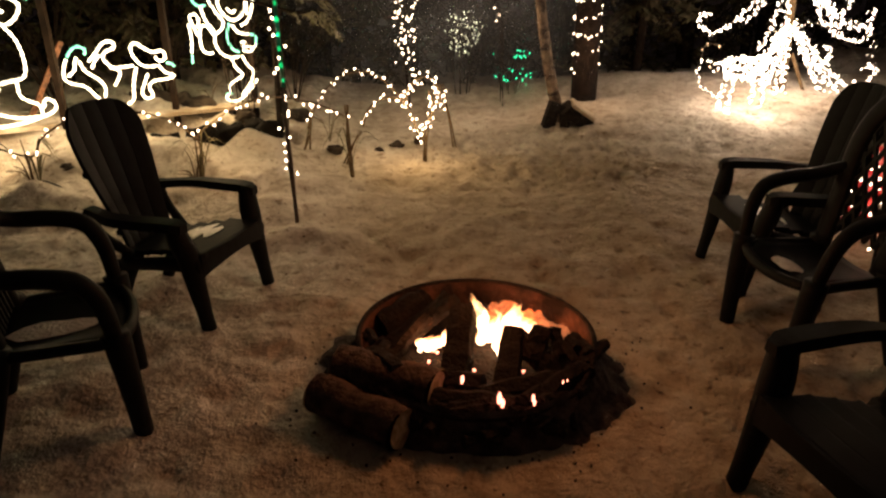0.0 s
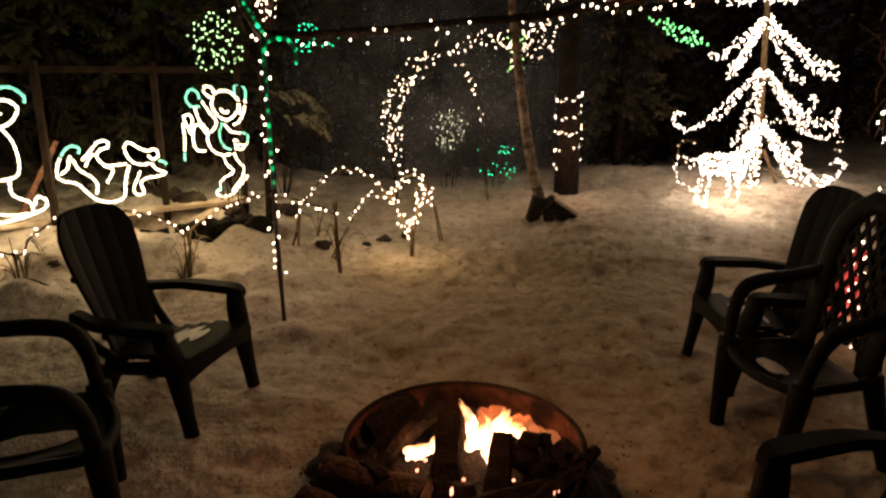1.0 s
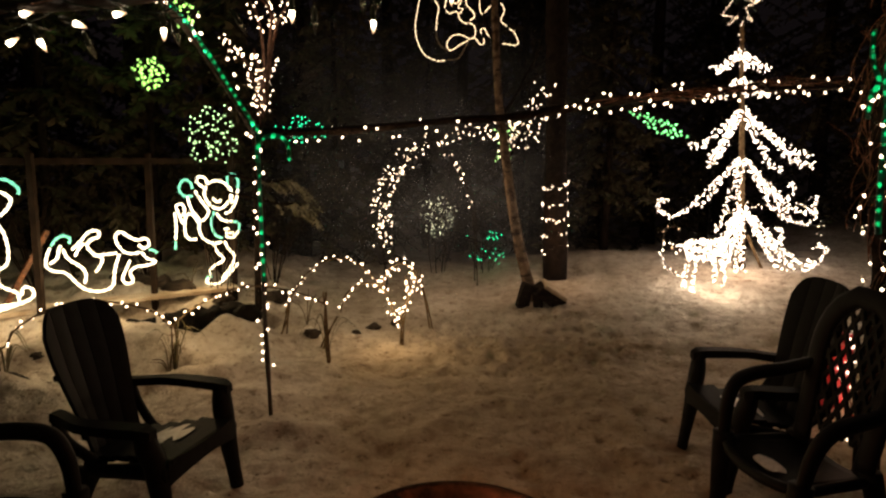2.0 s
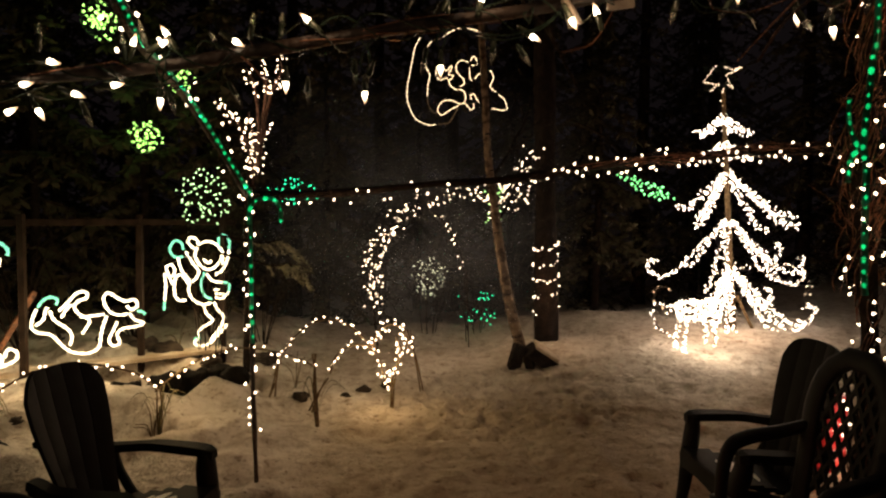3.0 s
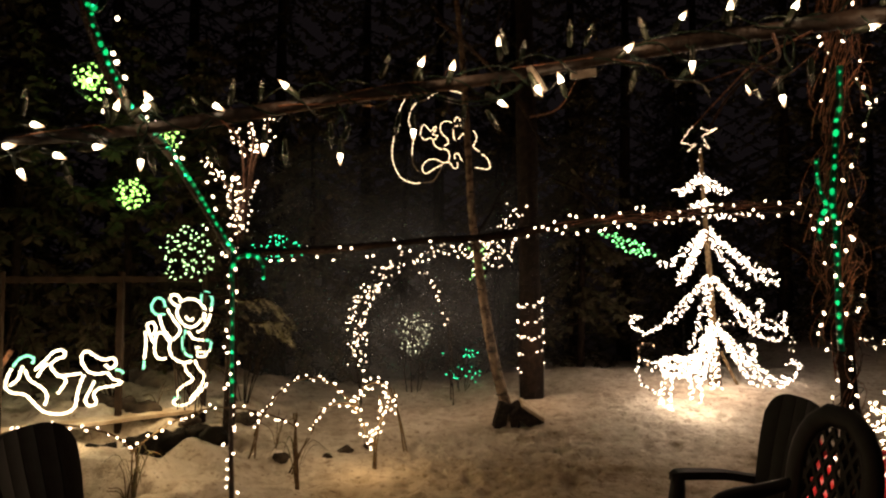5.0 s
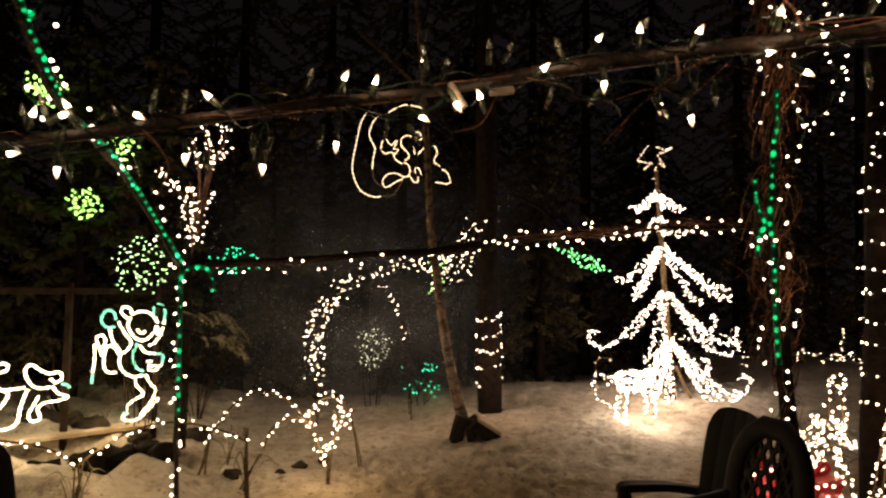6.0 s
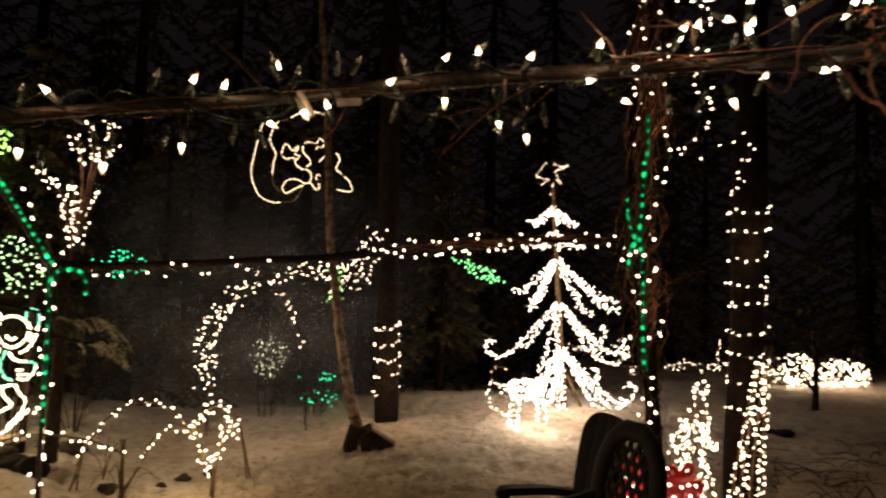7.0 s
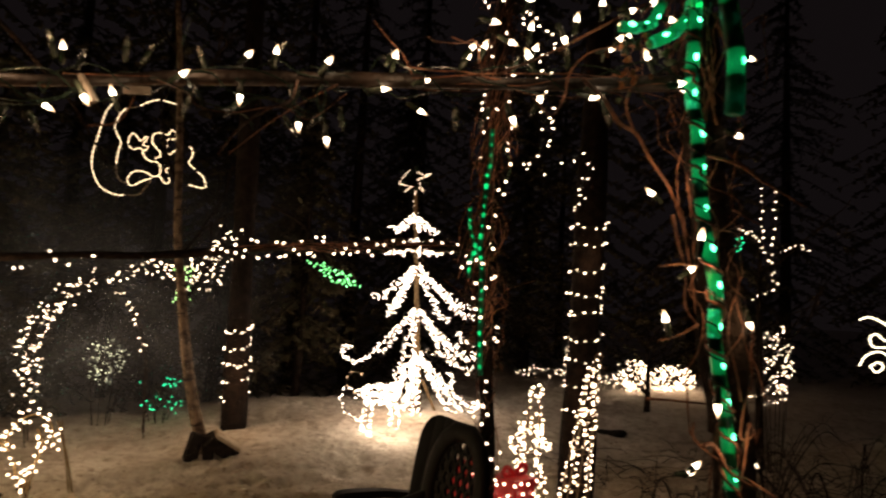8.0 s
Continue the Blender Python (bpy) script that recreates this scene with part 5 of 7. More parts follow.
def plank_walk():
    top = thing("plank_bridge", label="snow-dusted plank bridge below the figures", category="bridge")
    a, b = Vector((-4.6, 5.25, 0.27)), Vector((-1.82, 7.15, 0.235))
    d = b - a
    turn = math.degrees(math.atan2(d.y, d.x))
    for k in (-0.5, 0.5):
        bm = bmesh.new()
        box(bm, (0, 0.125 * k, 0), (d.length, 0.115, 0.04), pose(*((a + b) / 2), 0, 0, turn), 0.005)
        part("plank", bm, PLANKED, top)
    for s in (0.04, 0.5, 0.96):
        bm = bmesh.new()
        box(bm, (0, 0, -0.12), (0.12, 0.27, 0.2), pose(*a.lerp(b, s), 0, 0, turn), 0.008)
        part("support", bm, TIMBER, top)


plank_walk()


def rope_figure(name, at, turn, unit, strokes, label, mats, radius=0.0152, bead=0.66):
    """Rope light bent into a drawn outline, in an upright plane: strokes of (u, v), in hundredths of the drawing."""
    me_all = {}
    for which, pts in strokes:
        bm = me_all.setdefault(which, bmesh.new())
        line = curve_points([(u * unit, 0.0, v * unit) for u, v in pts], 5)
        line = [p for p, d in spaced(line, 0.028)]
        if len(line) > 2:
            count = len(line) - 1
            tube(bm, line, lambda s: radius * (1.0 if round(s * count) % 2 else bead), 6)
    # beads: the rope narrows between its lamps
    whole = bmesh.new()
    order = sorted(me_all)
    me = bpy.data.meshes.new(name)
    for i, key in enumerate(order):
        b = me_all[key]
        for f in b.faces:
            f.material_index = i
            f.smooth = True
        tmp = bpy.data.meshes.new("tmp")
        b.to_mesh(tmp)
        b.free()
        whole.from_mesh(tmp)
        bpy.data.meshes.remove(tmp)
    whole.to_mesh(me)
    whole.free()
    for key in order:
        me.materials.append(mats[key])
    ob = new(name, me)
    ob.matrix_basis = pose(*at, 0, 0, turn)
    return tagged(ob, label, "light figure", "rope light figures")


def drawn(cx, cy, *flat):
    """Pairs right and down from a drawing's origin, turned into right and up."""
    return [(flat[i] - cx, cy - flat[i + 1]) for i in range(0, len(flat), 2)]


BOTH = {"a": ROPE, "b": MINT}
S = lambda *f: ("a", drawn(145, 690, *f))
G = lambda *f: ("b", drawn(145, 690, *f))
rope_figure("rope_light_figure", (-2.765, 6.3, 0.37), 20, 1 / 198, [
    S(62, 646, 50, 636, 53, 615, 60, 600), G(60, 600, 68, 588, 80, 582, 91, 588, 87, 597), S(56, 632, 68, 622, 72, 605, 78, 597),
] + [
    S(60, 645, 80, 650, 95, 668, 110, 682, 135, 687, 154, 678, 158, 655, 162, 638, 168, 620),
] + [
    S(78, 606, 85, 624, 105, 640, 112, 655, 108, 672), S(92, 608, 108, 591, 120, 577, 135, 575, 137, 586, 125, 590, 116, 601, 125, 616, 140, 626, 135, 640, 127, 652),
] + [
    S(96, 620, 104, 605, 113, 596), S(125, 620, 145, 619, 166, 617), S(166, 604, 163, 586, 172, 578, 184, 587, 200, 595, 214, 592, 219, 604, 209, 611, 200, 602),
] + [
    S(166, 602, 175, 615, 190, 620, 205, 617), G(218, 614, 228, 616, 234, 626), S(205, 617, 214, 630, 230, 637, 214, 643, 195, 645, 184, 655, 189, 672, 176, 676, 171, 664, 178, 648, 186, 630),
], "glowing white rope light outline of a reclining figure", BOTH)
S = lambda *f: ("a", drawn(340, 675, *f))
G = lambda *f: ("b", drawn(340, 675, *f))
rope_figure("rope_light_figure", (-2.02, 7.05, 0.285), 20, 1 / 171, [
    G(312, 514, 298, 514, 290, 501, 298, 486, 309, 490, 312, 502), S(303, 515, 309, 538, 321, 556, 320, 574, 328, 591, 344, 599, 362, 596), S(316, 505, 326, 524, 337, 540, 332, 553, 322, 560),
] + [
    S(330, 500, 319, 489, 324, 480, 334, 484, 337, 494), S(336, 494, 348, 488, 364, 491, 375, 506, 371, 526, 355, 538, 340, 530, 331, 512, 336, 494),
] + [
    S(345, 518, 352, 526, 361, 520), G(371, 497, 371, 481, 381, 476, 389, 488, 388, 503), S(388, 503, 385, 521, 376, 540, 362, 548),
] + [
    S(372, 497, 379, 512, 377, 530), G(346, 542, 341, 562, 346, 583, 360, 591), S(350, 545, 360, 558, 378, 561), G(378, 561, 388, 564, 387, 578), S(387, 578, 376, 590, 362, 586), S(362, 574, 376, 574), S(364, 581, 380, 582),
] + [
    S(320, 562, 309, 546, 299, 551, 297, 578, 304, 590, 320, 590), S(294, 562, 288, 545, 284, 531, 294, 528, 298, 540, 292, 552), S(281, 590, 283, 565, 281, 538), G(280, 607, 281, 590),
] + [
    S(344, 599, 348, 614, 360, 629, 346, 638, 335, 648, 338, 660), S(362, 596, 369, 611, 379, 624, 372, 642, 352, 668), S(384, 637, 372, 652, 352, 671, 334, 672, 328, 664, 338, 660), G(328, 664, 334, 658, 342, 664),
], "glowing white and green rope light outline of a leaping figure", BOTH)
S = lambda *f: ("a", drawn(30, 400, *f))
G = lambda *f: ("b", drawn(30, 400, *f))
rope_figure("rope_light_figure", (-3.36, 5.7, 0.3), 20, 1 / 205, [
    G(20, 186, 28, 171, 50, 167, 68, 182, 66, 196), S(-2, 204, 14, 220, 28, 231, 46, 221, 56, 200, 38, 187, 24, 197, 32, 214), S(26, 231, 41, 256, 46, 290, 40, 314, 20, 320, -10, 327, -40, 340),
] + [
    S(28, 320, 28, 344, 40, 354, 54, 362, 56, 380), S(60, 366, 64, 352, 77, 357, 76, 371, 56, 381, 26, 390, -5, 395, -50, 396), S(-2, 204, -8, 180, -2, 160, 8, 165), S(-50, 375, -20, 372, 20, 382, 60, 380),
] + [
    S(0, 330, -10, 350, -30, 365, -50, 368), S(-14, 160, -20, 200, -30, 230, -50, 240),
], "glowing white rope light outline of a dancing figure", BOTH)
A = lambda *f: ("a", drawn(700, 350, *f))
DARK = lambda *f: ("b", drawn(700, 350, *f))
rope_figure("rope_light_moon", (0.611, 7.8, 2.714), -3.6, 1 / 151, [
    A(645, 199, 636, 216, 631, 240, 627, 262, 623, 285, 623, 305, 628, 322, 637, 338, 649, 346, 664, 350, 677, 348), A(747, 188, 738, 185, 715, 182, 703, 186, 692, 192, 683, 199), DARK(683, 199, 675, 202, 665, 205),
    A(665, 205, 657, 216, 651, 236, 655, 250, 662, 263, 659, 280, 658, 300), DARK(658, 300, 660, 315, 667, 326, 678, 331),
] + [
    A(672, 264, 675, 248, 681, 245, 686, 252, 692, 256, 699, 246, 700, 252, 694, 262, 703, 264, 697, 272, 690, 268, 680, 272, 672, 264), A(695, 272, 698, 281, 706, 287, 713, 289), A(708, 245, 708, 255, 713, 262, 721, 270, 722, 278, 713, 284),
] + [
    A(708, 245, 713, 239, 722, 238, 731, 240, 737, 230, 743, 236, 743, 246, 733, 246, 731, 256, 733, 270, 738, 272, 745, 263, 752, 258), A(713, 287, 721, 290, 725, 300, 723, 310),
] + [
    A(679, 330, 676, 322, 683, 310, 694, 306, 705, 308, 714, 313, 724, 311, 730, 319, 736, 323, 740, 317, 738, 310), A(679, 330, 685, 332, 700, 322, 714, 315), A(755, 311, 746, 307, 741, 297, 736, 295, 733, 300, 737, 308),
] + [
    A(766, 254, 770, 258, 773, 268, 767, 282, 773, 288, 780, 293), A(782, 296, 791, 302, 797, 315, 797, 321, 790, 323, 778, 321, 768, 320), DARK(677, 348, 695, 346, 705, 332, 712, 318),
], "amber rope light crescent moon outline hung high", {"a": AMBER, "b": TUBE_OFF}, 0.0085, 0.45)


for x, y, z in ((0.247, 7.82, 3.71), (0.76, 7.79, 3.82)):
    bm = bmesh.new()
    tube(bm, [(x, y, z - 0.01), (0.5 + 0.45 * x, 7.4, 4.3), (0.9, 7.02, 4.6)], 0.003, 5)
    tagged(part("hanging_cord", bm, WIRE), "thin dark cord holding up the moon light", "cord", "moon cords")


# ---- border of stalks with light strings ----
def stalk(bm, pts, r=0.007):
    tube(bm, curve_points(pts, 5), lambda s: r * (1 - 0.5 * s), 6)


def border_arch(pts, feet, label, step=0.045, me=None, jitter=0.03):
    """A bent stalk arch carrying a light string."""
    top = thing("stalk_arch", label=label, category="light arch", group="border of lit stalks")
    line = curve_points(pts, 8)
    bm = bmesh.new()
    tube(bm, line, 0.007, 6)
    part("hoop", bm, TWIG, top, "bent dry stalk")
    for (x, y), (dx, dz) in feet:
        for k in range(3):
            bm = bmesh.new()
            stalk(bm, [(x + U(-0.03, 0.03), y + U(-0.02, 0.02), gz(x, y) - 0.05), (x + dx * 0.5 + U(-0.02, 0.02), y, dz * 0.55), (x + dx + U(-0.02, 0.02), y, dz)], 0.009)
            part("stalk", bm, TWIG, top)
    for q, d in spaced(line, step, 0.02):
        o = Vector((U(-1, 1), U(-1, 1), U(-1, 1))) * jitter
        shared("bulb", me or B_MID, top, tilted(q + o))


border_arch([(-3.2, 4.6, 0.44), (-2.95, 4.62, 0.4), (-2.74, 4.65, 0.34), (-2.64, 4.65, 0.47), (-2.43, 4.7, 0.6), (-2.2, 4.75, 0.645), (-2.05, 4.78, 0.63), (-1.9, 4.82, 0.59), (-1.78, 4.86, 0.53), (-1.68, 4.9, 0.41)], [((-2.76, 4.65), (-0.02, 0.36))], "dry stalks bound together with a warm light string", 0.06)
border_arch([(-1.74, 5.0, 0.38), (-1.6, 5.02, 0.5), (-1.4, 5.05, 0.62), (-1.18, 5.08, 0.68), (-0.95, 5.1, 0.66), (-0.75, 5.2, 0.58), (-0.63, 5.26, 0.5)], [((-1.7, 5.0), (-0.02, 0.42))], "bent stalks with warm light string by the post", 0.06)
border_arch([(-0.63, 5.26, 0.5), (-0.64, 5.26, 0.6)], [((-0.6, 5.26), (-0.03, 0.6))], "forked dry stalk standing in snow", 0.2)
border_arch([(-1.05, 5.85, 0.28), (-0.98, 5.85, 0.45), (-0.85, 5.87, 0.64), (-0.7, 5.88, 0.74), (-0.55, 5.9, 0.76), (-0.4, 5.9, 0.7), (-0.27, 5.9, 0.58), (-0.17, 5.9, 0.5)], [((-1.07, 5.85), (0.05, 0.45))], "arched dry stalks with warm white lights", 0.042)
border_arch([(-0.55, 5.7, 0.33), (-0.5, 5.72, 0.48), (-0.38, 5.75, 0.56), (-0.25, 5.8, 0.55), (-0.17, 5.85, 0.46)], [((-0.72, 5.68), (0.15, 0.3))], "low arched stalk with warm white lights", 0.045)
border_arch([(-0.2, 5.9, 0.5), (-0.16, 5.88, 0.64), (-0.06, 5.86, 0.72), (0.04, 5.86, 0.7), (0.1, 5.87, 0.6), (0.11, 5.88, 0.45)], [((0.26, 6.3), (-0.14, 0.6))], "hooped stalks crowded with warm lights", 0.019, jitter=0.05)
border_arch([(-0.13, 5.8, 0.4), (-0.1, 5.75, 0.3), (-0.05, 5.72, 0.22), (0.0, 5.75, 0.36), (0.05, 5.8, 0.5), (0.0, 5.84, 0.62)], [((-0.03, 5.72), (0.02, 0.32))], "bundle of stalks wrapped with warm lights", 0.021, jitter=0.04)


# ---- stones and weeds in the snow bank ----
def stone(at, r, label="dark field stone half buried in snow", group="bank stones", mat=None, squash=0.6):
    bm = bmesh.new()
    bmesh.ops.create_icosphere(bm, subdivisions=3, radius=1)
    o = Vector((U(-9, 9), U(-9, 9), 0))
    for v in bm.verts:
        v.co *= r * (1 + 0.55 * noise.noise(v.co * 1.5 + o) + 0.16 * noise.noise(v.co * 4 + o))
        v.co.z *= squash
    ob = part("stone", bm, mat or ROCK, None, smooth=True)
    ob.matrix_basis = pose(*at, 0, 0, U(0, 360))
    return tagged(ob, label, "stone", group)


for x, y, r in ((-0.81, 5.84, 0.07), (-0.3, 6.3, 0.06), (-0.45, 6.1, 0.045), (-0.1, 6.45, 0.05), (-2.82, 5.2, 0.07), (-2.35, 6.98, 0.16), (-2.99, 7.28, 0.2), (-1.86, 6.85, 0.1), (-2.65, 7.2, 0.14), (-1.4, 7.2, 0.12)):
    stone((x, y, gz(x, y) + 0.02), r)


# stones under the plank, painted dark to stand for the shade there
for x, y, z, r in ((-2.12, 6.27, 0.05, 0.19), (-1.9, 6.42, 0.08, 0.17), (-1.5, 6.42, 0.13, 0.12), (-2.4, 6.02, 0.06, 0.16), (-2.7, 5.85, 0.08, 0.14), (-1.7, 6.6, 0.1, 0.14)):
    stone((x, y, z), r, "stone coloured as dark as the shaded hollow under the plank", mat=DARKROCK, squash=0.75)


def weed_tuft(x, y, n, label):
    top = thing("weed_tuft", (x, y, gz(x, y)), 0, label, "weeds", "dry weeds")
    bm = bmesh.new()
    for k in range(n):
        a, h = U(0, 6.28), U(0.12, 0.34)
        tube(bm, curve_points([(0, 0, -0.02), (math.cos(a) * 0.05, math.sin(a) * 0.05, h * 0.6), (math.cos(a) * 0.15, math.sin(a) * 0.15, h * U(0.6, 1))], 3), 0.004, 4)
    part("stem_clump", bm, TWIG, top, kind="stuff")


for x, y in ((-0.9, 6.1), (-1.75, 4.98), (-2.9, 4.85), (-1.5, 6.9), (-2.3, 7.2)):
    weed_tuft(x, y, 5, "dry brown weeds poking through snow")


LEAF_STRAW = material("withered_blade", (0.2, 0.17, 0.08), 0.7, second=(0.09, 0.08, 0.04), scale=20, bump=0.3, bump_scale=80)


def blade_clump(x, y, n, label, seed, nest=True):
    """Long withered leaf blades arching from one root, over a nest of dead leaves."""
    rng = random.Random(seed)
    top = thing("leaf_clump", (x, y, gz(x, y)), 0, label, "weeds", "withered clumps")
    if nest:
        bm = bmesh.new()
        bmesh.ops.create_icosphere(bm, subdivisions=3, radius=0.11)
        for v in bm.verts:
            v.co *= 1 + 0.5 * noise.noise(v.co * 14 + Vector((seed, 0, 0)))
            v.co.z = max(-0.05, v.co.z * 0.45)
        part("leaf_nest", bm, DARKROCK, top, "dark rotted leaves", smooth=True)
    for k in range(n):
        a, h, out = rng.uniform(0, 6.28), rng.uniform(0.22, 0.42), rng.uniform(0.08, 0.2)
        c, s = math.cos(a), math.sin(a)
        line = curve_points([(0, 0, 0), (c * out * 0.25, s * out * 0.25, h * 0.6), (c * out * 0.65, s * out * 0.65, h), (c * out * 1.15, s * out * 1.15, h * 0.92), (c * out * 1.5, s * out * 1.5, h * 0.7)], 4)
        bm = bmesh.new()
        rows = []
        for i, p in enumerate(line):
            w = 0.007 * math.sin(math.pi * (0.15 + 0.82 * i / (len(line) - 1)))
            side = Vector((-s, c, 0)) * w
            rows.append([bm.verts.new(q) for q in (p - side, p - Vector((0, 0, w * 0.6)), p + side, p + Vector((0, 0, w * 0.15)))])
        for a0, b0 in zip(rows, rows[1:]):
            for q in range(4):
                bm.faces.new((a0[q], a0[(q + 1) % 4], b0[(q + 1) % 4], b0[q]))
        part("leaf_blade", bm, LEAF_STRAW, top, smooth=True)


blade_clump(-1.7, 4.97, 9, "withered leaf clump at the lit stalks in snow", 3)
blade_clump(-2.76, 4.7, 7, "withered leaf clump at the lit stalks in snow", 4)
blade_clump(-0.62, 5.3, 4, "few withered blades round a dry stalk", 5, False)


# ---- trees ----
def branchy(top, start, way, length, r, depth, rng, mat, ends, up=0.15):
    pts, p, d = [Vector(start)], Vector(start), Vector(way).normalized()
    n = 7
    for k in range(n):
        d = (d + Vector((rng.uniform(-1, 1), rng.uniform(-1, 1), rng.uniform(-0.6, 0.8) + up)) * 0.17).normalized()
        p = p + d * length / n
        pts.append(p.copy())
    bm = bmesh.new()
    tube(bm, pts, lambda s: r * (1 - 0.75 * s) + 0.002, 6)
    part("limb", bm, mat, top)
    ends.append(pts)
    if depth:
        for k in range(3):
            i = rng.randrange(2, n)
            side = Vector((rng.uniform(-1, 1), rng.uniform(-1, 1), rng.uniform(-0.2, 0.9)))
            branchy(top, pts[i], d + side, length * rng.uniform(0.4, 0.65), r * 0.5, depth - 1, rng, mat, ends, up)


def birch():
    top = thing("birch_tree", label="slender leaning birch trunk with dark scars", category="tree")
    rng = random.Random(11)
    line = curve_points([(1.4, 7.12, 0), (1.34, 7.08, 0.256), (1.262, 7.08, 0.524), (1.177, 7.08, 0.882), (1.089, 7.08, 1.362), (1.02, 7.08, 1.844), (0.95, 7.08, 2.328), (0.89, 7.08, 3.245), (0.833, 7.08, 3.986), (0.787, 7.08, 4.42), (0.74, 7.05, 4.9), (0.72, 7, 6)], 4)
    bm = bmesh.new()
    tube(bm, line, lambda s: 0.068 - 0.05 * s + 0.05 * max(0, 0.06 - s), 12)
    part("trunk", bm, BIRCH, top, smooth=True)
    ends = []
    for i, way, ln in ((22, (0.6, 0.1, 0.7), 1.2), (26, (-0.5, 0.2, 0.9), 1.0), (30, (0.7, -0.1, 1.0), 1.1), (33, (-0.6, 0.1, 0.8), 1.0), (18, (0.7, 0.2, 0.8), 0.8), (36, (0.4, 0.3, 1.0), 1.2)):
        branchy(top, line[i], way, ln, 0.016, 1, rng, BARK, ends)
    for p, d in spaced(line, 0.095, 0.3)[:40]:
        if rng.random() < 0.45:
            continue
        bm = bmesh.new()
        s = min(1.0, max(0.0, p.z / 6.0))
        r = (0.068 - 0.05 * s) * 1.03
        a0, w = rng.uniform(0, 6.28), rng.uniform(0.12, 0.42)
        tube(bm, [p + Vector((math.cos(a0 + a) * r, math.sin(a0 + a) * r, 0.004 * a)) for a in [w * g for g in range(6)]], rng.uniform(0.003, 0.011), 5)
        part("bark_scar", bm, CHAR, top)
    return top


birch()
# split blocks leaned about its foot
def split_block(at, size, rx, ry, rz, label, cap=False):
    top = thing("split_log", at, rz, label, "log", "blocks round the birch")
    bm = bmesh.new()
    tilt = pose(0, 0, 0, rx, ry, 0)
    box(bm, (0, 0, 0), size, tilt, 0.012, 1.25)
    bmesh.ops.subdivide_edges(bm, edges=bm.edges, cuts=1)
    for v in bm.verts:
        v.co += Vector((1, 1, 1)) * 0.018 * noise.noise(v.co * 9 + Vector(at) * 3)
    part("block", bm, BARK, top, "dark weathered wood")
    if cap:
        bm = bmesh.new()
        box(bm, (0, 0, size[2] / 2 + 0.012), (size[0] * 0.95, size[1] * 0.95, 0.04), tilt, 0.014)
        part("snow_cap", bm, PLANKED, top, "thin crust of dirty snow", smooth=True)


split_block((1.25, 6.9, 0.17), (0.11, 0.1, 0.34), 6, 10, 5, "dark split log leaned on the birch foot")
split_block((1.385, 6.86, 0.15), (0.08, 0.09, 0.3), -8, -14, -8, "narrow split log leaned on the birch foot")
split_block((1.53, 6.9, 0.2), (0.3, 0.22, 0.13), 14, 33, 4, "thick tilted block with snow on top", True)


def lit_trunk(at, height, r, turns, z0, z1, step, label, lean=(0, 0), bulb=None, bare=None):
    top = thing("wrapped_trunk", label=label, category="tree", group="trunks wrapped in lights")
    a = Vector(at)
    line = curve_points([a + Vector((lean[0] * s, lean[1] * s, height * s - 0.05)) for s in (0, 0.25, 0.5, 0.75, 1)], 6)
    bm = bmesh.new()
    tube(bm, line, lambda s: r * (1.15 - 0.3 * s) * (1 + 0.08 * math.sin(13 * s)), 14)
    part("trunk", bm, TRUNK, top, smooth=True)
    wind = []
    for k in range(int(turns * 24) + 1):
        s = k / (turns * 24)
        z = z0 + (z1 - z0) * s
        q = a + Vector((lean[0], lean[1], 0)) * (z - a.z) / height
        ang = 2 * math.pi * turns * s
        # turns hang low in front
        wind.append(Vector((q.x + 1.12 * r * math.cos(ang), q.y + 1.12 * r * math.sin(ang), z + 0.05 * math.sin(ang) + 0.05 * noise.noise(Vector((at[0], ang * 0.16, 0))))))
    bm = bmesh.new()
    tube(bm, wind, 0.003, 5)
    part("wire", bm, WIRE, top)
    for q, d in spaced(wind, step, 0.01):
        shared("bulb", bulb or B_FAR, top, tilted(q + Vector((U(-1, 1), U(-1, 1), U(-1, 1))) * 0.02))
    return top, line


lit_trunk((1.81, 7.92, 0.1), 5.5, 0.125, 5, 0.42, 1.4, 0.033, "dark trunk with five turns of warm lights", (-0.15, 0), bulb_mesh("bulb", 0.0108, LIT, 1.2))
lit_trunk((4.29, 4.82, 0.0), 4.6, 0.14, 9.5, 0.75, 2.72, 0.085, "dark trunk wound with many turns of warm lights", (0.12, 0))


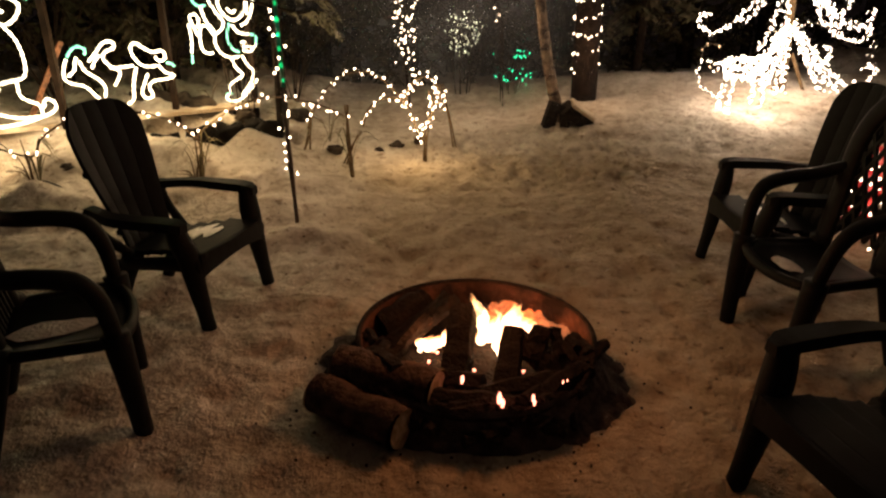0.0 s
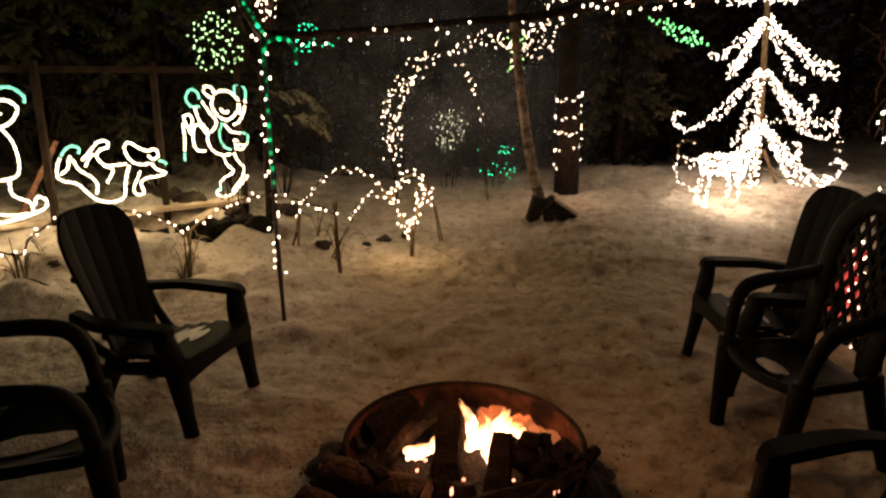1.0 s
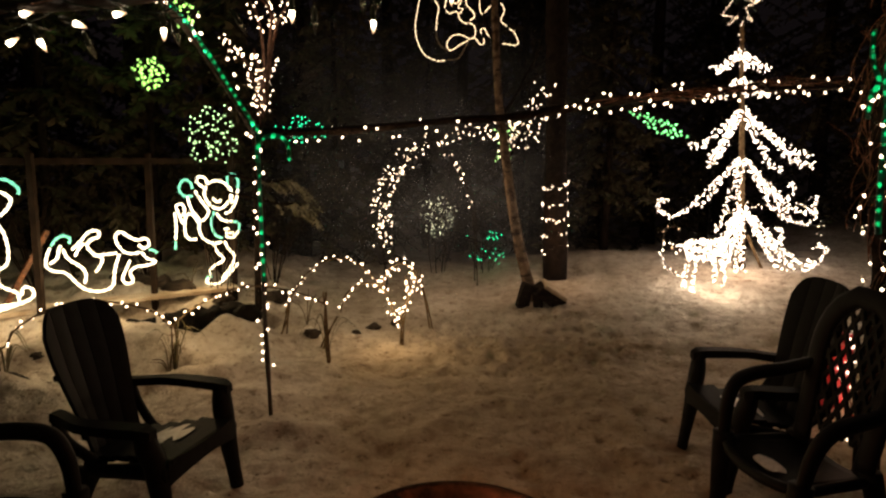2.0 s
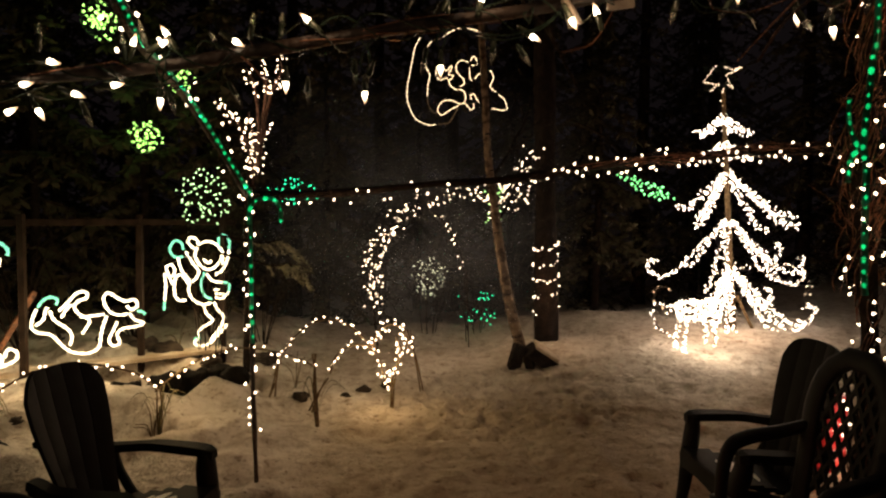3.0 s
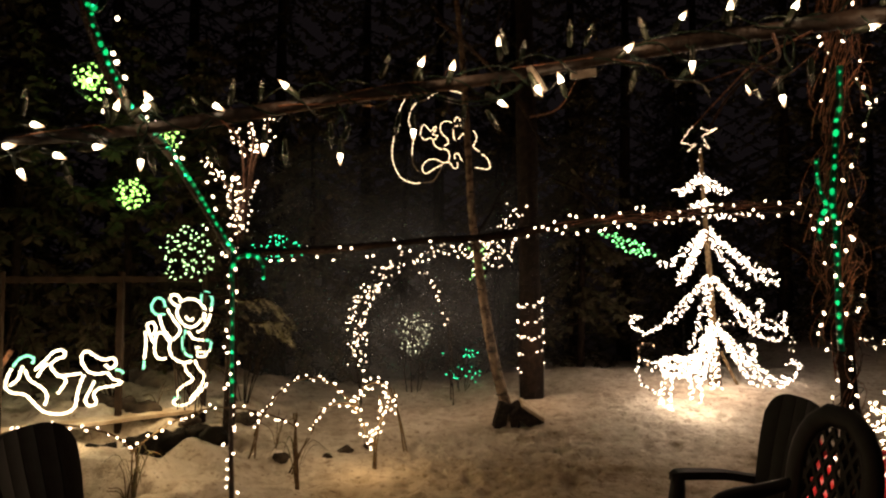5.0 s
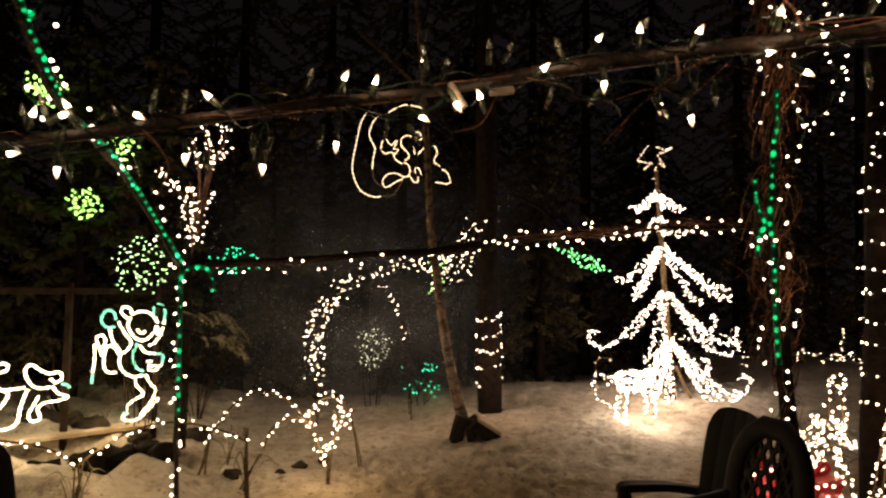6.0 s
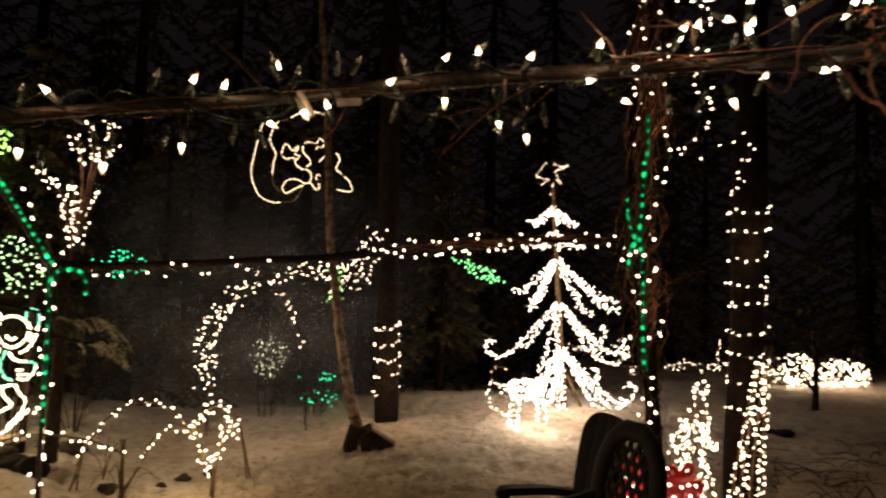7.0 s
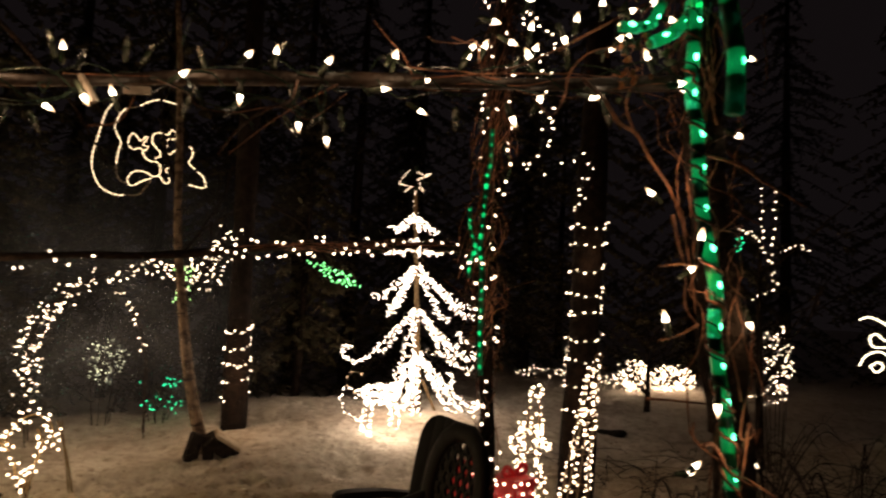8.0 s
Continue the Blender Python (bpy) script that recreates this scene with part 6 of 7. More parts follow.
def clump_tree(name, at, height, spread, label, seed, drop=0.35, count=900, bare=0.15, kind_mat=None):
    """A conifer: tapered trunk, whorls of drooping boughs, needles as many small blades."""
    rng = random.Random(seed)
    top = thing(name, at, 0, label, "tree", "dark conifers")
    bm = bmesh.new()
    tube(bm, [(0.03 * math.sin(3 * s), 0, height * s - 0.1) for s in (k / 8 for k in range(9))], lambda s: 0.013 * height * (1 - 0.9 * s) + 0.01, 8)
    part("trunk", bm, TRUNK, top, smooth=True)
    verts, faces = [], []
    bm = bmesh.new()
    whorls = int(height * 3)
    for k in range(whorls):
        s = bare + (1 - bare) * k / whorls
        z = height * s
        reach = spread * (1 - s) ** 0.8 * rng.uniform(0.75, 1.15) + 0.1
        for j in range(5):
            a = rng.uniform(0, 6.28)
            pts = [Vector((math.cos(a) * reach * t, math.sin(a) * reach * t, z - drop * reach * t ** 1.4 + 0.12 * reach * t ** 3)) for t in (0, 0.3, 0.6, 0.85, 1)]
            tube(bm, pts, lambda q: 0.012 * (1 - 0.8 * q) + 0.003, 4)
            n = max(5, int(count / whorls / 5))
            for i in range(n):
                t = rng.uniform(0.15, 1)
                q = Vector((math.cos(a) * reach * t, math.sin(a) * reach * t, z - drop * reach * t ** 1.4 + 0.12 * reach * t ** 3))
                d = Vector((rng.uniform(-1, 1), rng.uniform(-1, 1), rng.uniform(-0.9, 0.2))).normalized() * rng.uniform(0.08, 0.2)
                w = d.orthogonal().normalized() * 0.022
                b = len(verts)
                verts.extend([q - w, q + w, q + d * 0.6 + w * 1.2, q + d, q + d * 0.6 - w * 1.2])
                faces.append((b, b + 1, b + 2, b + 3, b + 4))
    part("branchwork", bm, BARK, top, kind="stuff")
    me = bpy.data.meshes.new("needles")
    me.from_pydata([v[:] for v in verts], [], faces)
    me.materials.append(NEEDLES)
    ob = new("needles", me)
    ob.parent = top
    ob["kind"] = "stuff"
    return top


k = 0
for x, y, h, w in ((-3.3, 8.9, 4.9, 1.0), (-2.3, 8.7, 4.6, 0.9), (-4.4, 8.4, 5.0, 1.2), (-1.2, 11.0, 5.5, 1.3), (3.2, 10.6, 5.4, 1.2), (2.2, 13.0, 6.5, 1.6), (0.4, 14.5, 7.0, 1.8), (-2.6, 13.0, 7.0, 1.9), (6.4, 14.0, 7.5, 1.8), (9.5, 13.5, 6.5, 1.6), (-6.0, 12.0, 7.0, 1.8)):
    k += 1
    clump_tree("conifer", (x, y, gz(x, y)), h, w, "dark conifer at the edge of the yard", 100 + k, drop=0.65, count=4200)
first = clump_tree("conifer", (-7.5, 15.0, 0.3), 9.0, 2.2, "tall dark conifer in the woods behind", 200, count=1300)
for i in range(22):
    a = -2.6 + 5.2 * i / 21
    r = U(18, 28)
    copy_thing(first, pose(r * math.sin(a) + 1, r * math.cos(a) * 0.9 + 1.5, 0.5, 0, 0, U(0, 360)) @ Matrix.Diagonal((1, 1, 1 - 0.45 * smooth_step(0.6, 1.1, a), 1)))


wall = clump_tree("conifer", (-9.5, 11.5, 0.3), 12.0, 2.6, "tall dense dark conifer closing the yard", 300, drop=0.6, count=7000, bare=0.04)
for i in range(19):
    x = -7.6 + 1.45 * i + U(-0.4, 0.4)
    y = 14.2 + U(-0.9, 1.2) - 0.0035 * (x - 4) ** 2 * 10
    copy_thing(wall, pose(x, y, gz(x, y) - 0.1, 0, 0, U(0, 360)))
for x, y in ((14.5, 3.0), (14.8, 5.5), (14.2, 0.6), (-9.5, 8.6), (-9.0, 6.0), (-8.8, 3.5)):
    copy_thing(wall, pose(x, y, gz(x, y) - 0.1, 0, 0, U(0, 360)) @ Matrix.Diagonal((1, 1, 0.42 if x > 0 else 1, 1)))


# a dead-limbed tree behind the left post, its limbs strung with lights
def strung_tree():
    top = thing("strung_tree", label="bare small tree with warm lights on its limbs", category="tree")
    rng = random.Random(21)
    line = curve_points([(-1.42, 6.55, 0.15), (-1.4, 6.52, 1.0), (-1.4, 6.5, 1.7), (-1.38, 6.5, 2.2)], 6)
    bm = bmesh.new()
    tube(bm, line, lambda s: 0.06 - 0.02 * s, 9)
    part("trunk", bm, BARK, top, smooth=True)
    places = []
    for pts, lit_from in (([(-1.379, 6.5, 1.838), (-1.364, 6.46667, 2.103), (-1.454, 6.43333, 2.473), (-1.686, 6.4, 2.725)], 1.9),
                          ([(-1.37, 6.5, 1.997), (-1.346, 6.51667, 2.316), (-1.408, 6.53333, 2.624)], 1.9),
                          ([(-1.35, 6.5, 1.997), (-1.294, 6.53333, 2.291), (-1.216, 6.56667, 2.535)], 1.9),
                          ([(-1.334, 6.5, 1.998), (-1.318, 6.53333, 2.531), (-1.367, 6.56667, 2.905), (-1.44, 6.6, 3.063)], 2.78),
                          ([(-1.313, 6.5, 2.105), (-1.255, 6.48333, 2.641), (-1.229, 6.46667, 2.911), (-1.289, 6.45, 3.146)], 2.78),
                          ([(-1.305, 6.5, 2.158), (-1.208, 6.5, 2.75), (-1.089, 6.5, 3.037), (-1.156, 6.5, 3.174)], 2.78)):
        limb = curve_points(pts, 8)
        bm = bmesh.new()
        tube(bm, limb, lambda s: 0.02 * (1 - 0.75 * s), 6)
        part("limb", bm, LOGBARK, top)
        for q, d in spaced(limb, 0.016 if lit_from < 2 else 0.02, 0.08):
            if q.z > lit_from:
                places.append(q + Vector((U(-1, 1), U(-1, 1), U(-1, 1))) * 0.055)
    many_bulbs("light_string", bulb_mesh("bulb", 0.0088, LIT_FAR, 1.2), places, top)


strung_tree()


def net_lights(name, centre, size, n, me, label, seed, root=None):
    """Net lights spread over a dark shrub: bulbs on a rounded form with a twiggy core."""
    rng = random.Random(seed)
    top = thing(name, centre, 0, label, "lit shrub", "shrubs with net lights")
    bm = bmesh.new()
    for k in range(16):
        a, e = rng.uniform(0, 6.28), rng.uniform(-0.6, 1.2)
        d = Vector((math.cos(a) * math.cos(e) * size[0], math.sin(a) * math.cos(e) * size[1], math.sin(e) * size[2]))
        tube(bm, curve_points([(0, 0, -size[2] * 0.6), d * 0.5, d * 0.95], 4), lambda s: 0.008 * (1 - 0.6 * s), 4)
    part("twig_mass", bm, BARK, top, kind="stuff")
    c = Vector(centre)
    if root:
        bm = bmesh.new()
        foot = Vector(root) - c
        tube(bm, curve_points([foot, foot * 0.5 + Vector((0, 0, 0.12)), (0, 0, 0)], 5), lambda s: 0.022 - 0.012 * s, 7)
        part("stem", bm, BARK, top)
    else:
        for k in range(7):
            a = 2 * math.pi * k / 7
            foot = Vector((0.3 * size[0] * math.cos(a), 0.3 * size[1] * math.sin(a), gz(c.x, c.y) - c.z - 0.05))
            out = Vector((math.cos(a) * size[0] * 0.75, math.sin(a) * size[1] * 0.75, size[2] * (0.6 if k % 2 else 0.2)))
            bm = bmesh.new()
            tube(bm, curve_points([foot, foot * 0.45 + out * 0.6, out], 5), lambda s: 0.007 - 0.004 * s, 5)
            part("stem", bm, BARK, top)
    places = []
    while len(places) < n:
        a, e = rng.uniform(3.3, 6.1), math.asin(rng.uniform(-1, 1))
        d = Vector((math.cos(a) * math.cos(e) * size[0], math.sin(a) * math.cos(e) * size[1], math.sin(e) * size[2])) * rng.uniform(0.2, 1.0) ** 0.5
        if all((d - q).length > 0.04 for q in places):
            places.append(d)
        elif rng.random() < 0.02:
            places.append(d)
    many_bulbs("light_string", me, places, top, most=150)
    return top


def hung_ball(centre, r, n, label, seed, me=None):
    """A light ball: a wire sphere set with bulbs."""
    rng = random.Random(seed)
    top = thing("light_ball", centre, 0, label, "light ball", "green light balls")
    bm = bmesh.new()
    for k in range(5):
        ang = math.pi * k / 5
        tube(bm, [Vector((math.cos(ang) * math.cos(t), math.sin(ang) * math.cos(t), math.sin(t))) * r * 0.95 for t in (2 * math.pi * j / 20 for j in range(21))], 0.004, 4, False)
    part("wire_frame", bm, WIRE, top)
    places = []
    for k in range(n):
        z = 1 - 2 * (k + 0.5) / n
        a = k * 2.399963
        places.append(Vector((math.cos(a) * math.sqrt(1 - z * z), math.sin(a) * math.sqrt(1 - z * z), z)) * r * rng.uniform(0.35, 1.1) + Vector((rng.uniform(-1, 1), rng.uniform(-1, 1), rng.uniform(-1, 1))) * 0.03)
    many_bulbs("light_string", me or B_LIME, places, top)
    return top


hung_ball((-3.489, 8.2, 3.913), 0.22, 62, "lime green light ball hung in the dark tree", 1)
hung_ball((-2.99, 8.2, 2.553), 0.2, 50, "lime green light ball hung on a conifer", 2)
hung_ball((-2.589, 8.2, 3.242), 0.17, 34, "small lime green light ball on a branch", 3)
net_lights("lit_shrub", (-1.915, 7.0, 1.83), (0.34, 0.2, 0.32), 84, bulb_mesh("bulb", 0.0095, glowing("pale_lime_bulb", (0.6, 1.0, 0.42), 1.9, spread=0.5), 1.3), "shrub top netted with pale green lights", 31)
net_lights("lit_shrub", (-1.189, 8.0, 1.94), (0.34, 0.25, 0.16), 42, B_GREEN, "dark bough netted with small green lights", 32, (-2.3, 8.7, 2.4))
net_lights("lit_shrub", (0.425, 9.0, 0.83), (0.27, 0.2, 0.3), 72, bulb_mesh("bulb", 0.0078, glowing("cream_bulb", (0.95, 0.95, 0.6), 1.5, spread=0.6), 1.2), "small shrub netted with cream lights", 33)
net_lights("lit_shrub", (1.06, 9.0, 0.42), (0.3, 0.22, 0.34), 30, B_GREEN, "low shrub netted with green lights", 34)
droop = net_lights("lit_shrub", (2.4, 6.4, 1.97), (0.34, 0.15, 0.075), 40, bulb_mesh("bulb", 0.012, glowing("leaf_green_bulb", (0.25, 1.0, 0.3), 2.0, spread=0.6), 1.3), "drooping bough netted with green lights", 35, (1.74, 7.86, 2.6))
droop.matrix_basis = pose(2.4, 6.4, 1.97, 0, 23, 0)


# ---- arch of net lights ----
def arch():
    top = thing("light_arch", label="tall garden arch covered in warm lights", category="light arch")
    line = curve_points([(-0.22, 7.7, 0.1), (-0.28, 7.7, 0.7), (-0.27, 7.7, 1.15), (-0.12, 7.7, 1.5), (0.2, 7.72, 1.78), (0.55, 7.75, 1.92), (0.95, 7.75, 1.95), (1.2, 7.75, 1.9), (1.45, 7.7, 2.15), (1.55, 7.7, 2.4)], 8)
    right = curve_points([(0.45, 7.9, 1.7), (0.62, 7.9, 1.5), (0.74, 7.9, 1.25), (0.82, 7.9, 0.95), (0.86, 7.9, 0.1)], 6)
    right_lit = [q for q in right if q.z > 1.0]
    for ln in (line, right):
        for dy in (0, 0.3):
            bm = bmesh.new()
            tube(bm, off(ln, (0, dy, 0)), 0.007, 6)
            part("hoop", bm, BARK, top)
    places = []
    for q, d in spaced(line, 0.0105, 0.5):
        s = 0.13 if q.z < 1.55 and q.x < 0 else 0.1
        if q.x > 1.0:
            s = 0.15
        if U(0, 1) < (0.95 if q.x < 0 or q.x > 1.0 else 0.4):
            places.append(q + Vector((U(-s, s), U(-0.1, 0.3), U(-0.1, 0.1))))
    for q, d in spaced(right_lit, 0.03):
        if U(0, 1) < 0.7:
            places.append(q + Vector((U(-0.06, 0.06), U(0, 0.2), U(-0.04, 0.04))))
    places += [Vector((U(1.0, 1.5), 7.6, U(1.65, 2.1))) for k in range(26)]
    many_bulbs("light_string", B_TINY, places, top)
    me = bulb_mesh("bulb", 0.009, glowing("leaf_bulb", (0.5, 1.0, 0.3), 1.5, spread=0.6))
    many_bulbs("light_string", me, [Vector((U(0.95, 1.2), 7.6, U(1.6, 2.0))) for k in range(24)], top, "few tiny green bulbs")


arch()


# ---- the big tree of lights ----
def light_tree():
    cx, cy, cz = 4.36, 8.35, 0.18
    top = thing("light_tree", (cx, cy, cz), 0, "tall tree of warm lights on a pole with curled arms", "light tree")
    bm = bmesh.new()
    tx, tz = -0.24, 2.9
    tube(bm, [(tx * s, 0, (tz + 0.25) * s - 0.05) for s in (0, 0.25, 0.5, 0.75, 1)], lambda s: 0.045 - 0.02 * s, 10)
    part("pole", bm, TWIG, top, "pale wooden pole", smooth=True)
    for s in (-1, 1):
        bm = bmesh.new()
        tube(bm, [(0.02 * s, -0.02, 0.5), (0.22 * s, -0.15, 0.0)], 0.02, 6)
        part("prop", bm, TWIG, top)
    rng = random.Random(5)
    # tiers: height of the collar, spacing of its bulbs, and each arm's reach across, in depth, drop and curl
    crown = [(0.37 * math.cos(2 * math.pi * k / 7 + 0.1), 0.37 * math.sin(2 * math.pi * k / 7 + 0.1), 0.18, 0.0) for k in range(7)]
    tiers = (
        (2.77, 0.016, crown),
        (2.43, 0.018, [(1.08 * p, 1.08 * q, 0.17, 0.0) for p, q, d, c in crown]),
        (2.06, 0.0125, ((-0.44, -0.15, 0.66, 0.0), (-0.56, 0.15, 0.44, 0.03), (-0.51, -0.28, 0.56, 0.02), (0.42, -0.3, 0.7, 0.03), (0.97, 0.05, 0.52, 0.05), (0.86, -0.25, 0.66, 0.04), (-0.1, 0.5, 0.5, 0.0))),
        (1.46, 0.018, ((-0.93, 0.1, 0.74, 0.13), (-0.42, -0.25, 0.86, 0.0), (-0.22, -0.4, 0.82, 0.0), (-0.48, 0.3, 0.6, 0.05), (0.95, -0.1, 0.66, 0.11), (0.78, -0.35, 0.78, 0.08), (0.85, 0.3, 0.52, 0.12), (0.5, -0.4, 0.7, 0.0))),
        (0.83, 0.0155, ((-0.3, -0.2, 0.64, 0.0), (-0.2, -0.35, 0.74, 0.0), (-0.06, -0.3, 0.78, 0.0), (-0.13, 0.1, 0.72, 0.0), (-0.42, 0.0, 0.64, 0.04), (-0.24, -0.1, 0.7, 0.0), (0.4, -0.3, 0.6, 0.0), (0.58, -0.3, 0.78, 0.05), (1.1, 0.0, 0.74, 0.16), (0.62, 0.2, 0.52, 0.14), (0.84, -0.2, 0.76, 0.08))))
    for z, step, arms in tiers:
        x0 = tx * z / tz
        for across, deep, dd, curl in arms:
            r = math.hypot(across, deep) * rng.uniform(0.96, 1.03)
            a = math.atan2(deep, across)
            prof = [(0.03, 0.02), (r * 0.22, -dd * 0.24), (r * 0.45, -dd * 0.56), (r * 0.66, -dd * 0.85), (r * 0.84, -dd), (r * 0.98, -dd + curl * 0.35), (r + curl * 0.45, -dd + curl * 1.1), (r + curl * 0.1, -dd + curl * 1.75), (r - curl * 0.55, -dd + curl * 1.6)]
            if curl < 0.07:
                prof = prof[:6]
            line = curve_points([(x0 + math.cos(a) * p, math.sin(a) * p, z + q) for p, q in prof], 6)
            bm = bmesh.new()
            tube(bm, line, 0.008, 5)
            arm = part("arm", bm, POLE, top)
            thick = 0.03 if z < 1.5 else 0.045
            places = []
            for q, d in spaced(line, step, 0.0):
                places.append(q + Vector((rng.uniform(-1, 1), rng.uniform(-1, 1), rng.uniform(-1, 0.8))) * thick)
            many_bulbs("light_string", B_TREE, places, arm, most=60 if deep < -0.2 else 0)
    # five-pointed star outline above
    bm = bmesh.new()
    pts = []
    for k in range(11):
        a = math.pi / 2 - 0.3 + 2 * math.pi * k / 10
        r = 0.26 if k % 2 == 0 else 0.1
        pts.append(Vector((tx - 0.06 + r * math.cos(a), 0, tz + 0.36 + r * math.sin(a))))
    tube(bm, pts, 0.006, 5, False)
    star = part("star", bm, WIRE, top, "wire star set with dim bulbs")
    # only some of its bulbs still burn
    burning = ((-13, 20, -22, 9, -32, -7, -12, -9, -2, -8), (-20, -21, -12, -13, -2, -8), (4, 20, 19, 16, 33, 21, 19, 12, 6, 7, 12, -6, 21, -15, 10, -10))
    for row in burning:
        line = [Vector((tx - 0.02 + row[k] / 133, 0, tz + 0.36 + row[k + 1] / 133)) for k in range(0, len(row), 2)]
        many_bulbs("light_string", B_STAR, [q + Vector((U(-1, 1), U(-1, 1), U(-1, 1))) * 0.006 for q, d in spaced(line, 0.034)], star)
    many_bulbs("light_string", B_STAR, [Vector((tx + U(-0.02, 0.02), U(-0.03, 0.03), tz - 0.05 + 0.035 * k)) for k in range(9)], star)


light_tree()


def lawn_figure(at, turn, scale, label, n=1.0, me=None, antlers=True):
    """A wire lawn figure on four legs, wrapped with lights."""
    top = thing("wire_lawn_figure", at, turn, label, "light figure", "lit lawn figures")
    k = scale
    lines = []
    for sx in (-1, 1):
        for sy in (-1, 1):
            lines.append([(0.24 * sx, 0.09 * sy, 0.0), (0.23 * sx, 0.085 * sy, 0.28), (0.19 * sx, 0.07 * sy, 0.5)])
    for ang in range(6):
        c, s = math.cos(ang * math.pi / 3), math.sin(ang * math.pi / 3)
        lines.append([(-0.3, 0.05 * c, 0.58 + 0.05 * s), (-0.15, 0.11 * c, 0.57 + 0.12 * s), (0.12, 0.11 * c, 0.58 + 0.12 * s), (0.3, 0.06 * c, 0.66 + 0.06 * s)])
    for sy in (-1, 1):
        lines.append([(0.22, 0.05 * sy, 0.6), (0.33, 0.035 * sy, 0.8), (0.37, 0.025 * sy, 0.98), (0.48, 0.015 * sy, 0.93)])
        if antlers:
            lines.append([(0.37, 0.02 * sy, 1.0), (0.35, 0.07 * sy, 1.07), (0.37, 0.1 * sy, 1.15)])
    lines.append([(-0.3, 0, 0.6), (-0.38, 0, 0.66)])
    bm = bmesh.new()
    places = []
    for ln in lines:
        pts = curve_points([Vector(q) * k for q in ln], 5)
        tube(bm, pts, 0.006, 5)
        for q, d in spaced(pts, 0.05 / n, 0.01):
            places.append(q + Vector((U(-1, 1), U(-1, 1), U(-1, 1))) * 0.025)
    part("wire_body", bm, TWIG, top, "pale wire and vine body")
    many_bulbs("light_string", me or B_TREE, places, top)
    return top


lawn_figure((3.37, 7.3, 0.15), 14, 0.86, "small four-legged wire figure covered in lights", 3.4, antlers=False)
lawn_figure((3.38, 4.25, 0.0), 238, 1.18, "standing slender wire figure covered in lights", 1.3, B_FAR, antlers=False)
def light_cone(foot, crown, r0, r1, label, n=170):
    """A tapered wire column on splayed wires, wound with lights, its top curled over."""
    top = thing("light_cone", label=label, category="light figure", group="lit lawn figures")
    a, b = Vector(foot), Vector(crown)
    for k in range(9):
        bm = bmesh.new()
        g = 2 * math.pi * k / 9
        line = [a.lerp(b, s) + Vector((math.cos(g), math.sin(g), 0)) * (r0 + (r1 - r0) * s ** 0.8) * (1 + 0.06 * math.sin(9 * s + k)) for s in (q / 10 for q in range(11))]
        tube(bm, line, 0.005, 5)
        part("upright_wire", bm, TWIG, top)
    for s in (0.1, 0.3, 0.5, 0.7, 0.9):
        r = r0 + (r1 - r0) * s ** 0.8
        bm = bmesh.new()
        tube(bm, [a.lerp(b, s) + Vector((math.cos(g), math.sin(g), 0)) * r for g in (2 * math.pi * q / 16 for q in range(17))], 0.004, 5, False)
        part("hoop_wire", bm, TWIG, top)
    bm = bmesh.new()
    curl = curve_points([b, b + Vector((0.03, 0, 0.1)), b + Vector((0.08, 0, 0.1)), b + Vector((0.06, 0, 0.02)), b + Vector((0.11, 0, -0.02))], 6)
    tube(bm, curl, 0.009, 6)
    part("curl", bm, TWIG, top, "pale curled top")
    places = []
    for k in range(n):
        s = (k + U(0, 1)) / n
        g = 2 * math.pi * (26 * s + U(-0.03, 0.03))
        r = (r0 + (r1 - r0) * s ** 0.8) * U(0.9, 1.15)
        places.append(a.lerp(b, s) + Vector((math.cos(g) * r, math.sin(g) * r, U(-0.02, 0.02))))
    many_bulbs("light_string", B_FAR, places, top)


light_cone((3.66, 4.1, -0.02), (3.86, 4.1, 1.3), 0.14, 0.045, "tall tapered wire cone wound with warm lights")


# scroll of lights beside the small figure, a low sleigh runner
def scroll(pts, label, me, step=0.04, loose=0.02):
    top = thing("light_scroll", label=label, category="light figure", group="light scrolls")
    line = curve_points(pts, 8)
    bm = bmesh.new()
    tube(bm, line, 0.007, 5)
    part("wire_frame", bm, POLE, top)
    many_bulbs("light_string", me, [q + Vector((U(-1, 1), U(-1, 1), U(-1, 1))) * loose for q, d in spaced(line, step)], top)


scroll([(3.2, 7.4, 0.32), (3.03, 7.4, 0.37), (2.935, 7.4, 0.49), (2.9, 7.4, 0.635), (2.99, 7.4, 0.715), (3.1, 7.4, 0.635), (3.085, 7.4, 0.565)], "curled wire scroll with warm lights", B_TREE)
scroll([(3.4, 8.1, 0.5), (3.295, 8.3, 0.6), (3.275, 8.3, 0.68), (3.32, 8.3, 0.78), (3.46, 8.3, 0.775), (3.48, 8.3, 0.72)], "dim curled wire scroll", B_DIM, 0.12)
scroll([(5.0, 10.2, 0.75), (5.3, 10.2, 0.95), (5.7, 10.2, 0.9), (6.1, 10.2, 0.92), (6.4, 10.2, 0.85), (6.6, 10.2, 0.6), (6.5, 10.2, 0.5)], "far garland of warm lights", B_FAR, 0.05, 0.07)
scroll([(6.6, 9.2, 0.65), (6.9, 9.2, 0.75), (7.2, 9.2, 0.68), (7.6, 9.2, 0.72), (8.2, 9.2, 0.6), (8.8, 9.2, 0.55)], "far low garland of warm lights", B_FAR, 0.035, 0.07)
scroll([(7.5, 9.2, 0.7), (7.52, 9.2, 1.0), (7.55, 9.2, 1.15)], "short upright stem of lights", B_FAR, 0.05)


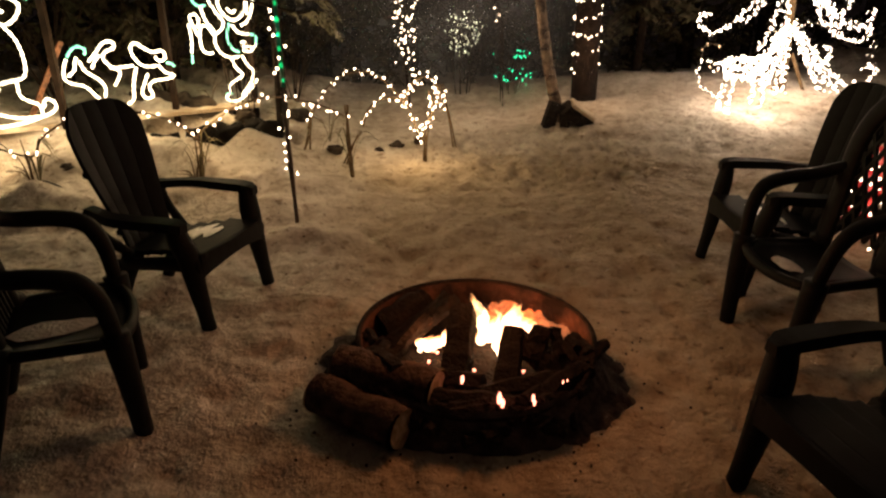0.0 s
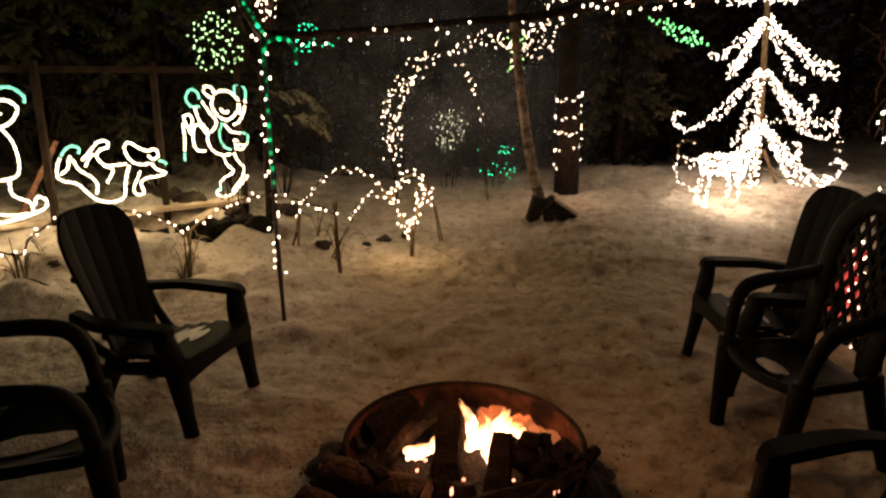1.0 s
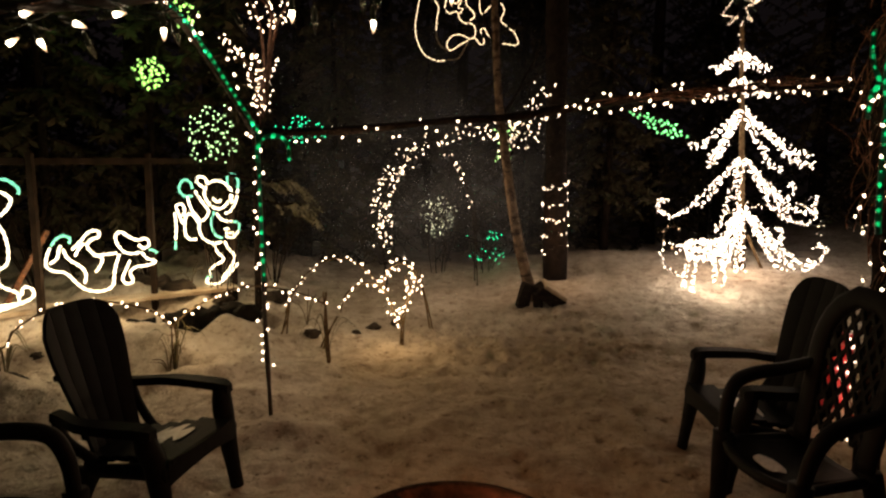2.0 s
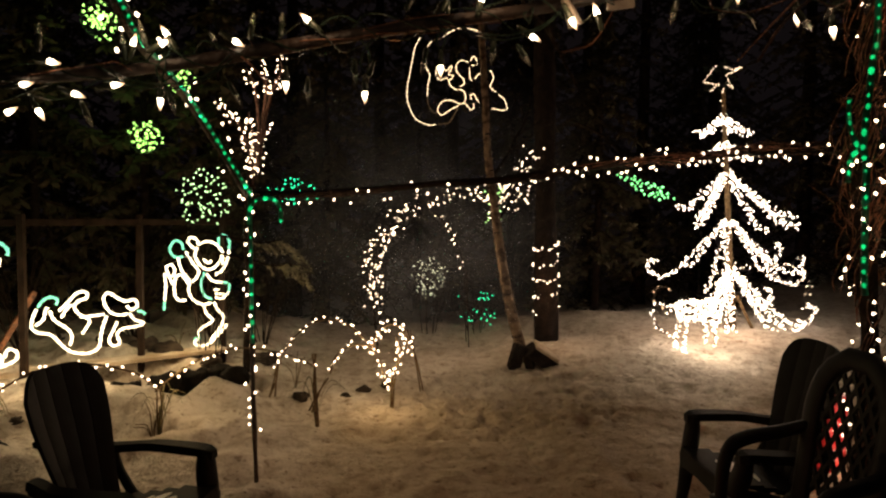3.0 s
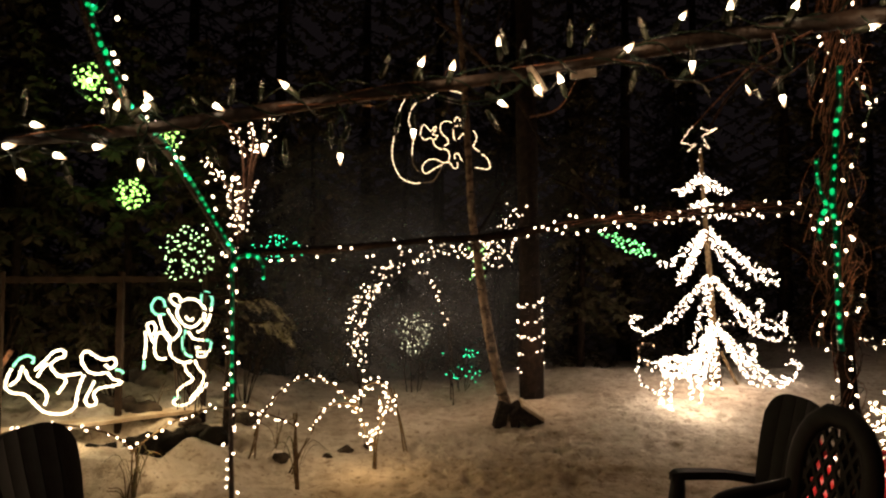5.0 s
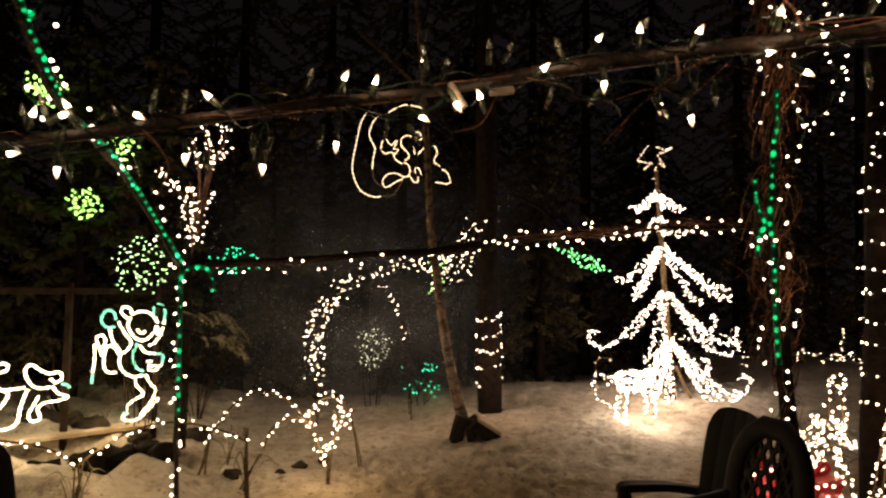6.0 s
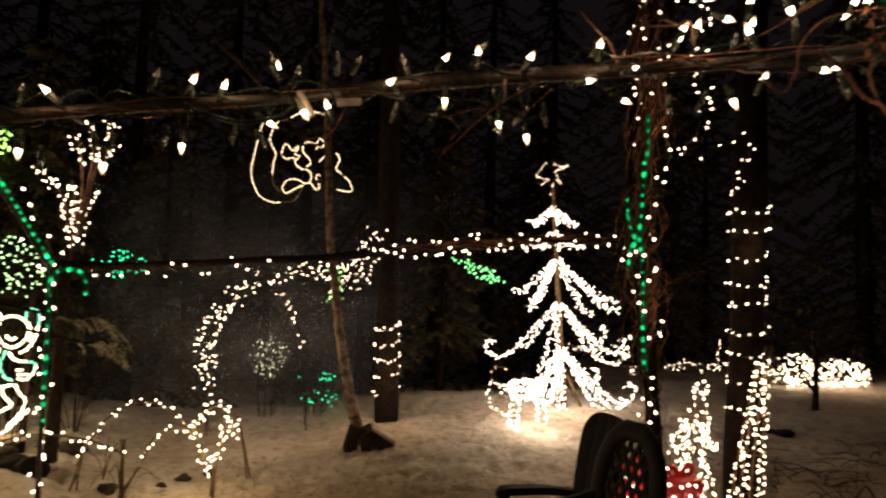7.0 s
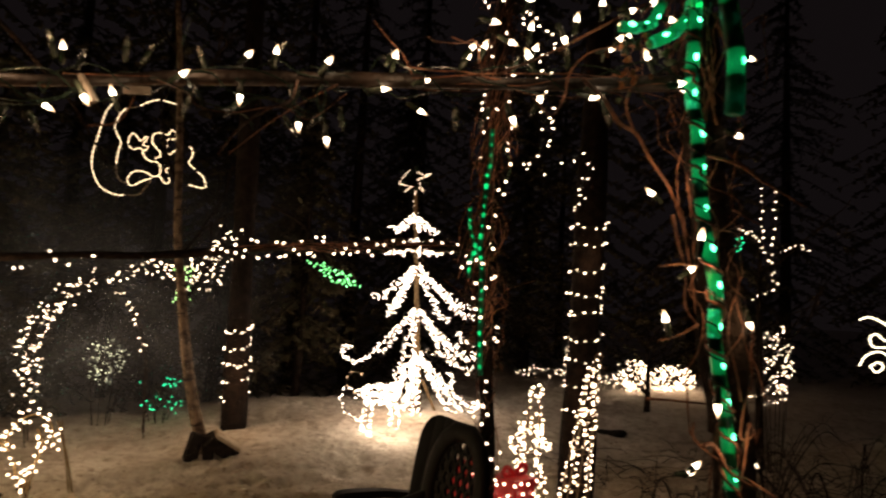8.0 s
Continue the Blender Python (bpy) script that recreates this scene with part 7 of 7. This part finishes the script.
# ---- gift box ----
def gift_box(at, turn, k, label):
    top = thing("gift_box", at, turn, label, "gift box", "gift boxes on the snow")
    top.scale = (k, k, k)
    bm = bmesh.new()
    box(bm, (0, 0, 0.24), (0.21, 0.21, 0.5), bevel=0.012)
    part("box", bm, RED, top)
    bm = bmesh.new()
    box(bm, (0, 0, 0.51), (0.232, 0.232, 0.06), bevel=0.012)
    part("lid", bm, RED, top)
    for s in (-1, 1):
        bm = bmesh.new()
        tube(bm, curve_points([(0, 0, 0.545), (0.075 * s, 0, 0.61), (0.12 * s, 0, 0.585), (0.09 * s, 0, 0.55), (0, 0, 0.545)], 5), 0.017, 6)
        part("bow_loop", bm, RED, top, smooth=True)
    places = []
    for k in range(70):
        a = k * 0.55 + U(-0.12, 0.12)
        places.append(Vector((0.12 * max(-1, min(1, 1.35 * math.cos(a))), 0.12 * max(-1, min(1, 1.35 * math.sin(a))), 0.03 + 0.52 * k / 70 + U(-0.02, 0.02))))
    many_bulbs("light_string", bulb_mesh("bulb", 0.0105, LIT, 1.2), places, top)


gift_box((3.05, 3.95, 0.0), 14, 1.0, "red foil gift box with bow and lights")
gift_box((2.86, 4.3, 0.0), 24, 0.98, "red foil gift box behind the lattice chair")

# ---- far lit shrubs and the right side ----
DENSE = bulb_mesh("bulb", 0.0165, LIT_FAR, 1.1)
net_lights("lit_shrub", (9.7, 10.0, 0.5), (0.5, 0.4, 0.42), 170, DENSE, "round shrub dense with warm lights", 41)
net_lights("lit_shrub", (10.75, 10.0, 0.46), (0.75, 0.4, 0.34), 190, DENSE, "low spreading shrub dense with warm lights", 42)


def bare_tree(at, h, label, seed, lights=0, me=None, r=0.05):
    top = thing("bare_tree", label=label, category="tree", group="bare trees")
    rng = random.Random(seed)
    a = Vector(at)
    line = [a + Vector((0.05 * math.sin(3 * s + seed), 0.05 * math.cos(2 * s), h * s - 0.05)) for s in (k / 9 for k in range(10))]
    bm = bmesh.new()
    tube(bm, line, lambda s: r * (1 - 0.8 * s) + 0.005, 8)
    part("trunk", bm, BARK, top, smooth=True)
    ends = []
    for k in range(7):
        ang = rng.uniform(0, 6.28)
        branchy(top, line[3 + k % 6], (math.cos(ang), math.sin(ang), 0.7), h * 0.33, r * 0.35, 1, rng, BARK, ends)
    if lights:
        places = []
        for k in range(lights):
            ln = rng.choice(ends)
            q = rng.choice(ln)
            places.append(q + Vector((rng.uniform(-1, 1), rng.uniform(-1, 1), rng.uniform(-1, 1))) * 0.04)
        many_bulbs("light_string", me or B_FAR, places, top)
    return top


bare_tree((8.0, 7.75, 0.05), 1.5, "small bare tree before the lit shrubs", 51)
bare_tree((7.15, 5.1, 0.0), 3.0, "bare tree hung with warm light strings", 52, 0)
scroll([(7.01, 5.0, 3.35), (7.01, 5.0, 2.95), (7.02, 5.0, 2.65), (7.1, 5.0, 2.45), (7.12, 5.0, 2.32), (7.27, 5.0, 2.16), (7.05, 5.0, 2.06), (6.84, 5.0, 1.95)], "light string trailing down a bare tree", B_FAR, 0.085)
scroll([(7.24, 5.0, 3.25), (7.23, 5.0, 2.95), (7.24, 5.0, 2.72), (7.15, 5.0, 2.6), (7.2, 5.0, 2.4), (7.25, 5.0, 2.3)], "light string trailing down a bare tree", B_FAR, 0.11)
scroll([(7.3, 5.0, 2.56), (7.47, 5.0, 2.61), (7.65, 5.0, 2.66), (7.86, 5.0, 2.6)], "light string trailing off a bare tree", B_FAR, 0.06)
scroll([(6.64, 5.0, 2.76), (6.75, 5.0, 2.72), (6.85, 5.0, 2.73), (7.0, 5.0, 2.65)], "light string on a low branch", B_FAR, 0.05)
net_lights("lit_shrub", (7.26, 5.0, 1.3), (0.27, 0.15, 0.46), 75, B_FAR, "column of warm lights on a bare shrub", 53)
net_lights("lit_shrub", (6.63, 5.05, 2.58), (0.16, 0.1, 0.1), 10, B_GREEN, "few green lights on a branch", 54, (7.15, 5.1, 2.5))
scroll([(6.81, 5.0, 0.88), (6.95, 5.0, 0.9), (7.2, 5.0, 0.93), (7.45, 5.0, 0.97), (7.4, 5.0, 0.85), (7.05, 5.0, 0.81)], "light string looped at the shrub foot", B_FAR, 0.07)
MORE = lambda *f: ("a", drawn(1540, 690, *f))
rope_figure("rope_light_figure", (7.4, 4.0, 1.1), -25, 1 / 150, [
    MORE(1518, 585, 1535, 580, 1560, 590, 1575, 605, 1560, 615, 1545, 605, 1535, 612, 1540, 625, 1560, 625), MORE(1518, 655, 1528, 640, 1550, 632, 1575, 645), MORE(1535, 655, 1548, 648, 1556, 655, 1545, 664, 1535, 655),
], "white rope light scrollwork seen through branches", {"a": ROPE}, 0.01)


def spruce_bough(at, turn, length, label, seed, snow=True):
    """A drooping spruce bough: a stem with side sprays of many fine needles."""
    rng = random.Random(seed)
    top = thing("spruce_bough", at, turn, label, "branch", "low spruce boughs")
    main = curve_points([(-0.5, 0, 0.1), (0, 0, 0), (length * 0.5, 0, 0.02), (length, 0, -length * 0.35)], 8)
    bm = bmesh.new()
    tube(bm, main, lambda s: 0.012 * (1 - 0.8 * s) + 0.002, 6)
    part("stem", bm, BARK, top)
    verts, faces, sv = [], [], []
    for k in range(15):
        i = rng.randrange(6, len(main))
        side = rng.choice((-1, 1))
        ln = rng.uniform(0.12, 0.3) * (1.2 - i / len(main) * 0.6)
        a = main[i]
        d = Vector((0.7, side * rng.uniform(0.5, 0.9), rng.uniform(-0.7, -0.1))).normalized()
        for q in range(40):
            t = rng.uniform(0, 1)
            p = a + d * ln * t + Vector((0, 0, -0.05 * t * t))
            n = (d * 0.5 + Vector((rng.uniform(-1, 1), rng.uniform(-1, 1), rng.uniform(-0.8, 0.5)))).normalized() * 0.035
            w = n.orthogonal().normalized() * 0.0042
            b = len(verts)
            verts.extend([p - w, p + w, p + n])
            faces.append((b, b + 1, b + 2))
        sv.append((a + d * ln * 0.5, ln))
    me = bpy.data.meshes.new("needles")
    me.from_pydata([v[:] for v in verts], [], faces)
    # the snow flag only picks the needles painted bright as if lit
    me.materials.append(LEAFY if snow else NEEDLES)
    ob = new("needles", me)
    ob.parent = top
    ob["kind"] = "stuff"


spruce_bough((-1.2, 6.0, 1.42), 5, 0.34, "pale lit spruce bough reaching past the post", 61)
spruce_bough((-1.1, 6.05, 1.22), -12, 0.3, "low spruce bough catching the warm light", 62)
spruce_bough((-2.3, 7.6, 1.25), -60, 0.5, "spruce bough behind the rope light figures", 63, False)
spruce_bough((-3.0, 7.3, 1.1), -70, 0.5, "spruce bough behind the timber frame", 64, False)


def low_shrub(at, h, n, label, seed, r=0.006, mat=None):
    """A bare shrub: many arching stems from one foot, each with side twigs."""
    rng = random.Random(seed)
    top = thing("bare_shrub", (at[0], at[1], gz(at[0], at[1])), 0, label, "shrub", "bare shrubs")
    for k in range(n):
        a, out = rng.uniform(0, 6.28), rng.uniform(0.3, 0.9) * h
        hh = h * rng.uniform(0.6, 1.1)
        line = curve_points([(0, 0, -0.05), (math.cos(a) * out * 0.3, math.sin(a) * out * 0.3, hh * 0.6), (math.cos(a) * out * 0.7, math.sin(a) * out * 0.7, hh), (math.cos(a) * out, math.sin(a) * out, hh * rng.uniform(0.6, 0.95))], 5)
        bm = bmesh.new()
        tube(bm, line, lambda s: r * (1 - 0.75 * s) + 0.001, 5)
        for q in range(5):
            i = rng.randrange(5, len(line))
            d = Vector((rng.uniform(-1, 1), rng.uniform(-1, 1), rng.uniform(-0.3, 1))).normalized() * rng.uniform(0.08, 0.25)
            tube(bm, [line[i], line[i] + d * 0.5 + Vector((0, 0, 0.02)), line[i] + d], lambda s: 0.0026 * (1 - 0.6 * s), 4)
        part("stem", bm, mat or (POLE if k % 3 else BARK), top)


def brush_tangle(label, seed, n):
    """Fallen twigs and bent dry stems lying thick over thin snow."""
    rng = random.Random(seed)
    bm = bmesh.new()
    for k in range(n):
        x, y = rng.uniform(3.4, 8.5), rng.uniform(1.4, 6.2)
        if y > 2.8 and x < 4.8:
            continue
        a, ln = rng.uniform(0, 6.28), rng.uniform(0.2, 0.75)
        lift = rng.uniform(0.01, 0.12)
        p, d = Vector((x, y, gz(x, y) - 0.02)), Vector((math.cos(a), math.sin(a), 0))
        tube(bm, curve_points([p, p + d * ln * 0.35 + Vector((0, 0, lift)), p + d * ln * 0.7 + Vector((rng.uniform(-0.1, 0.1), 0, lift * 0.9)), p + d * ln + Vector((0, rng.uniform(-0.1, 0.1), lift * 0.3))], 3), lambda s: 0.0045 * (1 - 0.6 * s), 5)
    return tagged(part("brush_tangle", bm, BARK), label, "brush", kind="stuff")


brush_tangle("brown twigs and dry stems matted on the snow", 81, 520)
stone((6.5, 6.8, 0.1), 0.2, "dark low stump rising from the snow", "shrub bed stones", DARKROCK, 0.55)
low_shrub((2.75, 2.0, 0), 0.95, 14, "tangled bare shrub beside the arbour post", 71)
low_shrub((3.6, 1.9, 0), 1.0, 14, "dark bare shrub with tangled stems in snow", 72)
low_shrub((4.6, 2.6, 0), 0.9, 12, "dark bare shrub with tangled stems in snow", 73)
low_shrub((5.3, 3.6, 0), 0.9, 12, "dark bare shrub with tangled stems in snow", 74)
for x, y, r in ((4.0, 2.3, 0.3), (4.9, 3.1, 0.35), (5.8, 3.4, 0.3)):
    stone((x, y, 0.02), r, "snow-covered stone among bare shrubs", "shrub bed stones", CLEAN_SNOW, 0.45)
low_shrub((-2.9, 7.6, 0), 1.1, 16, "brown bare shrub behind the timber frame", 75, mat=BARK)
low_shrub((-3.8, 7.0, 0), 1.2, 16, "brown bare shrub behind the timber frame", 76, mat=BARK)
low_shrub((-2.2, 8.0, 0), 1.2, 14, "brown bare shrub behind the timber frame", 77, mat=BARK)
low_shrub((-1.5, 7.6, 0), 0.9, 12, "brown bare shrub at the foot of the trees", 78, mat=BARK)
